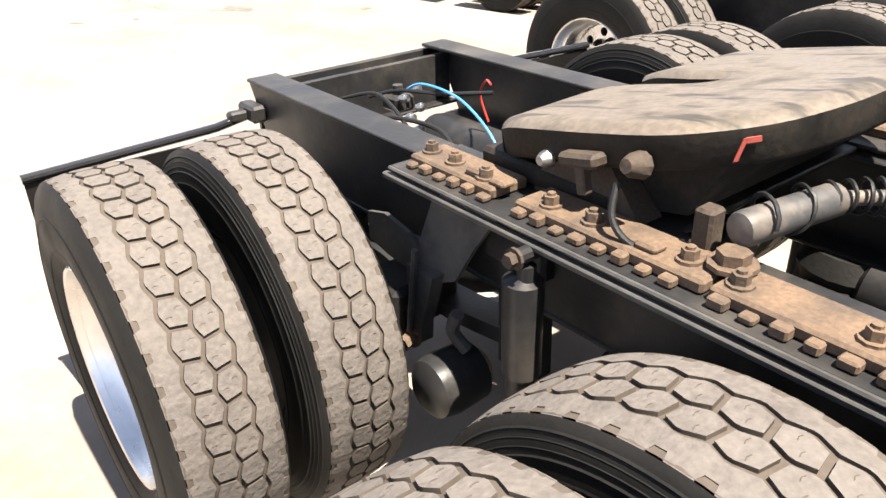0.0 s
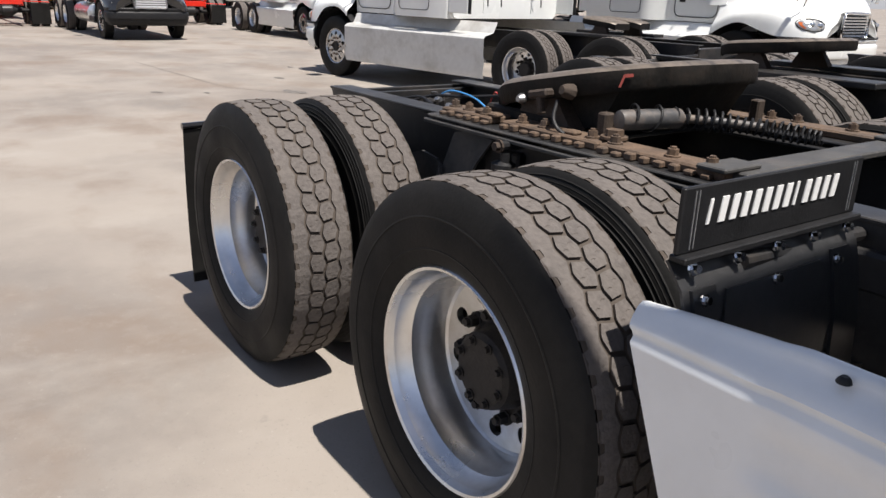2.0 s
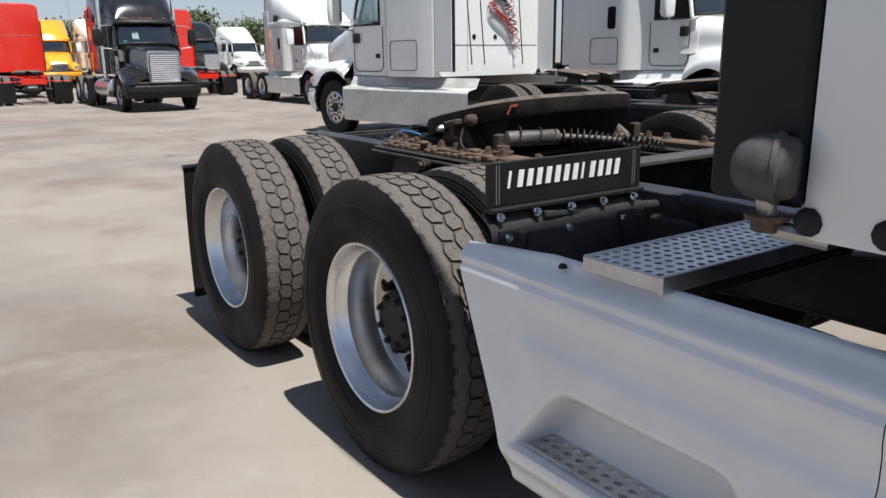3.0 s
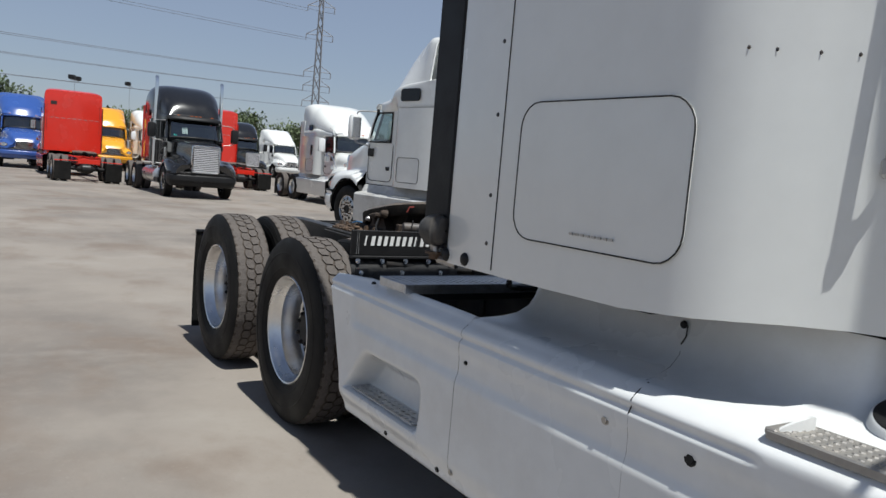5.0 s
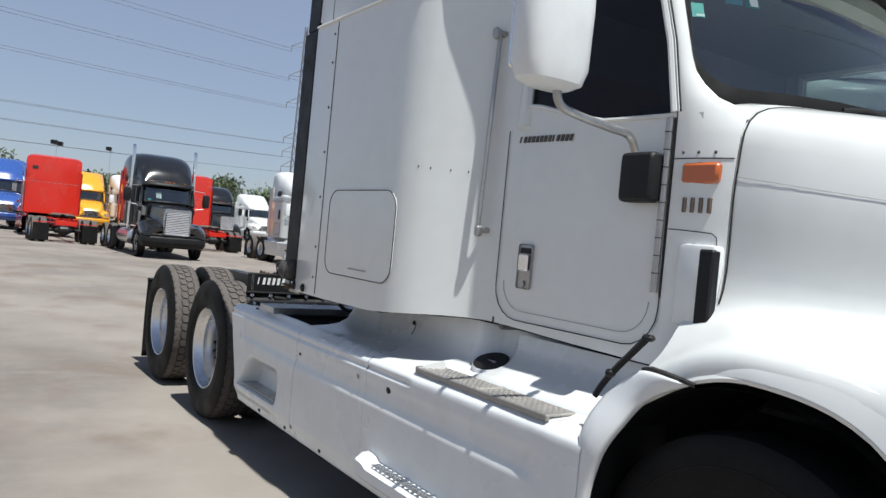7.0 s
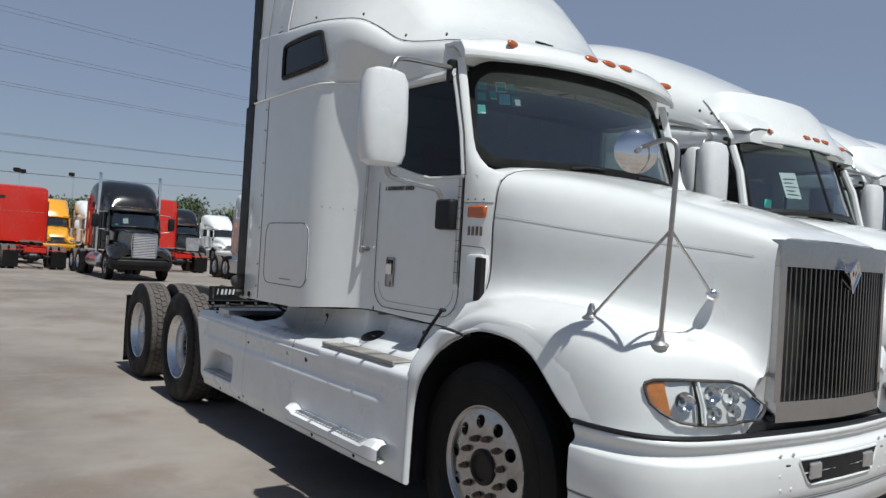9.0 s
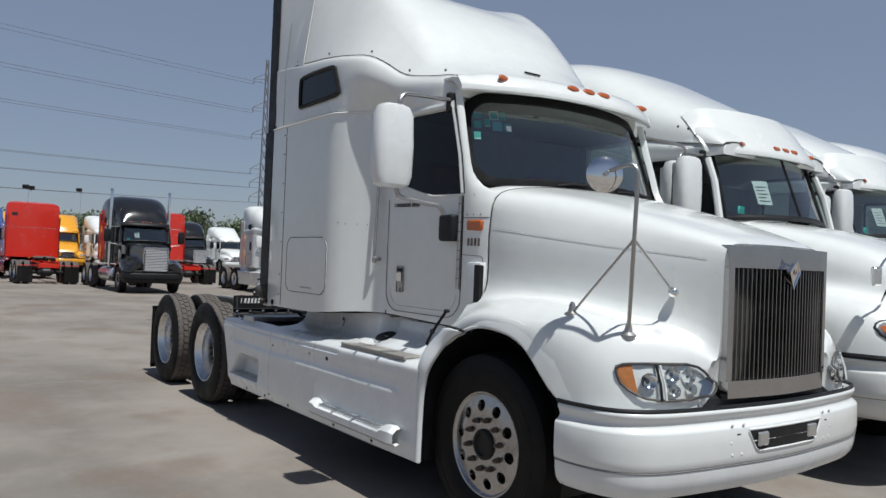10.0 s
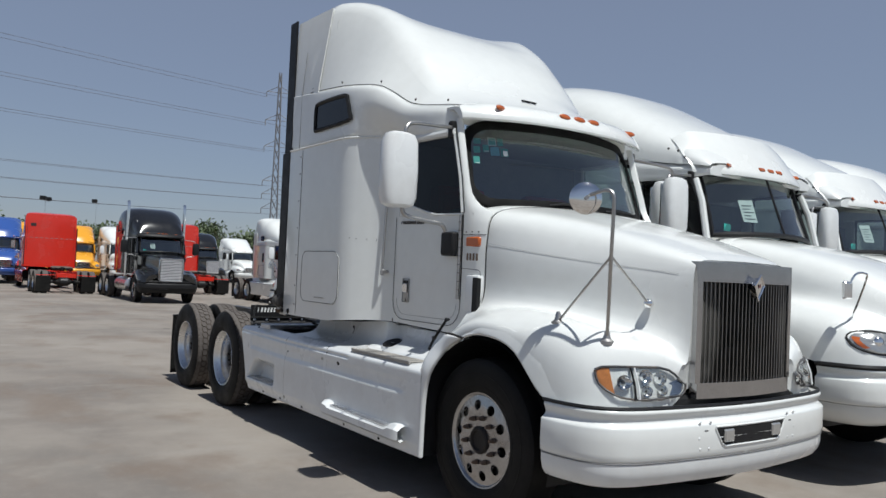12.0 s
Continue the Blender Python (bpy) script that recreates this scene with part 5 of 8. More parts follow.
    # pillar between door window and windscreen
    rows = [((5.397, 1.145), (5.47, 0.962, 1.145)), ((5.397, 1.24), (5.53, 0.962, 1.24)), ((5.397, 1.32), (5.585, 0.957, 1.32)), ((5.397, 1.38), (5.603, hood_v(1.38), 1.38)), ((5.397, 1.50), (5.603, hood_v(1.50), 1.50)), ((5.397, 1.62), (5.603, hood_v(1.62), 1.62)), ((5.397, 1.74), (5.603, hood_v(1.74), 1.74)), ((5.397, 1.84), (5.603, hood_v(1.84), 1.84)), ((5.396, 1.92), (5.603, hood_v(1.92), 1.92)), ((5.395, 1.975), (5.602, hood_v(1.965), 1.965)), ((5.393, 2.01), (5.596, 0.868, 2.0)), ((5.390, 2.04), (5.555, 0.890, 2.022)), ((5.386, 2.07), (5.505, 0.910, 2.048)), ((5.377, 2.11), (5.455, 0.925, 2.095)), ((5.368, 2.155), (5.418, 0.932, 2.145)), ((5.357, 2.20), (5.397, 0.934, 2.20)), ((5.345, 2.25), (5.382, 0.933, 2.25)), ((5.318, 2.35), (5.350, 0.929, 2.35)), ((5.285, 2.46), (5.314, 0.922, 2.46)), ((5.250, 2.58), (5.278, 0.917, 2.58)), ((5.215, 2.70), (5.240, 0.910, 2.70))]
    rings = []
    for (xr, zr), (xf, vf, zf) in rows:
        vr = 0.972 - 0.035 * max(0, zr - 2.0)
        ring = [(xr + (xf - xr) * t, s * (vr + (vf - vr) * t ** 1.9), zr + (zf - zr) * t) for t in (0, 0.2, 0.4, 0.6, 0.8, 0.93, 1)]
        rings.append(ring + [(xf - 0.006, s * (vf - 0.012), zf), (xf - 0.035, s * (vf - 0.035), zf + 0.004)])
    part("windscreen_pillar", loft(rings), WHITE, truck, "smooth white cowl side running up into the windscreen pillar", sharp=50)
    # amber lamp, badge, vent bracket on the cowl
    bm = box(5.430, 5.566, min(s * 0.925, s * 0.962), max(s * 0.925, s * 0.962), 1.758, 1.828, 0.010)
    for q in bm.verts:
        q.co.y += s * (5.56 - q.co.x) * 0.12
    lamp = part("cowl_lamp", bm, ORANGE, truck, "amber side marker lamp")
    for k in range(3):
        part("cowl_screw", dome((5.43 + 0.055 * k, s * (cowl_v(5.43 + 0.055 * k, 1.862) - 0.001), 1.862), (0, s, 0.1), 0.006, 0.004), GREY_PAINT, lamp)
    for k in range(4):
        x = 5.448 + k * 0.029
        v = cowl_v(x, 1.69) + 0.006
        part("letter_bar", box(x, x + 0.013, min(s * (v - 0.02), s * v), max(s * (v - 0.02), s * v), 1.662, 1.712, 0.002), NUT_METAL, truck, "small metal badge stroke")
    part("vent_cover", box(5.455, 5.60, min(s * 0.90, s * 0.985), max(s * 0.90, s * 0.985), 1.29, 1.56, 0.02, seg=2), WHITE_PLASTIC, truck, "white vent cover on the cowl")
    part("vent_slot", box(5.545, 5.602, min(s * 0.95, s * 0.99), max(s * 0.95, s * 0.99), 1.30, 1.545, 0.006), BLACK_PLASTIC, truck)
    for line, r in ((((5.40, 1.842), (5.45, 1.842), (5.50, 1.842), (5.55, 1.842), (5.598, 1.842)), 0.0022), (((5.40, 1.605), (5.46, 1.603), (5.52, 1.60), (5.556, 1.598), (5.572, 1.585), (5.576, 1.54), (5.576, 1.46)), 0.0018)):
        outline([(x, s * (cowl_v(x, z) + 0.0005), z) for x, z in line], r, SEAM, "cowl_seam", truck)
    latch = part("hood_latch", thicken(loft([[(x - 0.010, s * 1.185, z + 0.008), (x, s * 1.197, z), (x + 0.010, s * 1.185, z - 0.008)] for x, z in ((5.345, 1.035), (5.362, 1.062), (5.390, 1.100), (5.44, 1.155), (5.50, 1.215), (5.54, 1.255))]), 0.010), BLACK_PLASTIC, truck, "black rubber hood latch strap")
    part("latch_head", box(5.520, 5.562, min(s * 1.165, s * 1.196), max(s * 1.165, s * 1.196), 1.246, 1.266, 0.008), BLACK_PLASTIC, latch)
    part("latch_catch", box(5.392, 5.424, min(s * 1.175, s * 1.205), max(s * 1.175, s * 1.205), 1.108, 1.134, 0.008), BLACK_PLASTIC, latch)
    part("fender_joint", thicken(loft([[(x, s * (v - 0.016), z + 0.006), (x, s * (v - 0.006), z + 0.002), (x, s * (v - 0.008), z - 0.008)] for x, v, z in ((5.515, 1.176, 1.156), (5.56, 1.190, 1.166), (5.62, 1.194, 1.163), (5.68, 1.194, 1.156), (5.725, 1.190, 1.148))]), 0.004), BLACK_PAINT, truck, "dark gap between fender and arch panel")
    sec = [(x, y * 1.003, z) for x, y, z in hood_section(5.607, HOOD_ROWS) if z > 1.36 and y * s >= 0]
    outline(sec, 0.0030, SEAM, "hood_gap", truck, "dark gap behind the hood")


for s in (-1, 1):
    door_and_trim(s)


def side_mirror(parent, s, shell=WHITE_PLASTIC, look_of="white"):
    """A tall rear-view mirror on two tube arms."""
    mi = new("side_mirror")
    mi.parent = parent
    mi.empty_display_size = 0.1
    tagged(mi, label="tall %s side mirror on chrome tube arms" % look_of)
    rings = []
    for z, k in ((2.0, 0.55), (2.02, 0.86), (2.07, 1.0), (2.26, 1.03), (2.45, 0.97), (2.50, 0.80), (2.515, 0.5)):
        ring = []
        for j in range(16):
            a = math.tau * j / 16
            c, sn = math.cos(a), math.sin(a)
            ring.append((5.285 + 0.075 * k * math.copysign(abs(c) ** 0.7, c), s * (1.46 + 0.135 * k * math.copysign(abs(sn) ** 0.6, sn)), z))
        rings.append(ring)
    part("housing", loft(rings, True, True), shell, mi, "rounded plastic housing")
    part("mirror_glass", box(5.20, 5.208, min(s * 1.36, s * 1.56), max(s * 1.36, s * 1.56), 2.06, 2.46, 0.01), CHROME, mi, "mirror glass")
    part("upper_arm", tube(spline([(5.285, s * 1.42, 2.50), (5.285, s * 1.41, 2.56), (5.27, s * 1.34, 2.60), (5.23, s * 1.08, 2.62), (5.20, s * 0.96, 2.63)], 5), 0.014, 10), STEEL, mi, "chrome tube arm")
    part("lower_arm", tube(spline([(5.285, s * 1.42, 2.02), (5.286, s * 1.415, 1.975), (5.288, s * 1.37, 1.945), (5.292, s * 1.20, 1.922), (5.297, s * 1.095, 1.908), (5.30, s * 1.06, 1.86)], 6), 0.0145, 10), STEEL, mi, "chrome tube arm")
    part("arm_base", box(5.215, 5.366, min(s * 0.975, s * 1.045), max(s * 0.975, s * 1.045), 1.688, 1.862, 0.026, seg=3), BLACK_PLASTIC, mi, "black plastic arm base")
    part("upper_bracket", box(5.17, 5.22, min(s * 0.93, s * 0.99), max(s * 0.93, s * 0.99), 2.55, 2.68, 0.01), BLACK_PLASTIC, mi)
    return mi


for s in (-1, 1):
    side_mirror(truck, s)

# windscreen with its rubber, wipers and stickers; visor with marker lamps
screen = new("windscreen")
screen.parent = truck
screen.empty_display_size = 0.1
pane = part("pane", loft([screen_ring(k) for k in (0.0, 0.08, 0.16, 0.24, 0.316)], True, False), GLASS, screen, "tinted curved windscreen")
pane.visible_shadow = False
part("screen_rubber", loft([screen_ring(-0.012, -0.01), screen_ring(-0.010, 0.012), screen_ring(0.006, 0.016), screen_ring(0.048, 0.010), screen_ring(0.053, 0.002)], True), SCREEN_RUBBER, screen, "black rubber surround")
# strip of darker tint inside the glass: the visor's shade put into its colour
band = part("visor_shade", loft([[windscreen_at(-0.96 + 1.92 * k / 20, t) + Vector((-0.012, 0, 0)) for k in range(21)] for t in (0.80, 0.88, 0.96)]), VISOR_SHADE_GLASS, screen, "dark tinted strip standing in for the visor's shade on the glass")
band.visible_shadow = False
for s in (-1, 1):
    a, b = windscreen_at(s * 0.30 - 0.1, 0.03), windscreen_at(s * 0.42 + 0.30, 0.06)
    part("wiper", tube([a + Vector((0.03, 0, 0)), a.lerp(b, 0.5) + Vector((0.03, 0, 0.01)), b + Vector((0.03, 0, 0))], 0.007, 6), BLACK_PLASTIC, screen)
for k, (u0, t0, du, dt, mt) in enumerate(((-0.915, 0.74, 0.055, 0.07, STICKER), (-0.92, 0.63, 0.05, 0.08, STICKER), (-0.925, 0.50, 0.045, 0.09, STICKER), (-0.85, 0.64, 0.045, 0.09, STICKER), (-0.795, 0.60, 0.07, 0.105, STICKER_BLUE), (-0.715, 0.59, 0.06, 0.10, STICKER), (-0.81, 0.72, 0.065, 0.10, PAPER), (-0.805, 0.73, 0.055, 0.08, STICKER), (-0.735, 0.72, 0.045, 0.09, STICKER), (-0.915, 0.505, 0.03, 0.012, PAPER), (-0.845, 0.645, 0.034, 0.012, PAPER), (-0.70, 0.60, 0.035, 0.06, PAPER))):
    rows = []
    for j in range(3):
        rows.append([windscreen_at(u0 + du * i / 2, t0 + dt * j / 2) + Vector((-0.010 + 0.0009 * k, 0, 0)) for i in range(3)])
    part("sticker", loft(rows), mt, screen, "inspection sticker inside the glass")


def visor_line(u):
    return 5.555 - 0.275 * abs(u) ** 2.6, u * 0.95, 2.735 + 0.004 * abs(u) ** 3


def visor_mesh(n=28):
    rings = []
    for i in range(n + 1):
        u = -1 + 2 * i / n
        x, v, z = visor_line(u)
        k = 1 - 0.6 * max(0, abs(u) - 0.94) / 0.06
        end = min(1, max(0, (abs(u) - 0.78) / 0.22)) ** 2
        rings.append([(x + d * (k if d < -0.05 else 1), v, z + dz * (1 - 0.55 * end if dz > 0.06 else 1)) for d, dz in ((-0.43, 0.122), (-0.24, 0.116), (-0.09, 0.092), (-0.035, 0.052), (0.0, 0.005), (0.012, -0.018), (0.014, -0.040), (0.004, -0.052), (-0.02, -0.046), (-0.12, -0.005), (-0.24, 0.03), (-0.37, 0.04))])
    return loft(rings, True, True)


visor = part("sun_visor", visor_mesh(), WHITE, truck, "white outside sun visor")
for u in (-0.72, -0.16, 0.0, 0.16, 0.72):
    x, v, z = visor_line(u)
    bm = bmesh.new()
    bmesh.ops.create_uvsphere(bm, u_segments=14, v_segments=8, radius=1)
    bm.transform(pose(x - 0.036, v, z + 0.052, 0, 50, -u * 25) @ Matrix.Diagonal((0.028, 0.060, 0.018, 1)))
    part("marker_lamp", bm, ORANGE, visor, "amber marker lamp")

# cab interior seen through the glass
part("cab_liner", box(4.50, 4.53, -0.95, 0.95, 1.13, 2.62, 0.01), CABIN, truck)
part("roof_liner", box(4.50, 5.20, -0.93, 0.93, 2.60, 2.62, 0.004), CABIN, truck)
dash = loft([[(5.10, v, 1.55), (5.10, v, 1.95), (5.16, v, 2.03), (5.38, v, 2.05)] for v in (-0.93, -0.4, 0.1, 0.93)])
part("dashboard", dash, CABIN, truck)
for s in (-1, 1):
    seat = new("cab_seat")
    seat.parent = truck
    seat.empty_display_size = 0.1
    part("cushion", box(4.62, 5.05, s * 0.48 - 0.25, s * 0.48 + 0.25, 1.42, 1.58, 0.05, seg=2), SEAT, seat)
    part("backrest", box(4.56, 4.70, s * 0.48 - 0.25, s * 0.48 + 0.25, 1.55, 2.28, 0.06, seg=2), RED_FABRIC, seat, "dark red seat back")
    part("pedestal", box(4.68, 4.98, s * 0.48 - 0.16, s * 0.48 + 0.16, 1.12, 1.43, 0.01), CABIN, seat)
    part("seat_trim", box(4.70, 4.705, s * 0.48 - 0.2, s * 0.48 + 0.2, 1.8, 2.2, 0.002), RED_FABRIC, seat)
wheel_ring = tube([(4.98 + 0.06 * math.cos(a), 0.48 + 0.22 * math.sin(a), 2.0 + 0.20 * math.cos(a)) for a in (math.tau * k / 24 for k in range(24))], 0.014, 6, closed=True)
part("steering_wheel", wheel_ring, BLACK_PLASTIC, truck)

# hood with fenders, wheel wells, grille
hood = part("hood", hood_mesh(HOOD_ROWS), WHITE, truck, "sloping white hood with swelling fenders", sharp=50)
for s in (-1, 1):
    outline([(x, s * (lerp_table(HOOD_ROWS, x)[3] + 0.002), lerp_table(HOOD_ROWS, x)[4]) for x in (5.52 + k * 0.072 for k in range(20))], 0.0008, GREY_SEAM, "hood_crease", truck)
    well = [[(STEER + 0.655 * math.cos(a), s * v, AXLE_Z + 0.645 * math.sin(a)) for v in (0.42, 0.75, 1.10, 1.145)] for a in (radians(-12 + 204 * k / 22) for k in range(23))]
    part("wheel_well", loft(well), BLACK_PLASTIC, truck)
    lip = []
    for k in range(21):
        x = 5.52 + (6.52 - 5.52) * k / 20
        r = lerp_table(HOOD_ROWS, x)
        lip.append((x, s * (r[11] - 0.006), r[12]))
    part("fender_lip", tube(lip, 0.012, 6), WHITE, truck)
    flare = []
    for k in range(29):
        x = 5.735 + (6.60 - 5.735) * k / 28
        r = lerp_table(HOOD_ROWS, x)
        fade = min(1, k / 5, (28 - k) / 5)
        rise = lerp_table(((5.73, 0.045), (5.90, 0.052), (6.06, 0.075), (6.25, 0.115), (6.43, 0.20), (6.60, 0.28)), x)[0]
        z0, z1 = r[12], r[12] + rise
        sec = [(r[11] + (r[9] - r[11]) * t, z0 + (r[10] - z0) * t) for t in (0.0, 0.5, 1.0)]
        def wide(z):
            return lerp_table([(b, a) for a, b in sec], min(max(z, z0), r[10]))[0]
        flare.append([(x, s * (wide(z1) - 0.012), z1 + 0.010), (x, s * (wide(z1) + 0.004 * fade), z1 + 0.002), (x, s * (wide(z1) + 0.009 * fade), z1 - 0.010), (x, s * (wide((z0 + z1) / 2) + 0.010 * fade), (z0 + z1) / 2), (x, s * (r[11] + 0.007 * fade), z0 + 0.004), (x, s * (r[11] - 0.01), z0 - 0.002)])
    part("fender_flare", loft(flare), WHITE, truck, "shallow raised band round the wheel opening", sharp=60)

grille = new("grille")
grille.parent = truck
grille.location = (0, 0.018, 0)
grille.empty_display_size = 0.1
tagged(grille, label="upright chrome grille with thin vertical bars")


def grille_x(v):
    return 7.02 - 0.045 * abs(v / 0.48) ** 1.6


def strip(z0, z1, v0, v1, out, depth, n=8):
    return loft([[(grille_x(v) + out, v, z0), (grille_x(v) + out, v, z1), (grille_x(v) + out - depth, v, z1), (grille_x(v) + out - depth, v, z0)] for v in (v0 + (v1 - v0) * k / n for k in range(n + 1))], True, True)


part("surround_top", strip(1.585, 1.70, -0.478, 0.478, 0.012, 0.05), BRUSHED, grille, "brushed chrome surround")
part("surround_bottom", strip(0.912, 1.002, -0.462, 0.462, 0.012, 0.05), BRUSHED, grille)
for s in (-1, 1):
    a, b = sorted((s * 0.438, s * 0.478))
    part("surround_side", strip(1.0, 1.587, a, b, 0.012, 0.05, 3), BRUSHED, grille)
part("grille_back", strip(0.98, 1.62, -0.45, 0.45, -0.06, 0.01), BLACK_PLASTIC, grille)
BAR = data_of(box(-0.030, 0.004, -0.0030, 0.0030, 0, 0.585, 0.0013), BAR_METAL, name="bar")
for k in range(26):
    v = -0.428 + 0.856 * k / 25
    put("grille_bar", BAR, grille, pose(grille_x(v) - 0.004, v, 1.0))
badge = bmesh.new()
vs = [badge.verts.new(p) for p in ((7.072, 0, 1.632), (7.066, -0.046, 1.575), (7.058, 0, 1.487), (7.066, 0.046, 1.575))]
back = [badge.verts.new((7.0, v.co.y * 0.55, 1.56 + (v.co.z - 1.56) * 0.55)) for v in vs]
badge.faces.new(vs)
for k in range(4):
    badge.faces.new((vs[k], vs[(k + 1) % 4], back[(k + 1) % 4], back[k]))
bd = part("emblem", badge, CHROME, grille, "chrome diamond emblem")
inner = bmesh.new()
inner.faces.new([inner.verts.new(p) for p in ((7.0735, 0, 1.588), (7.0715, -0.009, 1.572), (7.069, 0, 1.552), (7.0715, 0.009, 1.572))])
part("emblem_face", inner, BADGE_RED, bd, "small dull red diamond")
part("emblem_rim", tube([(7.073, 0, 1.636), (7.067, -0.048, 1.575), (7.059, 0, 1.484), (7.067, 0.048, 1.575)], 0.007, 6, closed=True), CHROME, bd)


# head lamps follow the fender's curve
def front_x(v, z, rows=HOOD_ROWS):
    """The hood's skin at half width v and height z, looking back from ahead."""
    best = 6.0
    for k in range(60):
        x = 6.3 + (rows[-1][0] - 6.27) * k / 59
        r = lerp_table(rows, x)
        pts = ((r[9], r[10]), (r[11], r[12]))
        t = min(1, max(0, (z - pts[1][1]) / (pts[0][1] - pts[1][1])))
        w = pts[1][0] + (pts[0][0] - pts[1][0]) * t
        if z > r[10]:
            t = min(1, (z - r[10]) / max(r[8] - r[10], 0.01))
            w = r[9] + (r[7] - r[9]) * t
        if w >= v:
            best = x
    return best


for s in (-1, 1):
    hl = new("head_lamp")
    hl.parent = truck
    hl.empty_display_size = 0.1
    tagged(hl, label="wraparound head lamp with amber corner")
    prof = [(1.036, 1.070, 1.034), (1.027, 1.082, 1.000), (1.005, 1.090, 0.968), (0.975, 1.093, 0.946), (0.945, 1.095, 0.932), (0.88, 1.096, 0.922), (0.80, 1.097, 0.920), (0.72, 1.096, 0.924), (0.66, 1.082, 0.934), (0.625, 1.060, 0.948), (0.600, 1.034, 0.966), (0.588, 1.010, 0.984)]

    def lamp_patch(a, b, out, shrink=0.0):
        rows = []
        for v, zt, zb in prof[a:b + 1]:
            rows.append([(max(front_x(v, z), 6.55) + out, s * v, z) for z in (zb + shrink, (zb + zt) / 2, zt - shrink)])
        return loft(rows)

    part("lamp_bowl", thicken(lamp_patch(0, 11, 0.004), 0.02), BRUSHED, hl, "bright lamp bowl")
    part("turn_lens", thicken(lamp_patch(0, 3, 0.022, 0.006), 0.010), AMBER_LAMP, hl, "amber turn lens")
    part("side_lens", thicken(lamp_patch(3, 5, 0.024, 0.006), 0.004), LAMP_GLASS, hl, "clear side lens").visible_shadow = False
    part("main_lens", thicken(lamp_patch(5, 11, 0.026, 0.006), 0.004), LAMP_GLASS, hl, "clear glass lens").visible_shadow = False
    for d in (0.0, 0.016):
        part("lens_bar", tube([(front_x(0.88 - d, z) + 0.033, s * (0.88 - d), z) for z in (0.925, 1.0, 1.092)], 0.006, 6), BLACK_PLASTIC if d == 0 else WHITE_PLASTIC, hl)
    for v, z, r in ((0.922, 1.012, 0.042), (0.805, 1.045, 0.040), (0.80, 0.965, 0.032), (0.712, 1.035, 0.038), (0.70, 0.972, 0.030)):
        c = Vector((front_x(v, z) + 0.010, s * v, z))
        face = Vector((1, s * 0.55, 0.1)).normalized()
        _, q, w = frame_of(face)
        bowl = loft([[c + face * h + r * k * (math.cos(a) * q + math.sin(a) * w) for a in (math.tau * j / 18 for j in range(18))] for k, h in ((1.0, 0.016), (0.8, 0.004), (0.45, -0.006), (0.02, -0.010))], True)
        rf = part("reflector", bowl, CHROME, hl, "round chrome reflector")
        part("bulb", dome(c - face * 0.008, face, r * 0.28, 0.014, None, 10), GREY_PAINT, rf)
    edge = [(max(front_x(v, zt), 6.55) + 0.022, s * v, zt) for v, zt, zb in prof] + [(max(front_x(v, zb), 6.55) + 0.022, s * v, zb) for v, zt, zb in reversed(prof)]
    part("lamp_rim", tube(edge, 0.007, 6, closed=True), GREY_PAINT, hl)

# bumper: a wrapped white blade with a step, a grey valance, and a slot for tow lamps
BUMPER_PLAN = spline([(6.505, 1.165, 0), (6.62, 1.165, 0), (6.78, 1.13, 0), (6.89, 1.05, 0), (6.955, 0.92, 0), (6.995, 0.72, 0), (7.025, 0.45, 0), (7.045, 0.20, 0), (7.05, 0, 0)], 4)
BUMPER_PROFILE = [(-0.06, 0.868), (-0.012, 0.872), (0.0, 0.864), (0.002, 0.850), (-0.006, 0.836), (-0.013, 0.820), (-0.014, 0.808), (-0.008, 0.796), (0.006, 0.785), (0.015, 0.777), (0.018, 0.768), (0.020, 0.70), (0.019, 0.635), (0.016, 0.604), (0.010, 0.592), (0.004, 0.588)]


def bumper_rings(profile):
    plan = [(p.x, -p.y) for p in BUMPER_PLAN] + [(p.x, p.y) for p in reversed(BUMPER_PLAN[:-1])]
    rings = []
    for k, (x, y) in enumerate(plan):
        a, b = plan[max(k - 1, 0)], plan[min(k + 1, len(plan) - 1)]
        d = Vector((b[0] - a[0], b[1] - a[1], 0)).normalized()
        nrm = Vector((d.y, -d.x, 0))
        rings.append([(x + nrm.x * o, y + nrm.y * o, z) for o, z in profile])
    return rings


bumper = new("bumper")
bumper.parent = truck
bumper.empty_display_size = 0.1
tagged(bumper, label="wrapped white front bumper with a lamp slot")
part("blade", loft(bumper_rings(BUMPER_PROFILE)), WHITE, bumper, "white wrapped bumper blade", sharp=50)
part("valance", loft(bumper_rings([(0.002, 0.587), (0.009, 0.580), (0.008, 0.54), (-0.004, 0.49), (-0.03, 0.456), (-0.09, 0.437), (-0.22, 0.43)])), WHITE_PLASTIC, bumper, "grey-white lower valance")
part("valance_seam", tube([(r[-2][0], r[-2][1], 0.587) for r in bumper_rings(BUMPER_PROFILE)], 0.0035, 6), GREY_SEAM, bumper, "grey seam above the valance")
# black strip added to draw the shaded gap between hood and bumper
part("bumper_gap_strip", tube([(r[2][0] - 0.012, r[2][1] * 0.995, 0.878) for r in bumper_rings(BUMPER_PROFILE)], 0.011, 6), BLACK_PLASTIC, bumper, "black strip standing in for the dark gap above the bumper")


def bx(v):
    for (a, b) in zip(BUMPER_PLAN, BUMPER_PLAN[1:]):
        if b.y <= abs(v) <= a.y:
            return a.x + (b.x - a.x) * (a.y - abs(v)) / max(a.y - b.y, 1e-6)
    return 7.0


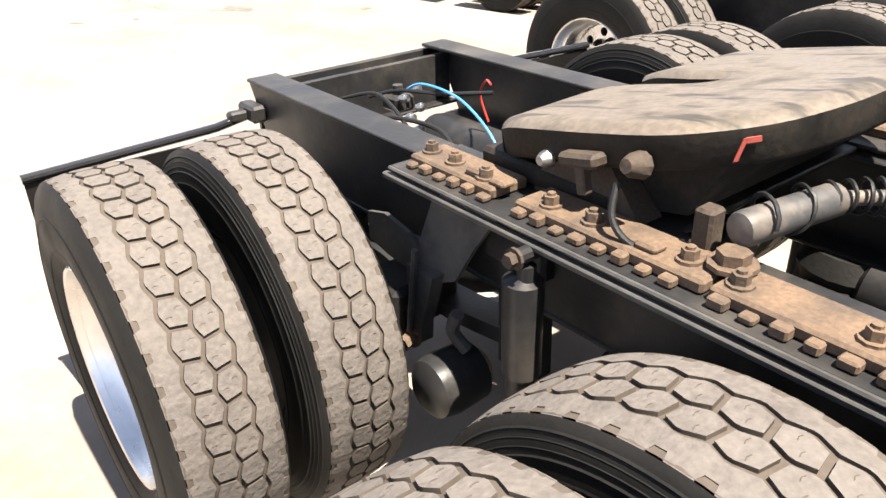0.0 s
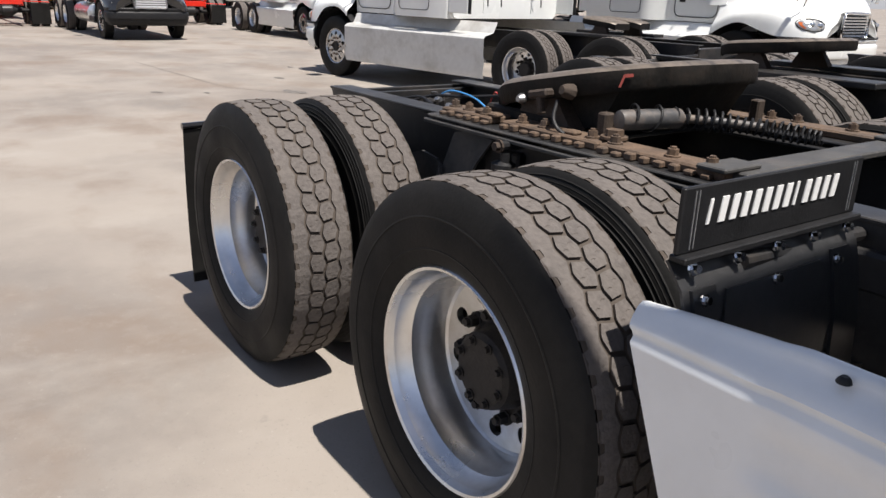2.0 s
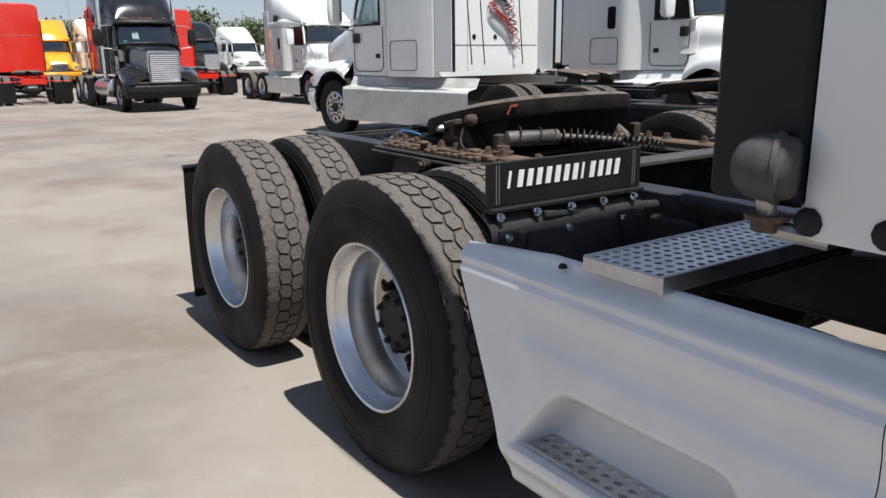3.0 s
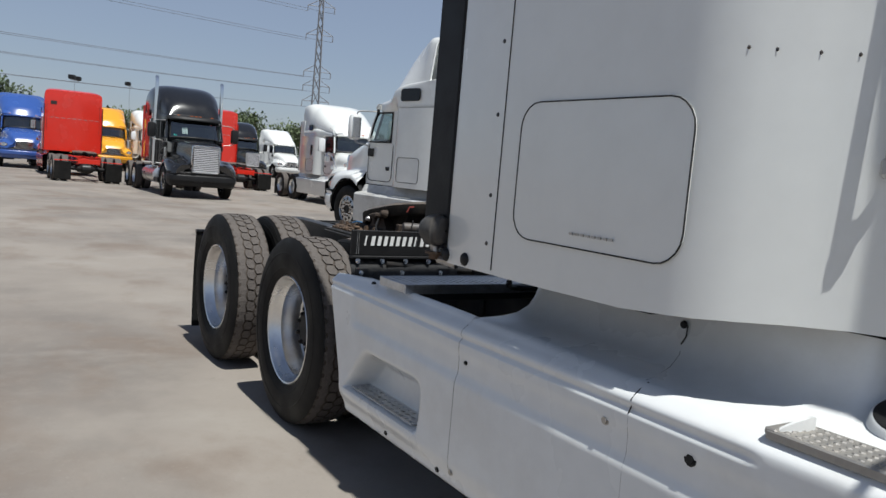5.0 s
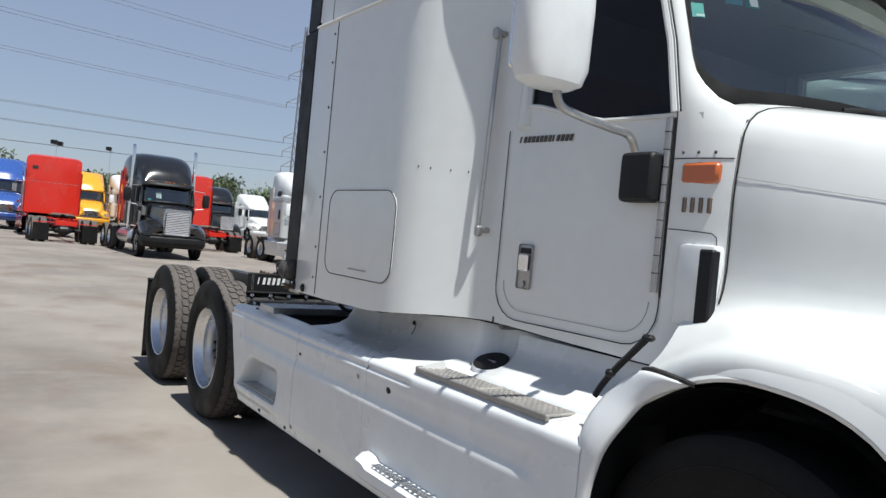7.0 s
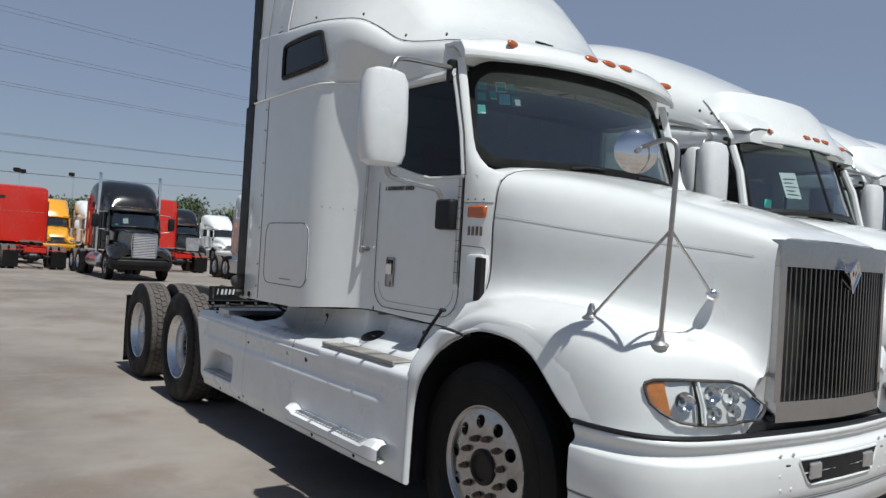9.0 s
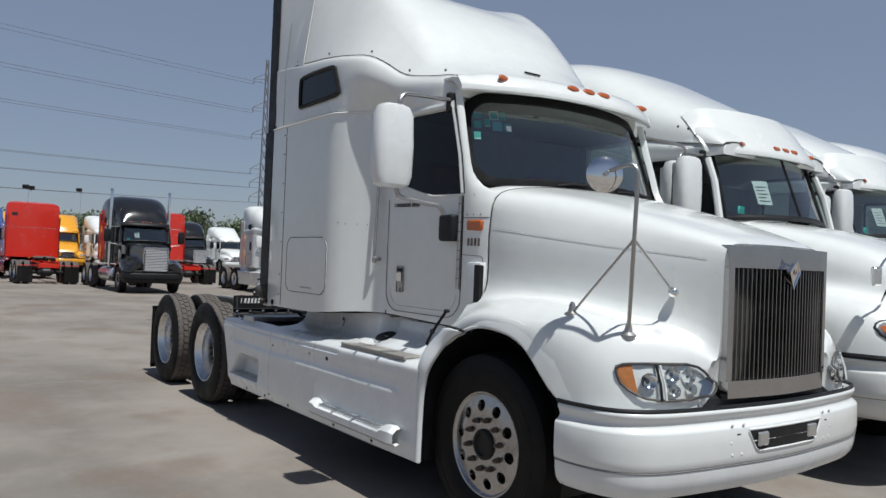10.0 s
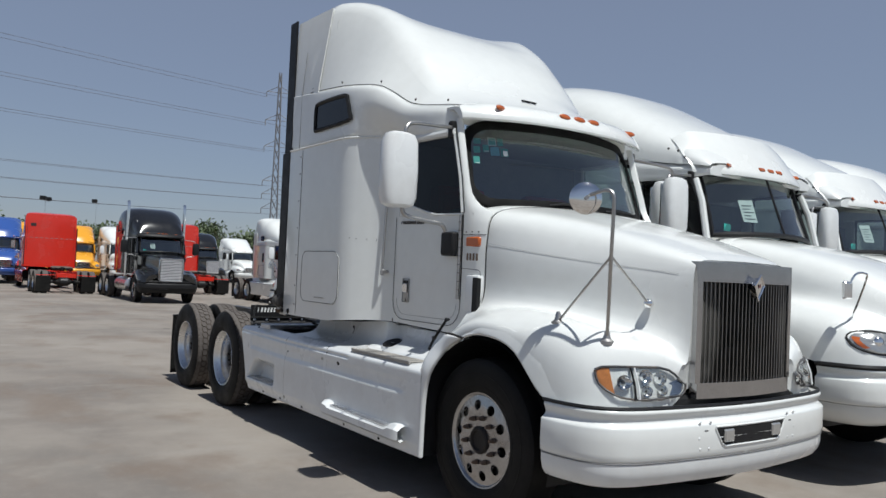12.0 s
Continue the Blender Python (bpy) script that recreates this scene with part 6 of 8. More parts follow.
def bumper_patch(ring, out, mat, name, parent, label="", depth=0.01):
    bm = bmesh.new()
    vs = [bm.verts.new((bx(v) + out, v, z)) for v, z in ring]
    ws = [bm.verts.new((bx(v) + out - depth, v, z)) for v, z in ring]
    bm.faces.new(vs)
    for k in range(len(vs)):
        bm.faces.new((vs[k], vs[(k + 1) % len(vs)], ws[(k + 1) % len(vs)], ws[k]))
    return part(name, bm, mat, parent, label)


def slot_low(v):
    return 0.65 + 0.105 * max(0, (abs(v) - 0.275) / 0.07) ** 1.2


slot = part("lamp_slot", loft([[(bx(v) + 0.020, v, slot_low(v)), (bx(v) + 0.020, v, 0.755)] for v in (-0.345 + 0.69 * k / 24 for k in range(25))]), BLACK_PLASTIC, bumper, "black lamp slot")
part("slot_rim", tube([(bx(v) + 0.019, v, slot_low(v) - 0.004) for v in (-0.345 + 0.69 * k / 24 for k in range(25))] + [(bx(v) + 0.019, v, 0.760) for v in (0.345 - 0.69 * k / 12 for k in range(13))], 0.007, 6, closed=True), WHITE, bumper)
for v in (-0.235, 0.235):
    part("fog_lamp", box(bx(v) + 0.012, bx(v) + 0.034, v - 0.045, v + 0.045, 0.668, 0.742, 0.008), LENS, slot, "small clear fog lamp")
for s in (-1, 1):
    bumper_patch([(s * 0.405, 0.68), (s * 0.435, 0.68), (s * 0.435, 0.745), (s * 0.405, 0.745)], 0.019, BLACK_PLASTIC, "tow_hole", bumper, "dark slot for the tow hook")
    for v, z in ((0.385, 0.79), (0.47, 0.79), (0.475, 0.70), (0.395, 0.64), (0.465, 0.64)):
        part("bumper_bolt", dome((bx(v) + 0.016, s * v, z), (1, 0, 0), 0.011, 0.006), WHITE_PLASTIC, bumper)
part("nose_dark", box(6.70, 6.95, -0.60, 0.60, 0.78, 0.93, 0.02), BLACK_PLASTIC, truck)

# convex mirror on a tripod at each fender
def tripod(s):
    t = new("fender_mirror")
    t.parent = truck
    t.empty_display_size = 0.1
    tagged(t, label="round convex mirror on a thin steel tripod")
    j = Vector((6.843, s * 1.028, 1.70))
    base = Vector((6.733, s * 0.918, 1.228))
    part("post", tube(spline([base, base.lerp(j, 0.5), j, (6.863, s * 1.043, 1.94), (6.863, s * 1.048, 2.03), (6.828, s * 1.058, 2.06), (6.768, s * 1.073, 2.05), (6.712, s * 1.083, 2.035)], 4), 0.0105, 8), STEEL, t, "thin steel post")
    f2 = Vector((6.418, s * 1.0, 1.309))
    part("leg", rod(j, f2, 0.007, 8), STEEL, t)
    f3 = Vector((6.757, s * 0.605, 1.442))
    part("leg", rod(j, f3 + Vector((0.005, s * 0.02, 0.01)), 0.007, 8), STEEL, t)
    for c, d in ((base, (0, s * 0.2, 1)), (f2, (0, s * 0.3, 1))):
        part("foot", tube([c + Vector((0, 0, -0.022)), c + Vector((0, 0, -0.002)), c + Vector((0, 0, 0.004)), c + Vector((0, 0, 0.012)), c + Vector((0, 0, 0.045)), c + Vector((0, 0, 0.062))], [0.042, 0.042, 0.034, 0.022, 0.016, 0.009], 18), STEEL, t)
    bm = bmesh.new()
    bmesh.ops.create_uvsphere(bm, u_segments=16, v_segments=10, radius=0.03)
    bm.transform(Matrix.Translation(f3))
    part("ball_foot", bm, CHROME, t, "chrome ball foot on the hood side")
    c = Vector((6.69, s * 1.085, 2.02))
    w = Vector((-0.80, -s * 0.58, 0.0)).normalized()
    head = tube([c - w * 0.026, c - w * 0.0245, c - w * 0.020, c - w * 0.012, c - w * 0.002, c + w * 0.004], [0.012, 0.035, 0.06, 0.08, 0.092, 0.090], 28)
    part("mirror_stud", tube([c - w * 0.024, c - w * 0.05], 0.012, 10), STEEL, t)
    part("stud_bar", rod(c - w * 0.045 + Vector((0.0, 0, 0)), (6.72, s * 1.08, 2.037), 0.007, 8), STEEL, t)
    part("mirror_head", head, MIRROR, t, "round chrome mirror bowl")
    part("mirror_glass", dome(c + w * 0.004, w, 0.088, 0.012, None, 28), MIRROR, t)
    return t


tripod(-1)

# ---- side fairings between the wheels, in three panels with steps ----
def skirt_outer(x, z):
    """Half width of the fairing's face: a pressed ledge and a groove along it under a rolled top."""
    def ease(a, b):
        t = min(1, max(0, (z - a) / (b - a)))
        return t * t * (3 - 2 * t)
    out = 1.280 - 0.012 * max(0, (x - 4.8) / 0.6)
    run = min(1, max(0, (x - 2.215) / 0.035), max(0, (5.22 - x) / 0.10))
    drop = 0.012 * min(1, max(0, (x - 2.3) / 0.8))
    ledge = -0.013 * ease(0.700 - drop, 0.752 - drop) * run + 0.006 * ease(0.79 - drop, 0.835 - drop) * run
    till = min(1, max(0, (4.345 - x) / 0.03))
    groove = (-0.012 * ease(0.858 - drop, 0.868 - drop) + 0.007 * ease(0.872 - drop, 0.886 - drop)) * till - 0.005 * ease(0.86, 0.90) * (1 - till)
    top = -0.050 * ease(0.880, 0.934)
    foot = -0.016 * (1 - ease(0.32, 0.40)) + 0.012 * (ease(0.33, 0.40) - ease(0.40, 0.50)) * min(1, max(0, min((x - 2.1) / 0.1, (3.0 - x) / 0.2)))
    return out + ledge + groove + top + foot


def pocket(x, z):
    """Depth of the rear foot hold, whose back edge leans."""
    x0 = 2.19 + 0.80 * max(0, z - 0.42)
    dx = min(1, max(0, min((x - x0) / 0.045, (2.88 - x) / 0.10)))
    dz = min(1, max(0, min((z - 0.415) / 0.014, (0.645 - z) / 0.10)))
    return 0.13 * dx * dx * (3 - 2 * dx) * dz * dz * (3 - 2 * dz)


def skirt_panel(s, x0, x1, shelf, n):
    rings = []
    for k in range(n + 1):
        x = x0 + (x1 - x0) * k / n
        top = 0.936 - 0.022 * min(1, max(0, (x - 2.9) / 1.2)) - 0.022 * min(1, max(0, (2.25 - x) / 0.3))
        ring = []
        for j in range(73):
            z = 0.312 + (0.936 - 0.312) * j / 72
            shift = 0.012 * min(1, max(0, (x - 2.3) / 0.8))
            z -= shift * min(1, max(0, (z - 0.60) / 0.08)) if z < 0.88 else shift + (0.936 - shift - top) * (z - 0.88) / 0.056
            xx = x
            if x < 2.35:
                lean = max(0, (0.922 - z) / 0.61) * 0.22
                xx = x + lean * (2.35 - x) / 0.37
            ring.append((xx, s * (skirt_outer(xx, z) - pocket(xx, z)), z))
        if shelf:
            w = skirt_outer(x, top)
            rise = min(1, max(0, (x - 3.095) / 0.06))
            rise = rise * rise * (3 - 2 * rise)
            bay = min(1, max(0, (x - 4.40) / 0.07))
            bay = 0.10 * bay * bay * (3 - 2 * bay)
            seat = min(1, max(0, min((x - 4.34) / 0.03, (5.24 - x) / 0.03)))
            high = body_foot(x) - 0.012 - 0.18 * bay - top
            for dv, dz in ((0.012, 0.008 - 0.006 * seat), (0.03, 0.013 - 0.009 * seat), (0.10, 0.018 - 0.010 * seat), (0.17, 0.03), (0.225 + bay * 0.7, 0.06), (0.255 + bay, 0.11), (0.268 + bay, 0.16), (0.272 + bay, high)):
                ring.append((x, s * (w - dv), top + dz * (0.15 + 0.85 * rise)))
        else:
            w = skirt_outer(x, top)
            ring += [(ring[-1][0], s * (w - 0.012), top + 0.006), (ring[-1][0], s * (w - 0.03), top + 0.002), (ring[-1][0], s * (w - 0.035), top - 0.04)]
        rings.append(ring)
    return rings


for s in (-1, 1):
    for x0, x1, shelf, n in ((1.945, 3.1038, False, 60), (3.1062, 5.385, True, 120)):
        rings = skirt_panel(s, x0, x1, shelf, n)
        sk = part("side_fairing", loft(rings), WHITE_PLASTIC, truck, "dusty white moulded side fairing", sharp=60)
        part("lower_flange", tube([(r[0][0], r[0][1] - s * 0.015, r[0][2]) for r in rings[::4]], 0.014, 6), WHITE_PLASTIC, sk)
    # closing cheek at the wheel arch and behind the rear edge
    front = skirt_panel(s, 5.37, 5.385, True, 1)[-1]
    part("arch_cheek", loft([[(5.384, y - s * 0.02, z) for x, y, z in front], [(5.384, s * 0.86, z) for x, y, z in front]]), BLACK_PLASTIC, truck)
    # the panel that carries the skirt forward round the wheel arch
    band = [((5.345, 0.312), (5.405, 0.312)), ((5.345, 0.50), (5.408, 0.50)), ((5.345, 0.66), (5.413, 0.65)), ((5.346, 0.77), (5.422, 0.745)), ((5.348, 0.865), (5.443, 0.828)), ((5.355, 0.935), (5.470, 0.90)), ((5.370, 0.995), (5.503, 0.966)), ((5.396, 1.055), (5.548, 1.046)), ((5.440, 1.105), (5.608, 1.094)), ((5.50, 1.145), (5.665, 1.122)), ((5.56, 1.158), (5.695, 1.136)), ((5.66, 1.152), (5.715, 1.144))]
    upper = spline([(a[0], 0, a[1]) for a, b in band], 4)
    lower = spline([(b[0], 0, b[1]) for a, b in band], 4)
    rows = []
    for u, o in zip(upper, lower):
        t = min(1, max(0, (o.z - 0.86) / 0.26))
        w = 1.2672 - 0.067 * t * t * (3 - 2 * t)
        n = (u - o).normalized()
        f = min(1, (u - o).length / 0.06)
        rows.append([(q.x, s * v, q.z) for q, v in ((u + n * 0.016 * f, w - 0.24), (u + n * 0.014 * f, w - 0.12), (u + n * 0.006 * f, w - 0.045), (u - n * 0.008 * f, w - 0.014), (u - n * 0.03 * f, w - 0.002), (u * 0.4 + o * 0.6, w), (o + n * 0.010 * f, w - 0.001), (o, w - 0.010), (o + n * 0.002, w - 0.03))])
    part("arch_panel", loft(rows), WHITE_PLASTIC, truck, "white panel round the wheel arch", sharp=60)
    outline([(3.945, s * (skirt_outer(3.945, z) + 0.0005), z) for z in (0.845, 0.865, 0.885, 0.905)] + [(3.945, s * 1.205, 0.929)], 0.0020, SEAM, "lip_seam", truck)
    # raised ramp between the step and the cab, cut out round the filler
    rings = []
    for v, z in ((1.104, 0.926), (1.094, 0.944), (1.075, 0.957), (1.045, 0.974), (1.0, 0.998), (0.96, 1.024), (0.93, 1.052), (0.92, 1.075), (0.912, 1.124)):
        h = abs(v - 0.985)
        cut = 4.525 + (math.sqrt(0.0121 - h * h) if h < 0.105 else 0.033)
        rings.append([(x, s * v, z - d) for x, d in ((cut, 0.06), (cut, 0.004), (cut + 0.006, 0.0), (cut + 0.15, 0.0), (5.0, 0.0), (5.2, 0.0), (5.32, 0.0), (5.385, 0.0))])
    part("shelf_ramp", loft(rings), WHITE_PLASTIC, truck, "sloping white shelf ahead of the filler", sharp=50)
    for x, z, r in ((3.15, 0.78, 0.007), (4.16, 0.797, 0.013), (3.86, 0.80, 0.010), (3.02, 0.33, 0.009), (2.6, 0.33, 0.009), (3.5, 0.33, 0.009), (4.3, 0.33, 0.009), (4.85, 0.33, 0.009), (3.12, 0.36, 0.010)):
        part("fairing_bolt", bolt((x, s * (skirt_outer(x, z) - 0.002), z), (0, s, 0), r, 0.008), STEEL if r == 0.010 else BLACK_PLASTIC, truck)
    part("rubber_stop", dome((2.33, s * 1.236, 0.928), (0, 0, 1), 0.012, 0.012), BLACK_PLASTIC, truck)
    part("fairing_screw", dome((3.85, s * 0.972, 1.062), (0, s, 0.1), 0.013, 0.008), BLACK_PLASTIC, truck)
    outline([(3.865, s * 0.972, 1.062), (3.868, s * 0.978, 1.03), (3.862, s * 0.99, 1.005)], 0.0022, SEAM, "fairing_gap", truck)
    line = [(3.862, s * 0.985, 1.0), (3.875, s * 1.008, 0.975), (3.89, s * 1.06, 0.948), (3.91, s * 1.13, 0.934), (3.93, s * 1.20, 0.930)]
    outline(line, 0.0012, GREY_SEAM, "fairing_gap", truck)
    outline([(3.945 + 0.03 * (0.85 - z), s * (skirt_outer(3.945, z) - 0.0006), z) for z in (0.33 + 0.0153 * k for k in range(35))], 0.0009, GREY_SEAM, "fairing_gap", truck)
    # rear foot hold with punched tread
    tread = perforated(13, 4, 0.56, 0.13, 0.30)
    thicken(tread, 0.006)
    part("foot_tread", tread, DULL_ALU, truck, "punched aluminium foot tread", pose(2.235, s * 1.262 if s < 0 else 1.132, 0.432))
    # upper step with raised studs and bright edge
    step = new("upper_step")
    step.parent = truck
    step.empty_display_size = 0.1
    step.location = (0.02, 0, 0.010)
    tagged(step, label="studded aluminium step plate with a bright edge")
    ya, yb = sorted((s * 1.250, s * 1.098))
    part("plate", box(4.33, 5.165, ya, yb, 0.912, 0.924, 0.004), STEP_ALU, step)
    part("edge_strip", box(4.32, 5.175, min(s * 1.252, s * 1.232), max(s * 1.252, s * 1.232), 0.902, 0.926, 0.004), STEP_ALU, step)
    part("end_strip", box(4.315, 4.345, ya, yb, 0.912, 0.930, 0.004), STEP_ALU, step)
    part("end_strip", box(4.745, 4.765, ya, yb, 0.912, 0.928, 0.004), STEP_ALU, step)
    bm = bmesh.new()
    for i in range(28):
        for j in range(5):
            c = Vector((4.36 + i * 0.0285, s * (1.118 + 0.027 * j), 0.924))
            tube([c, c + Vector((0, 0, 0.003))], [0.0095, 0.007], 6, bm)
    part("studs", bm, STEP_ALU, step, "rows of raised studs")
    fin = thicken(loft([[(4.352 + 0.9 * (z - 0.925), s * v, 0.915), (4.352 + 0.9 * (z - 0.925), s * v, z)] for v, z in ((1.248, 0.926), (1.235, 0.938), (1.215, 0.950), (1.19, 0.959), (1.16, 0.964), (1.135, 0.965), (1.12, 0.958), (1.112, 0.940))]), 0.010)
    part("step_fin", fin, WHITE_PLASTIC, truck, "moulded fin at the end of the step")
    # lower step moulded on the skirt
    lower = loft([[(x, s * (1.25), 0.385 + 0.01), (x, s * (1.30 + 0.03 * k), 0.375), (x, s * (1.325 + 0.03 * k), 0.395), (x, s * (1.325 + 0.03 * k), 0.44 + 0.02 * e), (x, s * (1.30 + 0.02 * k), 0.46 + 0.03 * e), (x, s * 1.25, 0.475 + 0.02 * e)] for x, k, e in ((4.04, 0.2, 0.6), (4.06, 1, 1), (4.12, 1, 0.8), (4.16, 1, 0), (5.06, 1, 0), (5.10, 1, 1), (5.19, 1, 1.2), (5.22, 0.3, 0.6))], False, False)
    part("lower_step", lower, WHITE_PLASTIC, truck, "moulded white lower step")
    tr = perforated(22, 3, 0.86, 0.055, 0.3)
    thicken(tr, 0.004)
    part("lower_tread", tr, DULL_ALU, truck, "punched aluminium tread strip", pose(4.18, (s * 1.335) if s < 0 else 1.285, 0.468))
    # filler cap deep in a dark round recess of the shelf
    c = Vector((4.525, s * 0.985, 0.992))
    n = Vector((0.10, s * 0.36, 0.93)).normalized()
    part("filler_housing", tube([c - n * 0.07, c - n * 0.004, c + n * 0.001], [0.105, 0.086, 0.080], 32, caps=False), WHITE_PLASTIC, truck, "white moulded housing round the filler")
    part("filler_recess", tube([c - n * 0.02, c + n * 0.002, c + n * 0.004, c + n * 0.001, c - n * 0.05, c - n * 0.052], [0.080, 0.0795, 0.078, 0.072, 0.066, 0.002], 32, caps=False), BLACK_PLASTIC, truck, "dark round filler recess")
    cap2 = part("filler_cap", tube([c - n * 0.05, c - n * 0.014, c - n * 0.006], [0.047, 0.047, 0.040], 20), GREY_PAINT, truck, "grey metal filler cap")
    part("cap_grip", tube([c - n * 0.002 - Vector((0.03, 0, 0)), c - n * 0.002 + Vector((0.03, 0, 0))], 0.008, 6), STEEL, cap2)

# deck plate behind the sleeper, on dark brackets
deck = new("deck_plate")
deck.parent = truck
deck.empty_display_size = 0.1
tagged(deck, label="punched aluminium deck step behind the sleeper")
pl = perforated(7, 22, 0.215, 0.76, 0.30)
thicken(pl, 0.005)
part("punched_plate", pl, DULL_ALU, deck, "", pose(2.412, -1.245, 0.975))
part("front_fold", box(2.622, 2.634, -1.247, -0.485, 0.935, 0.978, 0.003), DULL_ALU, deck)
part("rear_fold", box(2.404, 2.415, -1.247, -0.485, 0.94, 0.978, 0.003), DULL_ALU, deck)
part("end_fold", box(2.41, 2.63, -1.250, -1.240, 0.940, 0.978, 0.003), DULL_ALU, deck)
part("deck_bracket", box(2.36, 2.70, -0.48, -0.40, 0.90, 0.97, 0.01), BLACK_PAINT, deck)
for x in (2.45, 2.6):
    part("deck_arm", box(x - 0.02, x + 0.02, -1.2, -0.42, 0.90, 0.938, 0.006), BLACK_PAINT, deck)
part("air_hose", tube(spline([(2.95, -0.95, 1.04), (2.80, -0.80, 0.99), (2.9, -0.6, 1.0), (2.7, -0.5, 0.98)], 5), 0.012, 8), BLACK_PLASTIC, truck)
part("lift_tube", rod((2.08, -0.47, 0.965), (2.88, -0.50, 0.955), 0.027, 14), BLACK_PAINT, truck, "round black torsion tube")
part("battery_box", box(3.30, 3.52, -1.05, -0.5, 0.45, 0.88, 0.02), BLACK_PAINT, truck)
part("fuel_tank", tube([(x, -0.82, 0.66) for x in (3.55, 3.56, 5.25, 5.26)], [0.28, 0.30, 0.30, 0.28], 28), BLACK_PAINT, truck)
part("fuel_tank", tube([(x, 0.82, 0.66) for x in (2.75, 2.76, 5.25, 5.26)], [0.28, 0.30, 0.30, 0.28], 28), BLACK_PAINT, truck)
bm = revolve([(-0.056, 0.004), (-0.053, 0.022), (-0.044, 0.038), (-0.028, 0.050), (-0.006, 0.056), (0.012, 0.058), (0.014, 0.061), (0.022, 0.061), (0.026, 0.054), (0.042, 0.050), (0.050, 0.040), (0.052, 0.004)], 28)
bm.transform(pose(2.855, -1.265, 1.232, 0, 0, 0) @ pose(0, 0, 0, 0, 0, -68) @ Matrix.Scale(1.05, 4))
lamp = part("work_lamp", bm, DUSTY_BLACK, truck, "round black rubber work lamp")
part("lamp_stalk", tube([(2.855, -1.26, 1.18), (2.857, -1.255, 1.15), (2.87, -1.24, 1.12), (2.95, -1.21, 1.11)], 0.018, 10), STEEL, lamp)
part("lamp_stalk_nut", bolt((2.857, -1.255, 1.148), (0, 0, -1), 0.026, 0.03), RUST, lamp)
for x in (2.93, 3.06):
    part("cab_mount_bolt", dome((x, -1.25, 1.145), (0, -1, 0), 0.026, 0.014), BLACK_PLASTIC, truck)

# ---- ground ----
def ground_mesh():
    bm = bmesh.new()
    xs = [-600, -200, -90, -50, -30, -15, 0, 15, 40, 120, 400]
    ys = [-400, -120, -40, -15, -5, 5, 15, 40, 100, 250, 600]
    loft([[(x, y, 0) for y in ys] for x in xs], bm=bm)
    return bm


yard = tagged(part("ground", ground_mesh(), CONCRETE), "sun-bleached stained concrete yard", "ground", kind="structure")


def joint(a, b, w, wander, seed):
    """A dark filled joint or crack between two places on the yard."""
    rnd = random.Random(seed)
    a, b = Vector((*a, 0.0)), Vector((*b, 0.0))
    side = Vector((-(b - a).y, (b - a).x, 0)).normalized()
    n = max(8, int((b - a).length / 0.12))
    rows, off = [], 0.0
    for k in range(n + 1):
        off = off * 0.9 + rnd.uniform(-wander, wander)
        c = a.lerp(b, k / n) + side * off
        h = w * rnd.uniform(0.35, 1.0) / 2
        rows.append([c - side * h + Vector((0, 0, 0.0025)), c + Vector((0, 0, 0.0035)), c + side * h + Vector((0, 0, 0.0025))])
    return loft(rows)


for a, b, w, wander, seed in (((-12.6, 2.85), (-8.4, 3.05), 0.030, 0.006, 2), ((-8.4, 3.05), (-7.3, 3.8), 0.022, 0.006, 3)):
    part("slab_joint", joint(a, b, w, wander, seed), JOINT, yard)


def stain(at, r, seed):
    rnd = random.Random(seed)
    bm = bmesh.new()
    ph = [rnd.uniform(0, 6.3) for _ in range(4)]
    ring = []
    for k in range(40):
        a = math.tau * k / 40
        q = r * (1 + 0.22 * math.sin(2 * a + ph[0]) + 0.14 * math.sin(3 * a + ph[1]) + 0.09 * math.sin(7 * a + ph[2]) + 0.05 * math.sin(11 * a + ph[3]))
        ring.append(bm.verts.new((at[0] + q * math.cos(a), at[1] + 0.75 * q * math.sin(a), 0.003)))
    bm.faces.new(ring)
    return bm


for at, r, seed in (((-7.6, 3.77), 0.20, 1), ((-8.2, 2.0), 0.09, 2), ((-7.9, 2.6), 0.06, 3), ((-9.3, 4.3), 0.11, 4), ((-6.4, 4.9), 0.08, 5), ((2.2, -3.4), 0.05, 6), ((-2.9, -2.2), 0.06, 7)):
    part("oil_stain", stain(at, r, seed), OIL, yard, "dark oil stain on the concrete")

# ---- the other tractors in the yard ----
AERO_HOOD = [
    (5.45, 2.06, 0.78, 2.00, 0.94, 1.80, 0.98, 1.50, 1.06, 1.24, 1.17, 1.08, 1.19, 0.95),
    (5.72, 2.02, 0.75, 1.97, 0.90, 1.78, 0.93, 1.50, 1.06, 1.36, 1.17, 1.23, 1.19, 1.10),
    (5.97, 1.98, 0.71, 1.92, 0.85, 1.75, 0.89, 1.50, 1.05, 1.40, 1.165, 1.28, 1.19, 1.16),
    (6.30, 1.90, 0.65, 1.84, 0.78, 1.70, 0.84, 1.49, 1.04, 1.41, 1.16, 1.28, 1.19, 1.06),
    (6.62, 1.79, 0.59, 1.74, 0.71, 1.62, 0.79, 1.44, 1.02, 1.37, 1.14, 1.23, 1.175, 0.985),
    (6.88, 1.66, 0.53, 1.62, 0.63, 1.52, 0.72, 1.36, 0.94, 1.29, 1.06, 1.15, 1.10, 0.975),
    (7.05, 1.51, 0.48, 1.48, 0.55, 1.40, 0.62, 1.27, 0.80, 1.20, 0.92, 1.08, 0.96, 0.975),
    (7.15, 1.37, 0.42, 1.35, 0.46, 1.29, 0.52, 1.20, 0.62, 1.14, 0.70, 1.05, 0.74, 0.980),
]
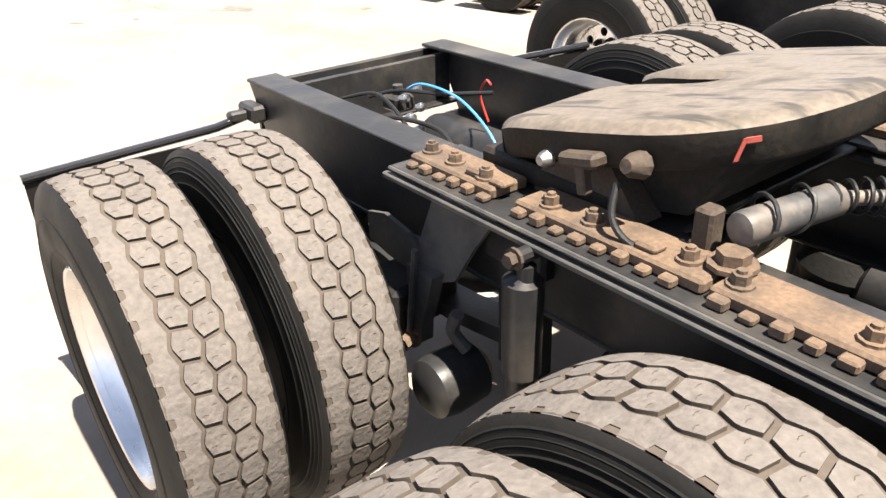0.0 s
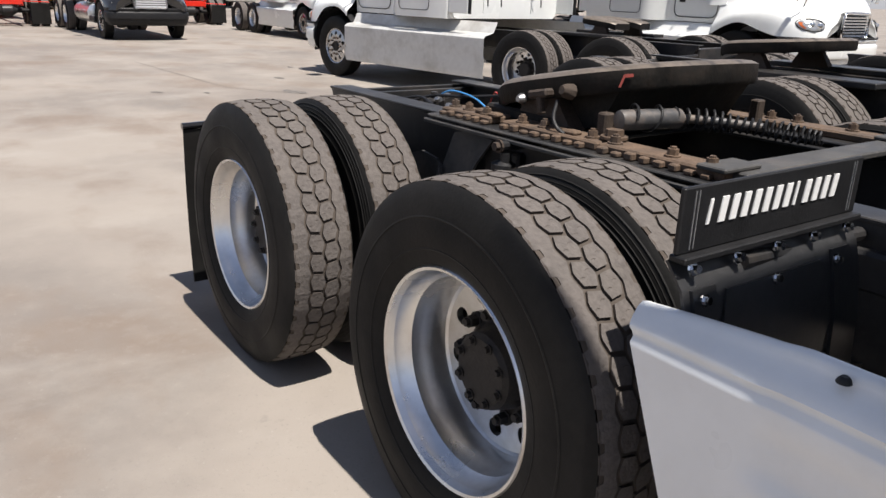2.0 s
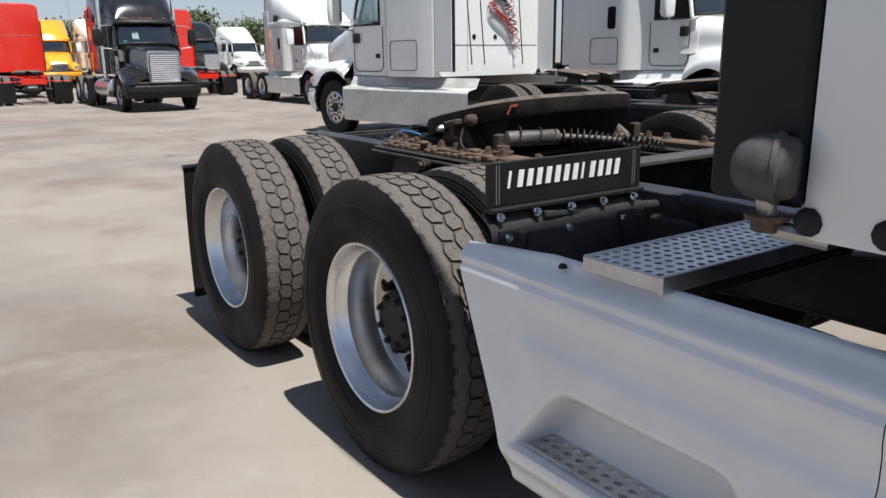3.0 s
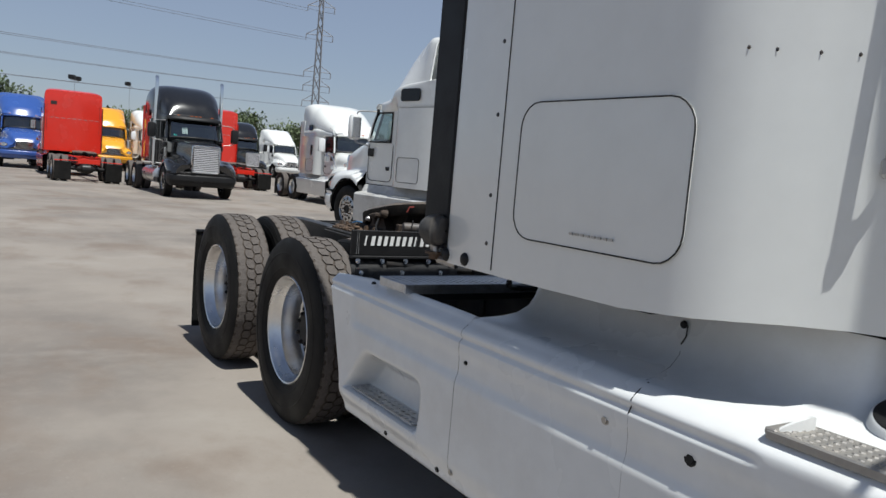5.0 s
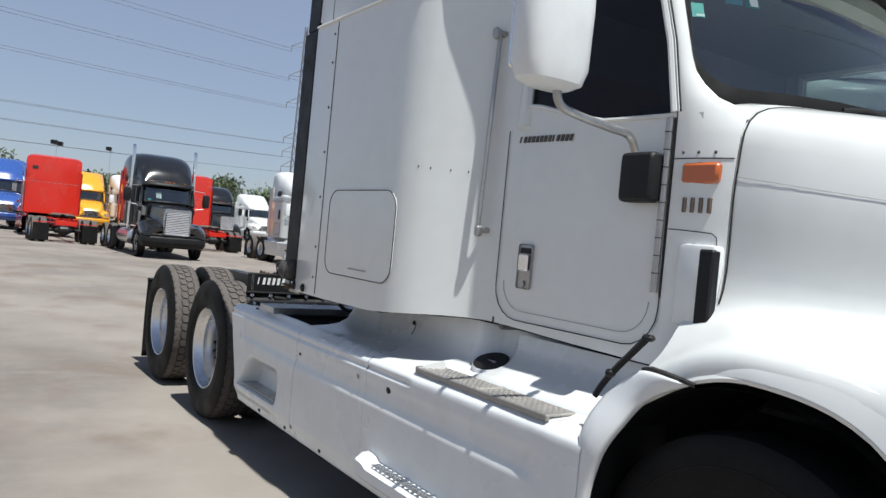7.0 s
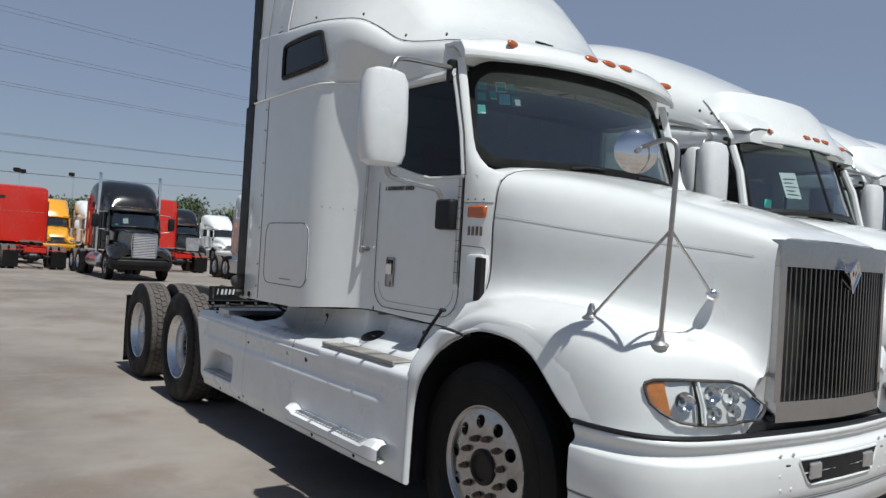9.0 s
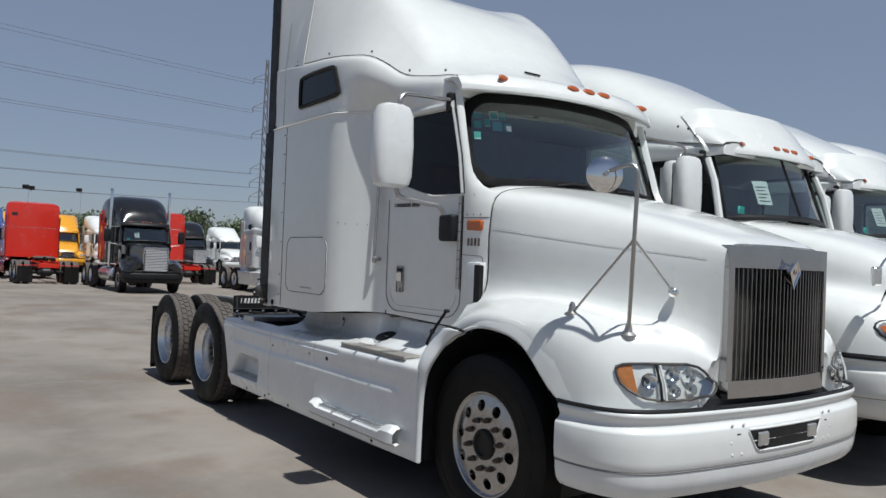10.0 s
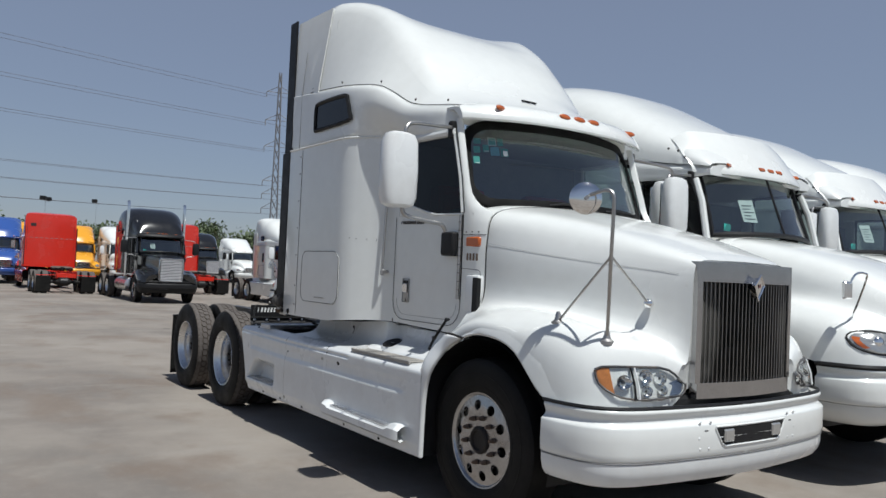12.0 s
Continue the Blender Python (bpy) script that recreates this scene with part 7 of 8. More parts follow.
CLASSIC_HOOD = [
    (5.45, 2.02, 0.66, 1.98, 0.76, 1.86, 0.80, 1.45, 0.98, 1.26, 1.15, 1.06, 1.17, 0.95),
    (5.75, 2.00, 0.62, 1.96, 0.70, 1.84, 0.74, 1.45, 0.98, 1.32, 1.15, 1.20, 1.17, 1.12),
    (5.95, 1.98, 0.60, 1.94, 0.66, 1.83, 0.70, 1.44, 0.98, 1.34, 1.15, 1.24, 1.17, 1.15),
    (6.30, 1.95, 0.55, 1.91, 0.60, 1.80, 0.64, 1.40, 0.97, 1.31, 1.14, 1.20, 1.17, 1.02),
    (6.60, 1.92, 0.51, 1.88, 0.55, 1.78, 0.58, 1.32, 0.95, 1.22, 1.12, 1.08, 1.16, 0.86),
    (6.85, 1.89, 0.48, 1.85, 0.51, 1.76, 0.53, 1.26, 0.90, 1.16, 1.06, 1.00, 1.10, 0.84),
    (7.00, 1.87, 0.46, 1.83, 0.49, 1.75, 0.50, 1.22, 0.80, 1.12, 0.92, 0.98, 0.96, 0.84),
]
SWEPT_ROOF = [  # x, half width, crown z, squareness: a roof that falls in one long curve to a brow
    (2.70, 1.19, 3.96, 4.0), (3.00, 1.20, 3.97, 3.8), (3.40, 1.19, 3.90, 3.5), (3.80, 1.16, 3.77, 3.2), (4.20, 1.10, 3.57, 3.0), (4.60, 1.03, 3.36, 2.8), (4.90, 0.98, 3.19, 2.8), (5.10, 0.95, 3.05, 2.7), (5.24, 0.93, 2.93, 2.6), (5.33, 0.90, 2.84, 2.6), (5.36, 0.88, 2.79, 2.6)]
SWEPT_BASE = [(2.70, 1.22, 2.59, 2.84), (3.4, 1.22, 2.59, 2.87), (4.0, 1.20, 2.59, 2.90), (4.3, 1.12, 2.59, 2.88), (4.6, 1.04, 2.61, 2.85), (4.9, 0.99, 2.61, 2.80), (5.15, 0.95, 2.62, 2.77), (5.36, 0.88, 2.64, 2.74)]
HIGH_ROOF = [(2.75, 1.20, 3.80, 5.0), (3.0, 1.21, 3.93, 5.0), (3.4, 1.21, 3.97, 4.5), (3.9, 1.18, 3.90, 3.6), (4.3, 1.10, 3.74, 3.2), (4.7, 1.0, 3.48, 3.0), (4.95, 0.95, 3.25, 3.0), (5.10, 0.90, 3.0, 2.8), (5.16, 0.88, 2.84, 2.8)]
MID_ROOF = [(2.70, 1.20, 3.84, 14.0), (3.00, 1.20, 3.92, 9.0), (3.40, 1.19, 3.92, 4.0), (3.80, 1.16, 3.80, 3.4), (4.20, 1.10, 3.60, 3.0), (4.60, 1.03, 3.37, 2.8), (4.90, 0.98, 3.19, 2.8), (5.10, 0.95, 3.05, 2.7), (5.24, 0.93, 2.93, 2.6), (5.33, 0.90, 2.84, 2.6), (5.36, 0.88, 2.79, 2.6)]

TALL_BASE = [  # x, half width, lower z, seam z
    (2.90, 1.225, 2.66, 2.96), (3.20, 1.225, 2.66, 2.99), (3.70, 1.225, 2.66, 3.035), (4.10, 1.215, 2.66, 3.08), (4.33, 1.18, 2.65, 3.07), (4.52, 1.10, 2.63, 3.00), (4.70, 1.03, 2.62, 2.92), (4.90, 0.995, 2.62, 2.875), (5.08, 0.955, 2.63, 2.86), (5.20, 0.90, 2.65, 2.84), (5.34, 0.82, 2.68, 2.82)]

YARD = {}


def body_set(style, paint, low_roof):
    """The painted shells of one style and colour, built once."""
    key = (style, paint.name, low_roof)
    if key not in YARD:
        rows = {"long": HOOD_ROWS, "aero": AERO_HOOD, "classic": CLASSIC_HOOD}[style]
        base = {"long": SHOULDER, "aero": SWEPT_BASE, "classic": TALL_BASE}[style]
        roof = {"long": FAIRING, "aero": MID_ROOF if low_roof else SWEPT_ROOF, "classic": HIGH_ROOF}[style]
        plan = [(x if x > 3 else x - (0.2 if style == "aero" else 0), y) for x, y in PLAN_SLEEPER]
        top = {"long": 2.66, "aero": 2.60, "classic": 2.66}[style]
        YARD[key] = {
            "sleeper_wall": data_of(walls(plan, 1.115, top, 5), paint, name="sleeper_wall"),
            "cab_wall": data_of(walls(PLAN_CAB, 1.115, 1.98, 4, both=False), paint, name="cab_wall"),
            "cab_wall.001": data_of(walls(PLAN_CAB, 1.115, 1.98, 4, both=False, both_side=-1), paint, name="cab_wall"),
            "roof_shoulder": data_of(shoulder_mesh(base), paint, name="roof_shoulder"),
            "roof_fairing": data_of(crest_mesh(roof, base, 36) if style == "long" else fairing_mesh(roof, base, 26), paint, 28 if style == "long" else 35, name="roof_fairing"),
            "hood": data_of(hood_mesh(rows, 22), paint, 50, name="hood"),
            "cowl": data_of(cowl_mesh(rows), paint, 50, name="cowl"),
        }
    return YARD[key]


def cowl_mesh(rows, low=1.37):
    x0 = rows[0][0]
    rings = []
    for x, k in ((x0 - 0.26, 1.010), (x0 - 0.10, 1.010), (x0, 1.010), (x0 + 0.05, 1.010), (x0 + 0.102, 1.010), (x0 + 0.104, 0.99)):
        rings.append([(x, y * k, z + 0.004) for _, y, z in hood_section(max(x, x0), rows)])
    keep = [j for j, q in enumerate(rings[0]) if q[2] > low]
    return loft([[r[j] for j in keep] for r in rings])


part("cowl", cowl_mesh(HOOD_ROWS, 1.96), WHITE, truck, "white cowl below the windscreen", sharp=50)


def glazing(tr, style):
    scr = new("windscreen")
    scr.parent = tr
    scr.empty_display_size = 0.1
    g = [[Vector((p.x, p.y * 0.98, p.z)) for p in r] for r in windscreen_grid(n=10, m=4)]
    p = part("pane", loft(g), GLASS, scr, "tinted curved windscreen")
    p.visible_shadow = False
    ring = g[0] + [r[-1] for r in g[1:-1]] + g[-1][::-1] + [r[0] for r in g[-2:0:-1]]
    part("screen_rubber", tube(ring, 0.028, 6, closed=True), BLACK_PLASTIC, scr)
    if style == "aero":
        part("screen_post", tube([r[len(r) // 2] for r in g], 0.012, 6), BLACK_PLASTIC, scr, "thin dark post in the middle of the screen")
    for s in (-1, 1):
        door = new("cab_door")
        door.parent = tr
        door.empty_display_size = 0.1
        fr = [Vector((x, s * y, z)) for x, y, z in ((4.62, 0.99, 2.00), (5.40, 0.98, 2.00), (5.30, 0.965, 2.38), (5.20, 0.955, 2.60), (4.62, 0.985, 2.60))]
        face = bmesh.new()
        face.faces.new([face.verts.new(q) for q in fr])
        q = part("pane", face, SIDE_GLASS if s < 0 else GLASS, door, "dark tinted side glass")
        q.visible_shadow = False
        part("window_frame", tube(fr, 0.022, 6, closed=True), BLACK_PLASTIC, door)
        part("windscreen_pillar", tube([fr[1] + Vector((0.02, 0, 0)), fr[2] + Vector((0.03, -s * 0.01, 0)), fr[3] + Vector((0.035, -s * 0.02, 0))], 0.034, 8), YARD["paint"], door)
        edge = [(4.53, s * 0.992, 1.95)] + [(x, s * 0.99, z) for x, z in rounded(4.53, 5.39, 1.19, 2.6, 0.12, 3) if z < 1.9] + [(5.39, s * 0.984, 1.95)]
        part("door_seal", tube(edge, 0.007, 5), SEAM, door)
        part("latch", box(4.62, 4.74, min(s * 0.98, s * 1.0), max(s * 0.98, s * 1.0), 1.42, 1.50, 0.008), BLACK_PLASTIC, door)
    return scr


def brow_mesh(n=28):
    """A cap that wraps from the roof down over the top edge of the windscreen."""
    rings = []
    for i in range(n + 1):
        u = -1 + 2 * i / n
        x, v, z = visor_line(u)
        x, v = x - 0.055, v * 1.01
        e = min(1, max(0, (abs(u) - 0.80) / 0.20)) ** 2
        rings.append([(x + d, v * (1 - 0.012 * q), z + dz * (1 - 0.22 * e if dz > 0.1 else 1)) for d, dz, q in ((-0.34, 0.40, 6), (-0.27, 0.325, 4), (-0.20, 0.235, 2), (-0.13, 0.13, 1), (-0.075, 0.055, 0), (-0.030, -0.010, 0), (-0.012, -0.050, 0), (-0.014, -0.072, 0), (-0.035, -0.078, 0), (-0.10, -0.040, 1), (-0.22, 0.0, 2))])
    tuck = [[(x - 0.02, v * 0.93, z) for x, v, z in rings[k]] for k in (0, -1)]
    return loft([tuck[0]] + rings + [tuck[1]])


def row_truck(m, paint, style, label, axles=(0.0, 1.414), fine=False, group="", stacks=0, notice=False, lower=None, flaps=True, tail=BLACK_PAINT, shoulder_window=True, low_roof=True):
    tr = tagged(empty("road_tractor", m), label, "truck", group)
    lower = lower or paint
    for name, me in body_set(style, paint, low_roof).items():
        put(name.split(".")[0], me, tr)
    # back wall, extenders
    xb = 2.655 if style == "aero" else 2.84
    back = [(v, z) for v, z in rounded(-1.19, 1.19, 1.12, 3.60, 0.10, 4)]
    shell = loft([[(xb, v, z) for v, z in back], [(2.905, v, z) for v, z in back]], True, True)
    bk = part("sleeper_back", shell, paint, tr)
    if paint == RED_PAINT:
        # one row of riveted strips across the back, and a small dark vent
        for k in range(9):
            v = -1.06 + k * 0.235
            part("back_seam", box(xb - 0.004, xb, v, v + 0.15, 2.60, 2.625), GREY_SEAM, bk)
        for v in (-1.10, 1.10):
            part("back_seam", tube([(xb - 0.002, v, 2.0), (xb - 0.002, v, 3.3)], 0.006, 4), SEAM, bk)
        part("back_vent", box(xb - 0.008, xb, 0.70, 0.95, 3.20, 3.36, 0.003), SEAM, bk, "small dark vent")
    else:
        for z in (1.62, 2.75):
            part("back_seam", tube([(xb - 0.002, -1.15, z), (xb - 0.002, 1.15, z)], 0.006, 4), GREY_SEAM, bk)
        for v in (-0.55, 0.55):
            part("back_seam", tube([(xb - 0.002, v, 1.2), (xb - 0.002, v, 3.45)], 0.004, 4), GREY_SEAM, bk)
    for s in (-1, 1):
        ext = part("side_extender", box(2.49, 2.9, min(s * 1.19, s * 1.23), max(s * 1.19, s * 1.23), 1.2, 3.2, 0.012), paint, tr)
        part("rubber_edge", box(2.44, 2.492, min(s * 1.195, s * 1.225), max(s * 1.195, s * 1.225), 1.2, 3.2, 0.008), BLACK_PLASTIC, ext, "black rubber edge")
        if shoulder_window:
            z0, z1 = (2.79, 3.03) if style != "aero" else (2.82, 3.05)
            face = bmesh.new()
            face.faces.new([face.verts.new((x, s * 1.245, z)) for x, z in rounded(3.42, 4.02 if style == "long" else 3.8, z0, z1, 0.06, 3)])
            part("sleeper_window", thicken(face, 0.02), DARK_PANE, tr, "dark sleeper window")
        face = bmesh.new()
        face.faces.new([face.verts.new((x, s * 1.256, z)) for x, z in rounded(3.72, 3.92, 1.86, 2.26, 0.05, 3)])
        if style != "long":
            part("vent_window", thicken(face, 0.012), DARK_PANE, tr, "small dark vent window")
        else:
            face.free()
        part("hatch_seal", tube([(x, s * 1.256, z) for x, z in rounded(3.30, 4.0, 1.22, 1.70, 0.07, 3)], 0.006, 5, closed=True), SEAM, tr)
    YARD["paint"] = paint
    glazing(tr, style)
    # dash and dark inside
    part("cab_liner", box(4.45, 4.50, -0.94, 0.94, 1.13, 2.5, 0.01), CABIN, tr)
    part("dashboard", box(5.05, 5.36, -0.92, 0.92, 1.5, 1.88, 0.03), CABIN, tr)
    for s in (-1, 1):
        part("cab_seat", box(4.56, 4.72, s * 0.48 - 0.24, s * 0.48 + 0.24, 1.4, 2.2, 0.05), SEAT, tr)
    if notice:
        low, high = [Vector((5.460, -0.45, 2.205)), Vector((5.500, -0.275, 2.205))], [Vector((5.385, -0.46, 2.425)), Vector((5.430, -0.285, 2.435))]
        sheet = loft([low, high])
        nt = part("price_notice", sheet, PAPER, tr, "white paper notice behind the windscreen")
        for k in range(5):
            t, e = 0.16 + 0.15 * k, 0.2 * (k % 2)
            a, b = low[0].lerp(high[0], t), low[1].lerp(high[1], t)
            part("text_bar", rod(a.lerp(b, 0.15) + Vector((0.004, 0, 0)), a.lerp(b, 0.85 - e) + Vector((0.004, 0, 0)), 0.004, 4), GREY_SEAM, nt)
        part("sticker", box(5.40, 5.403, -0.735, -0.63, 2.10, 2.17), STICKER, tr, "green sticker in the windscreen corner", pose(0.03, 0, 0))
    # nose: grille, lamps, bumper
    gr = new("grille")
    gr.parent = tr
    gr.empty_display_size = 0.1
    if style == "aero":
        tagged(gr, label="low slatted chrome grille")
        part("grille_back", box(7.03, 7.16, -0.36, 0.36, 0.98, 1.33, 0.05), BLACK_PLASTIC, gr)
        for k in range(7):
            part("grille_slat", box(7.15, 7.18, -0.36 + 0.004 * k, 0.36 - 0.004 * k, 1.01 + 0.044 * k, 1.03 + 0.044 * k, 0.004), CHROME, gr)
        part("surround", tube([(7.17, v, z) for v, z in rounded(-0.38, 0.38, 0.98, 1.34, 0.07, 4)], 0.02, 6, closed=True), CHROME, gr)
    else:
        x1, zt, zb = (6.99, 1.68, 0.95) if style == "long" else (7.02, 1.80, 0.90)
        part("grille_back", box(x1 - 0.06, x1, -0.44, 0.44, zb, zt, 0.01), BLACK_PLASTIC, gr)
        part("surround", tube([(x1 + 0.01, v, z) for v, z in rounded(-0.45, 0.45, zb, zt, 0.05, 3)], 0.035, 6, closed=True), CHROME, gr, "chrome surround")
        for k in range(14 if style == "classic" else 0):
            z = zb + 0.05 + (zt - zb - 0.10) * k / 13
            part("grille_slat", box(x1, x1 + 0.025, -0.41, 0.41, z - 0.019, z + 0.019, 0.004), SATIN_GRILLE, gr)
        for k in range(19 if style == "long" else 0):
            v = -0.39 + 0.78 * k / 18
            part("grille_bar", box(x1, x1 + 0.02, v - 0.008, v + 0.008, zb + 0.03, zt - 0.03, 0.003), CHROME, gr)
    for s in (-1, 1):
        if style == "aero":
            def oval(k, out, a0=0.0, a1=math.tau, n=24):
                ring = []
                for q in range(n):
                    a = a0 + (a1 - a0) * q / (n if a1 - a0 > 6 else n - 1)
                    v, z = 0.915 + 0.160 * k * math.cos(a), 1.165 + (0.085 + 0.012 * math.cos(a)) * k * math.sin(a)
                    ring.append((max(front_x(v, z, AERO_HOOD), 6.60) + out, s * v, z))
                return ring
            hl = part("head_lamp", loft([oval(1.0, -0.01), oval(0.97, 0.022), oval(0.75, 0.034), oval(0.4, 0.040), oval(0.02, 0.042)], True), LENS, tr, "oval clear head lamp")
            part("lamp_rim", tube(oval(1.02, 0.012), 0.011, 6, closed=True), BLACK_PLASTIC, hl)
            part("turn_lens", loft([oval(0.93, 0.030, -0.6, 0.5, 8), oval(0.78, 0.042, -0.6, 0.5, 8)]), ORANGE, hl)
            for v, z in ((0.845, 1.16), (0.935, 1.17)):
                c = Vector((front_x(v, z, AERO_HOOD) + 0.036, s * v, z))
                part("reflector", dome(c, (1, s * 0.5, 0.1), 0.045, 0.02, None, 16), CHROME, hl)
        else:
            hl = part("head_lamp", box(6.62, 6.90, min(s * 0.62, s * 1.03), max(s * 0.62, s * 1.03), 0.93, 1.08, 0.04), LENS, tr, "rectangular clear head lamp")
            part("turn_lens", box(6.58, 6.80, min(s * 0.98, s * 1.05), max(s * 0.98, s * 1.05), 0.95, 1.07, 0.02), ORANGE, hl)
    bp = new("bumper")
    bp.parent = tr
    if style == "aero":
        bp.location = (0.13, 0, 0.085)
    bp.empty_display_size = 0.1
    part("blade", loft(bumper_rings(BUMPER_PROFILE)), paint if style != "classic" else BLACK_PLASTIC, bp, sharp=50)
    part("valance", loft(bumper_rings([(-0.006, 0.583), (-0.012, 0.53), (-0.05, 0.46), (-0.10, 0.42), (-0.18, 0.41)])), paint if style != "classic" else BLACK_PLASTIC, bp)
    part("bumper_gap_strip", tube([(r[2][0] - 0.012, r[2][1] * 0.995, 0.885) for r in bumper_rings(BUMPER_PROFILE)], 0.022, 6), BLACK_PLASTIC, bp)
    part("nose_dark", box(6.6, 6.92, -0.7, 0.7, 0.7, 0.93, 0.02) if style != "aero" else box(6.7, 7.06, -0.72, 0.72, 0.75, 1.0, 0.02), BLACK_PLASTIC, tr)
    # visor line with marker lamps
    zv = 2.70 if style == "aero" else 2.80
    if style == "aero":
        vis = part("roof_brow", brow_mesh(), paint, tr, "rounded brow above the windscreen", sharp=50)
        for q in (-1, 1):
            for x, z in ((4.93, 2.93), (5.03, 2.90), (5.10, 2.83)):
                part("brow_screw", dome((x, q * (0.985 - 0.25 * (x - 4.93)), z), (0.2, q, 0.1), 0.014, 0.008), GREY_PAINT, vis)
    else:
        vis = part("sun_visor", visor_mesh(14), paint if style == "long" else BLACK_PLASTIC, tr)
    for u in (-0.62, -0.16, 0.0, 0.16, 0.62):
        if style == "aero":
            x, v, z = visor_line(u)
            part("marker_lamp", box(-0.010, 0.012, -0.045, 0.045, -0.020, 0.020, 0.006), ORANGE, vis, "amber marker lamp", pose(x - 0.107, v, z + 0.026, 0, -32, -u * 22))
            continue
        x = 5.47 - 0.27 * abs(u) ** 2.4 - 0.04
        part("marker_lamp", box(x - 0.03, x + 0.03, u * 0.93 - 0.045, u * 0.93 + 0.045, zv + 0.005, zv + 0.055, 0.012), ORANGE, vis, "amber marker lamp")
    for s in (-1, 1):
        side_mirror(tr, s, WHITE_PLASTIC if paint is WHITE else BLACK_PLASTIC, "white" if paint is WHITE else "black")
        if style != "classic":
            part("fender_mirror", tube(spline([(6.78, s * 0.90, 1.36), (6.92, s * 0.98, 1.66), (6.93, s * 1.03, 1.71), (6.90, s * 1.10, 1.70), (6.87, s * 1.14, 1.62)], 4), 0.009, 6), CHROME, tr)
            part("mirror_box", box(6.83, 6.87, min(s * 1.08, s * 1.19), max(s * 1.08, s * 1.19), 1.50, 1.64, 0.012), CHROME, tr)
    # skirts, tanks
    for s in (-1, 1):
        if style == "classic":
            part("fuel_tank", tube([(x, s * 0.92, 0.66) for x in (2.6, 2.62, 4.6, 4.62)], [0.27, 0.3, 0.3, 0.27], 20), ALU, tr, "bright aluminium fuel tank")
            part("cab_step", box(4.65, 5.3, min(s * 0.7, s * 1.2), max(s * 0.7, s * 1.2), 0.45, 0.6, 0.02), BLACK_PAINT, tr)
        else:
            sk = loft([[(x, s * w, z) for w, z in ((1.24, 0.32), (1.265, 0.4), (1.245, 0.55), (1.27, 0.66), (1.27, 0.88), (1.24, 0.915), (1.08, 0.95), (1.0, 1.10))] for x in (2.1, 2.12, 3.0, 4.0, 5.0, 5.42)])
            part("side_fairing", sk, lower, tr)
        part("wheel_well", loft([[(STEER + 0.655 * math.cos(a), s * v, AXLE_Z + 0.64 * math.sin(a)) for v in (0.42, 1.0, 1.14)] for a in (radians(-10 + 200 * k / 12) for k in range(13))]), BLACK_PLASTIC, tr)
        part("frame_rail", channel(axles[0] - 0.75, 6.5, s, 0.70, 0.972, 0.12), tail, tr)
        lo, hi = sorted((s * 0.62, s * 0.38))
        part("mounting_plate", box(axles[0] + 0.4, axles[1] + 0.35, lo, hi, 0.98, 1.02, 0.006), tail, tr)
        if flaps:
            part("mud_flap", box(axles[0] - 0.74, axles[0] - 0.725, min(s * 0.64, s * 1.25), max(s * 0.64, s * 1.25), 0.09, 0.80, 0.004), RUBBER, tr, "black rubber mud flap")
            part("flap_hanger", rod((axles[0] - 0.73, s * 0.42, 0.85), (axles[0] - 0.73, s * 1.25, 0.83), 0.018, 8), tail, tr)
        if stacks:
            xs, vs = (4.40, 1.16) if style == "classic" else (2.50, 1.05)
            part("exhaust_pipe", tube(spline([(xs + dx, s * vs, z) for dx, z in ((0, 1.0), (0, 2.5), (0, 3.95), (-0.06, 4.15))], 4), 0.065, 14), CHROME, tr, "tall chrome exhaust stack")
    for x in (axles[0] - 0.7, axles[0] + 0.7, 2.3):
        part("crossmember", box(x - 0.05, x + 0.05, -0.41, 0.41, 0.74, 0.93, 0.01), tail, tr)
    for x in axles:
        ax = revolve([(-1.0, 0.06), (-0.3, 0.08), (-0.15, 0.19), (0.15, 0.19), (0.3, 0.08), (1.0, 0.06)], 14)
        ax.transform(pose(x, 0, AXLE_Z))
        part("drive_axle", ax, BLACK_PAINT, tr)
    mount_fifth_wheel(tr, axles[0] + 0.74, 1.205, 5.0, False)
    tandem(tr, axles, HALF, fine)
    for s in (-1, 1):
        wheel(tr, STEER, s * (HALF - 0.285), s, "steer", fine, 20)
    return tr


def suzies(tr):
    """Coiled and hanging air and electric lines on a back wall, with clips."""
    for v, mt, k in ((-0.35, HOSE_RED, 0.0), (-0.28, BLACK_PLASTIC, 1.0), (-0.22, HOSE_RED, 2.0)):
        pts = []
        for i in range(150):
            t = i / 149
            pts.append((2.80 - 0.05 * math.cos(t * math.tau * 14) - 0.03, v - 0.25 + 0.55 * t + 0.05 * math.sin(t * math.tau * 14), 1.55 + 1.5 * t + 0.25 * math.sin(3 * t + k) - 0.5 * t * t))
        part("coiled_air_line", tube(pts, 0.009, 5), mt, tr, "coiled red and black air lines")
    for v in (-0.8, 0.15, 0.45):
        part("wall_strut", tube([(2.84, v, 1.3), (2.84, v + 0.2, 3.2)], 0.012, 6), BLACK_PLASTIC, tr)
    for v, z in ((-0.1, 1.75), (0.4, 1.75), (-0.6, 2.6)):
        part("wall_clip", dome((2.85, v, z), (-1, 0, 0), 0.05, 0.03), BLACK_PLASTIC, tr)


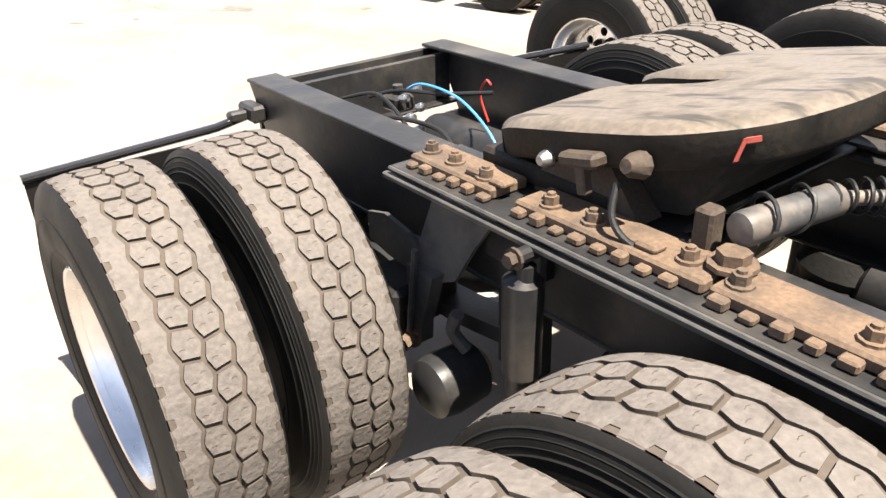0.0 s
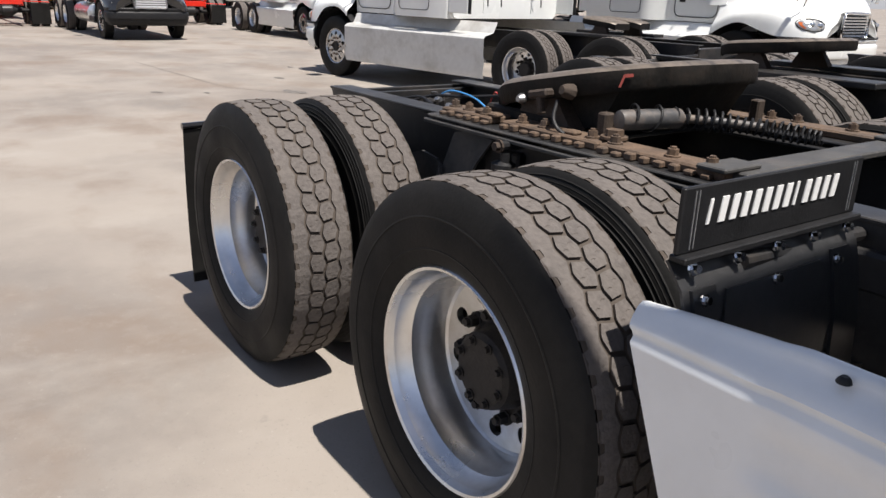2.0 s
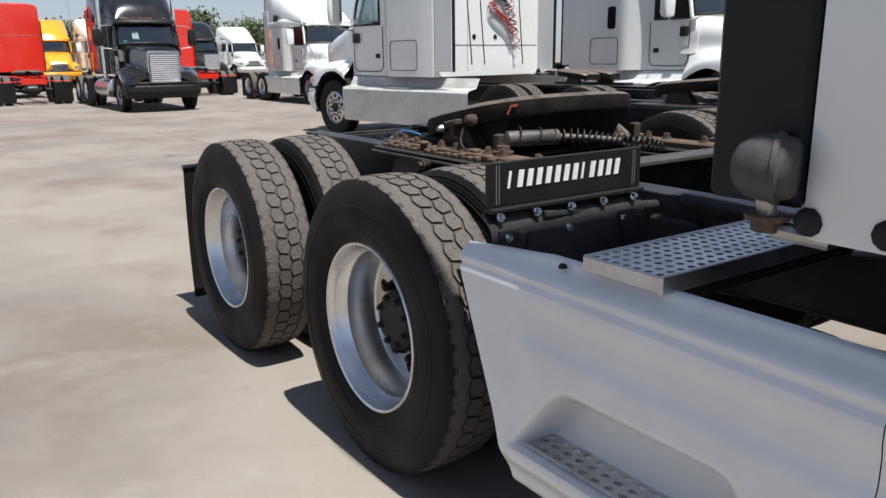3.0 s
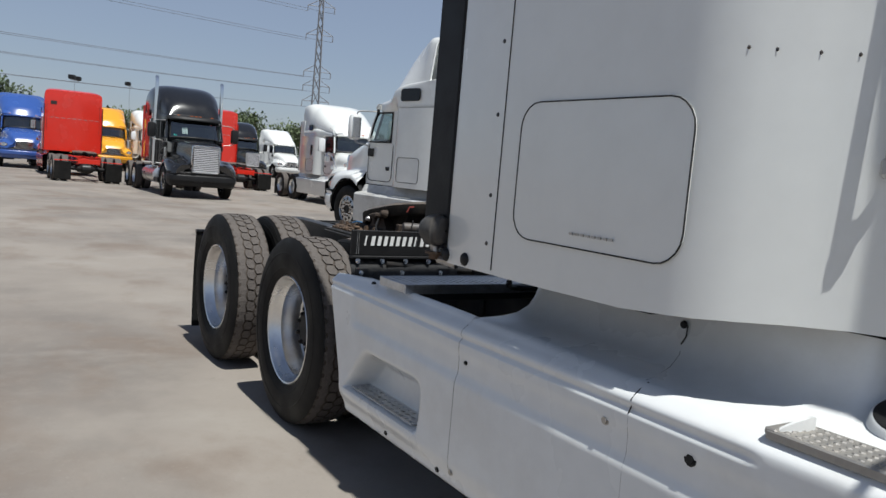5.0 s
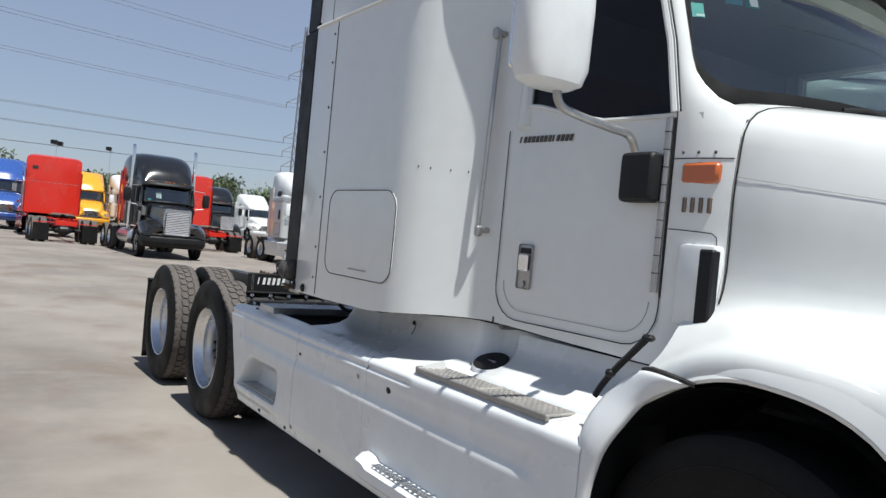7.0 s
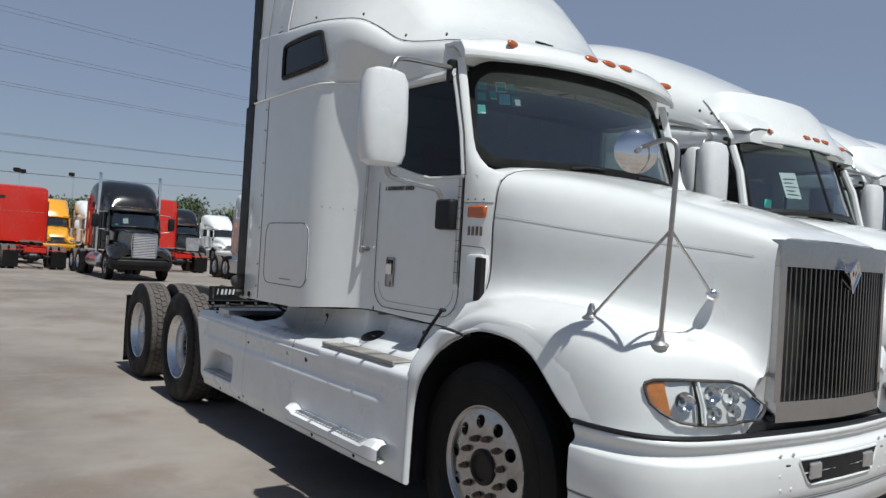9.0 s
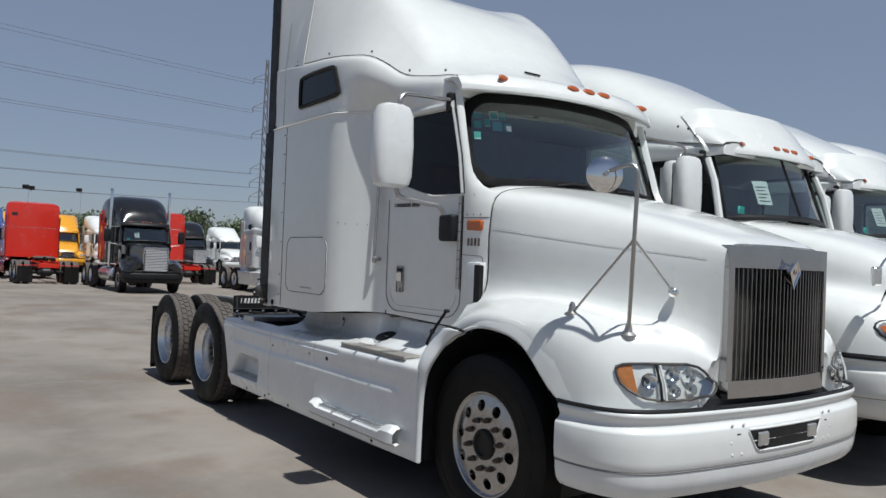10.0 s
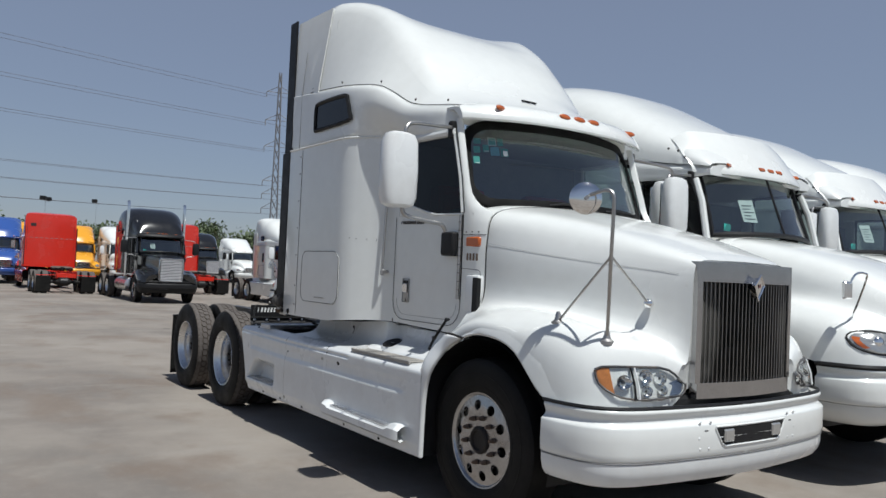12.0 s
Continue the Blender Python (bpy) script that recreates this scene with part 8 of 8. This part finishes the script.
# the row beside it, facing the same way
row_truck(pose(-0.25, 4.38, 0), WHITE, "aero", "white streamlined sleeper tractor parked in the row beside", (-0.95, 0.45), True, "parked white tractors", notice=True, low_roof=False, flaps=False)
row_truck(pose(-0.74, 7.77, 0), WHITE, "aero", "white streamlined sleeper tractor parked in the row beside", (0.0, 1.414), False, "parked white tractors", notice=True, low_roof=False)
row_truck(pose(-0.95, 11.1, 0), WHITE, "aero", "white streamlined sleeper tractor parked in the row beside", (0.0, 1.414), False, "parked white tractors", notice=True, low_roof=False)
row_truck(pose(-1.2, 14.4, 0), WHITE, "aero", "white streamlined sleeper tractor parked in the row beside", (0.0, 1.414), False, "parked white tractors", low_roof=False)

# the rows behind
back_truck = row_truck(pose(-3.84, 7.25, 0, 0, 0, 187.5) @ Matrix.Scale(0.975, 4), WHITE, "long", "white sleeper tractor with coiled red hoses on its back wall", (0.0, 1.414), True, "parked white tractors", lower=DIRTY_WHITE)
suzies(back_truck)
row_truck(pose(-10.56, 11.12, 0), WHITE, "aero", "white streamlined tractor parked beyond the back row", (0.0, 1.414), False, "parked white tractors")
row_truck(pose(-23.4, 10.0, 0, 0, 0, 0) @ Matrix.Scale(0.89, 4), WHITE, "aero", "white tall-sleeper tractor parked across the yard", (0.6, 2.0), False, "parked white tractors")

# across the yard
row_truck(pose(-24.4, 4.75, 0, 0, 0, 0) @ Matrix.Scale(0.89, 4), BLACK_GLOSS, "classic", "black square-nosed tractor with chrome grille and tall stacks", (0.0, 1.414), False, stacks=1, notice=True)
row_truck(pose(-27.2, 2.35, 0, 0, 0, 180) @ Matrix.Scale(0.89, 4), RED_PAINT, "aero", "bright red sleeper tractor seen from behind with black mud flaps", (-2.2, -0.8), False, "parked red tractors", tail=RED_PAINT)
row_truck(pose(-28.6, 8.5, 0, 0, 0, 180) @ Matrix.Scale(0.89, 4), RED_PAINT, "aero", "bright red sleeper tractor seen from behind with black mud flaps", (-2.2, -0.8), False, "parked red tractors", tail=RED_PAINT)
row_truck(pose(-40.6, 0.9, 0, 0, 0, 0) @ Matrix.Scale(0.89, 4), BLUE_PAINT, "aero", "blue streamlined tractor parked across the yard", (0.0, 1.414), False)
row_truck(pose(-46.0, 5.5, 0, 0, 0, 0) @ Matrix.Scale(0.89, 4), YELLOW_PAINT, "aero", "yellow streamlined tractor parked across the yard", (0.0, 1.414), False)
row_truck(pose(-46.0, 3.0, 0, 0, 0, 0) @ Matrix.Scale(0.89, 4), YELLOW_PAINT, "aero", "yellow streamlined tractor half hidden behind a red one", (0.0, 1.414), False)
row_truck(pose(-44.5, 7.8, 0, 0, 0, 0) @ Matrix.Scale(0.89, 4), WHITE, "aero", "white tractor parked far across the yard", (0.0, 1.414), False, "parked white tractors")
row_truck(pose(-46.0, -3.8, 0, 0, 0, 0) @ Matrix.Scale(0.89, 4), WHITE, "aero", "white tractor parked far across the yard", (0.0, 1.414), False, "parked white tractors")
row_truck(pose(-47.0, 13.6, 0, 0, 0, 0) @ Matrix.Scale(0.89, 4), BLACK_GLOSS, "classic", "black tractor parked far across the yard", (0.0, 1.414), False)
row_truck(pose(-53.0, 18.4, 0, 0, 0, 0) @ Matrix.Scale(0.89, 4), WHITE, "aero", "white tractor parked far across the yard", (0.0, 1.414), False, "parked white tractors")
row_truck(pose(-57.0, 16.0, 0, 0, 0, 0) @ Matrix.Scale(0.89, 4), WHITE, "aero", "white tractor parked far across the yard", (0.0, 1.414), False, "parked white tractors")


# ---- trees, pylon, wires, flood lights ----
def tree(at, h, spread, seed):
    rng = random.Random(seed)
    t = tagged(empty("tree", pose(*at)), "hazy green broad-leaved tree beyond the yard", "tree", "trees beyond the yard")
    trunk = tube([(0, 0, 0), (0.1, 0.05, h * 0.25), (0.05, 0.15, h * 0.5), (0.2, 0.1, h * 0.75)], [0.28, 0.22, 0.15, 0.06], 8)
    clumps = []
    for k in range(9):
        a, r = rng.uniform(0, math.tau), rng.uniform(0.25, 0.95) * spread
        c = Vector((r * math.cos(a), r * math.sin(a), h * rng.uniform(0.45, 0.9)))
        tube([(0.08, 0.1, h * 0.35), c * 0.5 + Vector((0, 0, h * 0.25)), c], [0.10, 0.06, 0.02], 6, trunk)
        clumps.append((c, rng.uniform(0.9, 1.6)))
    part("trunk", trunk, BARK, t)
    verts, faces = [], []
    for c, r in clumps:
        for k in range(260):
            d = Vector((rng.gauss(0, 1), rng.gauss(0, 1), rng.gauss(0, 0.7))).normalized() * r * rng.uniform(0.5, 1.08)
            p = c + d
            u = Vector((rng.uniform(-1, 1), rng.uniform(-1, 1), rng.uniform(-1, 1))).normalized()
            w = u.cross(Vector((rng.uniform(-1, 1), rng.uniform(-1, 1), rng.uniform(-1, 1)))).normalized()
            sz = rng.uniform(0.12, 0.26)
            i = len(verts)
            verts += [p - u * sz, p + w * sz * 0.5, p + u * sz, p - w * sz * 0.5]
            faces.append((i, i + 1, i + 2, i + 3))
    me = bpy.data.meshes.new("crown")
    me.from_pydata([tuple(v) for v in verts], [], faces)
    me.materials.append(LEAF)
    put("crown", me, t)
    return t


rng = random.Random(5)
for x, y, h, w in ((-82, 2.0, 7.0, 3.6), (-84, -3.5, 7.2, 3.8), (-80, -9, 7.4, 3.8), (-80, 7, 5.2, 2.8), (-78, 12.5, 5.4, 2.9), (-80, 17, 5.0, 2.6), (-76, 22.2, 5.2, 2.8), (-75, 25.5, 5.9, 3.0), (-77, 29, 5.6, 3.0), (-80, 34, 5.6, 3.0), (-82, 40, 5.6, 3.0), (-84, 46, 6.2, 3.2), (-80, -15, 7.4, 3.8)):
    tree((x, y, 0), h, w, rng.randint(0, 9999))


def pylon(at, h, turn):
    p = tagged(empty("transmission_pylon", pose(*at, 0, 0, turn)), "tall grey steel lattice transmission pylon", "pylon")
    def width(z):
        return 0.46 * (1 - z / h) + 0.16
    for sx in (-1, 1):
        for sy in (-1, 1):
            part("leg", tube([(sx * width(z), sy * width(z), z) for z in (h * k / 8 for k in range(9))], 0.09, 4), GALV, p)
    for k in range(16):
        z0, z1 = h * k / 16, h * (k + 1) / 16
        for f in range(4):
            c = [(1, 1), (-1, 1), (-1, -1), (1, -1)]
            a, b = c[f], c[(f + 1) % 4]
            part("brace", tube([(a[0] * width(z0), a[1] * width(z0), z0), (b[0] * width(z1), b[1] * width(z1), z1)], 0.05, 4), GALV, p)
            part("brace", tube([(b[0] * width(z0), b[1] * width(z0), z0), (a[0] * width(z1), a[1] * width(z1), z1)], 0.05, 4), GALV, p)
    for z in ARMS:
        for s in (-1, 1):
            bm = tube([(s * width(z), 0, z + 0.9), (s * 1.9, 0, z)], 0.05, 4)
            tube([(s * width(z), 0, z), (s * 1.9, 0, z)], 0.05, 4, bm)
            part("cross_arm", bm, GALV, p)
            part("insulator", tube([(s * 1.9, 0, z - 0.12 * k) for k in range(8)], [0.04, 0.09] * 4, 6), GALV, p)
    return p


ARMS = (10.0, 12.2, 14.2, 19.4, 23.4, 27.7)
PYLON, PYLON_H = Vector((-99.5, 41.6, 0)), 30.7
pylon(PYLON, PYLON_H, 70)


def wire(a, b, sag):
    pts = [Vector(a).lerp(Vector(b), k / 40) - Vector((0, 0, sag * 4 * (k / 40) * (1 - k / 40))) for k in range(41)]
    tagged(part("overhead_wire", tube(pts, 0.024, 4), WIRE), "thin overhead power line across the sky", "power line", "overhead power lines")


ANCHOR = Vector((-56.7, -109.6, 0))
pylon(ANCHOR, PYLON_H, 70)
for n, z in enumerate(ARMS):
    for s in (-1, 1):
        off = Vector((math.cos(radians(70)), math.sin(radians(70)), 0)) * s * 1.9
        wire(PYLON + off + Vector((0, 0, z - 0.84)), ANCHOR + off + Vector((0, 0, z - 0.84)), 1.2 if n > 2 else 1.8)


def flood_mast(x, y, h, n):
    f = tagged(empty("flood_light", pose(x, y, 0, 0, 0, 65)), "flood lights on a thin yard mast", "lamp")
    part("mast", tube([(0, 0, 0), (0, 0, h)], [0.014, 0.010], 6), GALV, f)
    part("cross_bar", rod((0, -0.7, h), (0, 0.7, h), 0.03, 6), GALV, f)
    for k in range(n):
        y0 = -0.55 + 1.1 * k / max(n - 1, 1)
        part("lamp_head", box(-0.2, 0.2, y0 - 0.17, y0 + 0.17, h + 0.02, h + 0.3, 0.04), BLACK_PLASTIC, f)


flood_mast(-51.7, 4.8, 5.45, 2)
flood_mast(-59.0, 9.5, 6.0, 1)
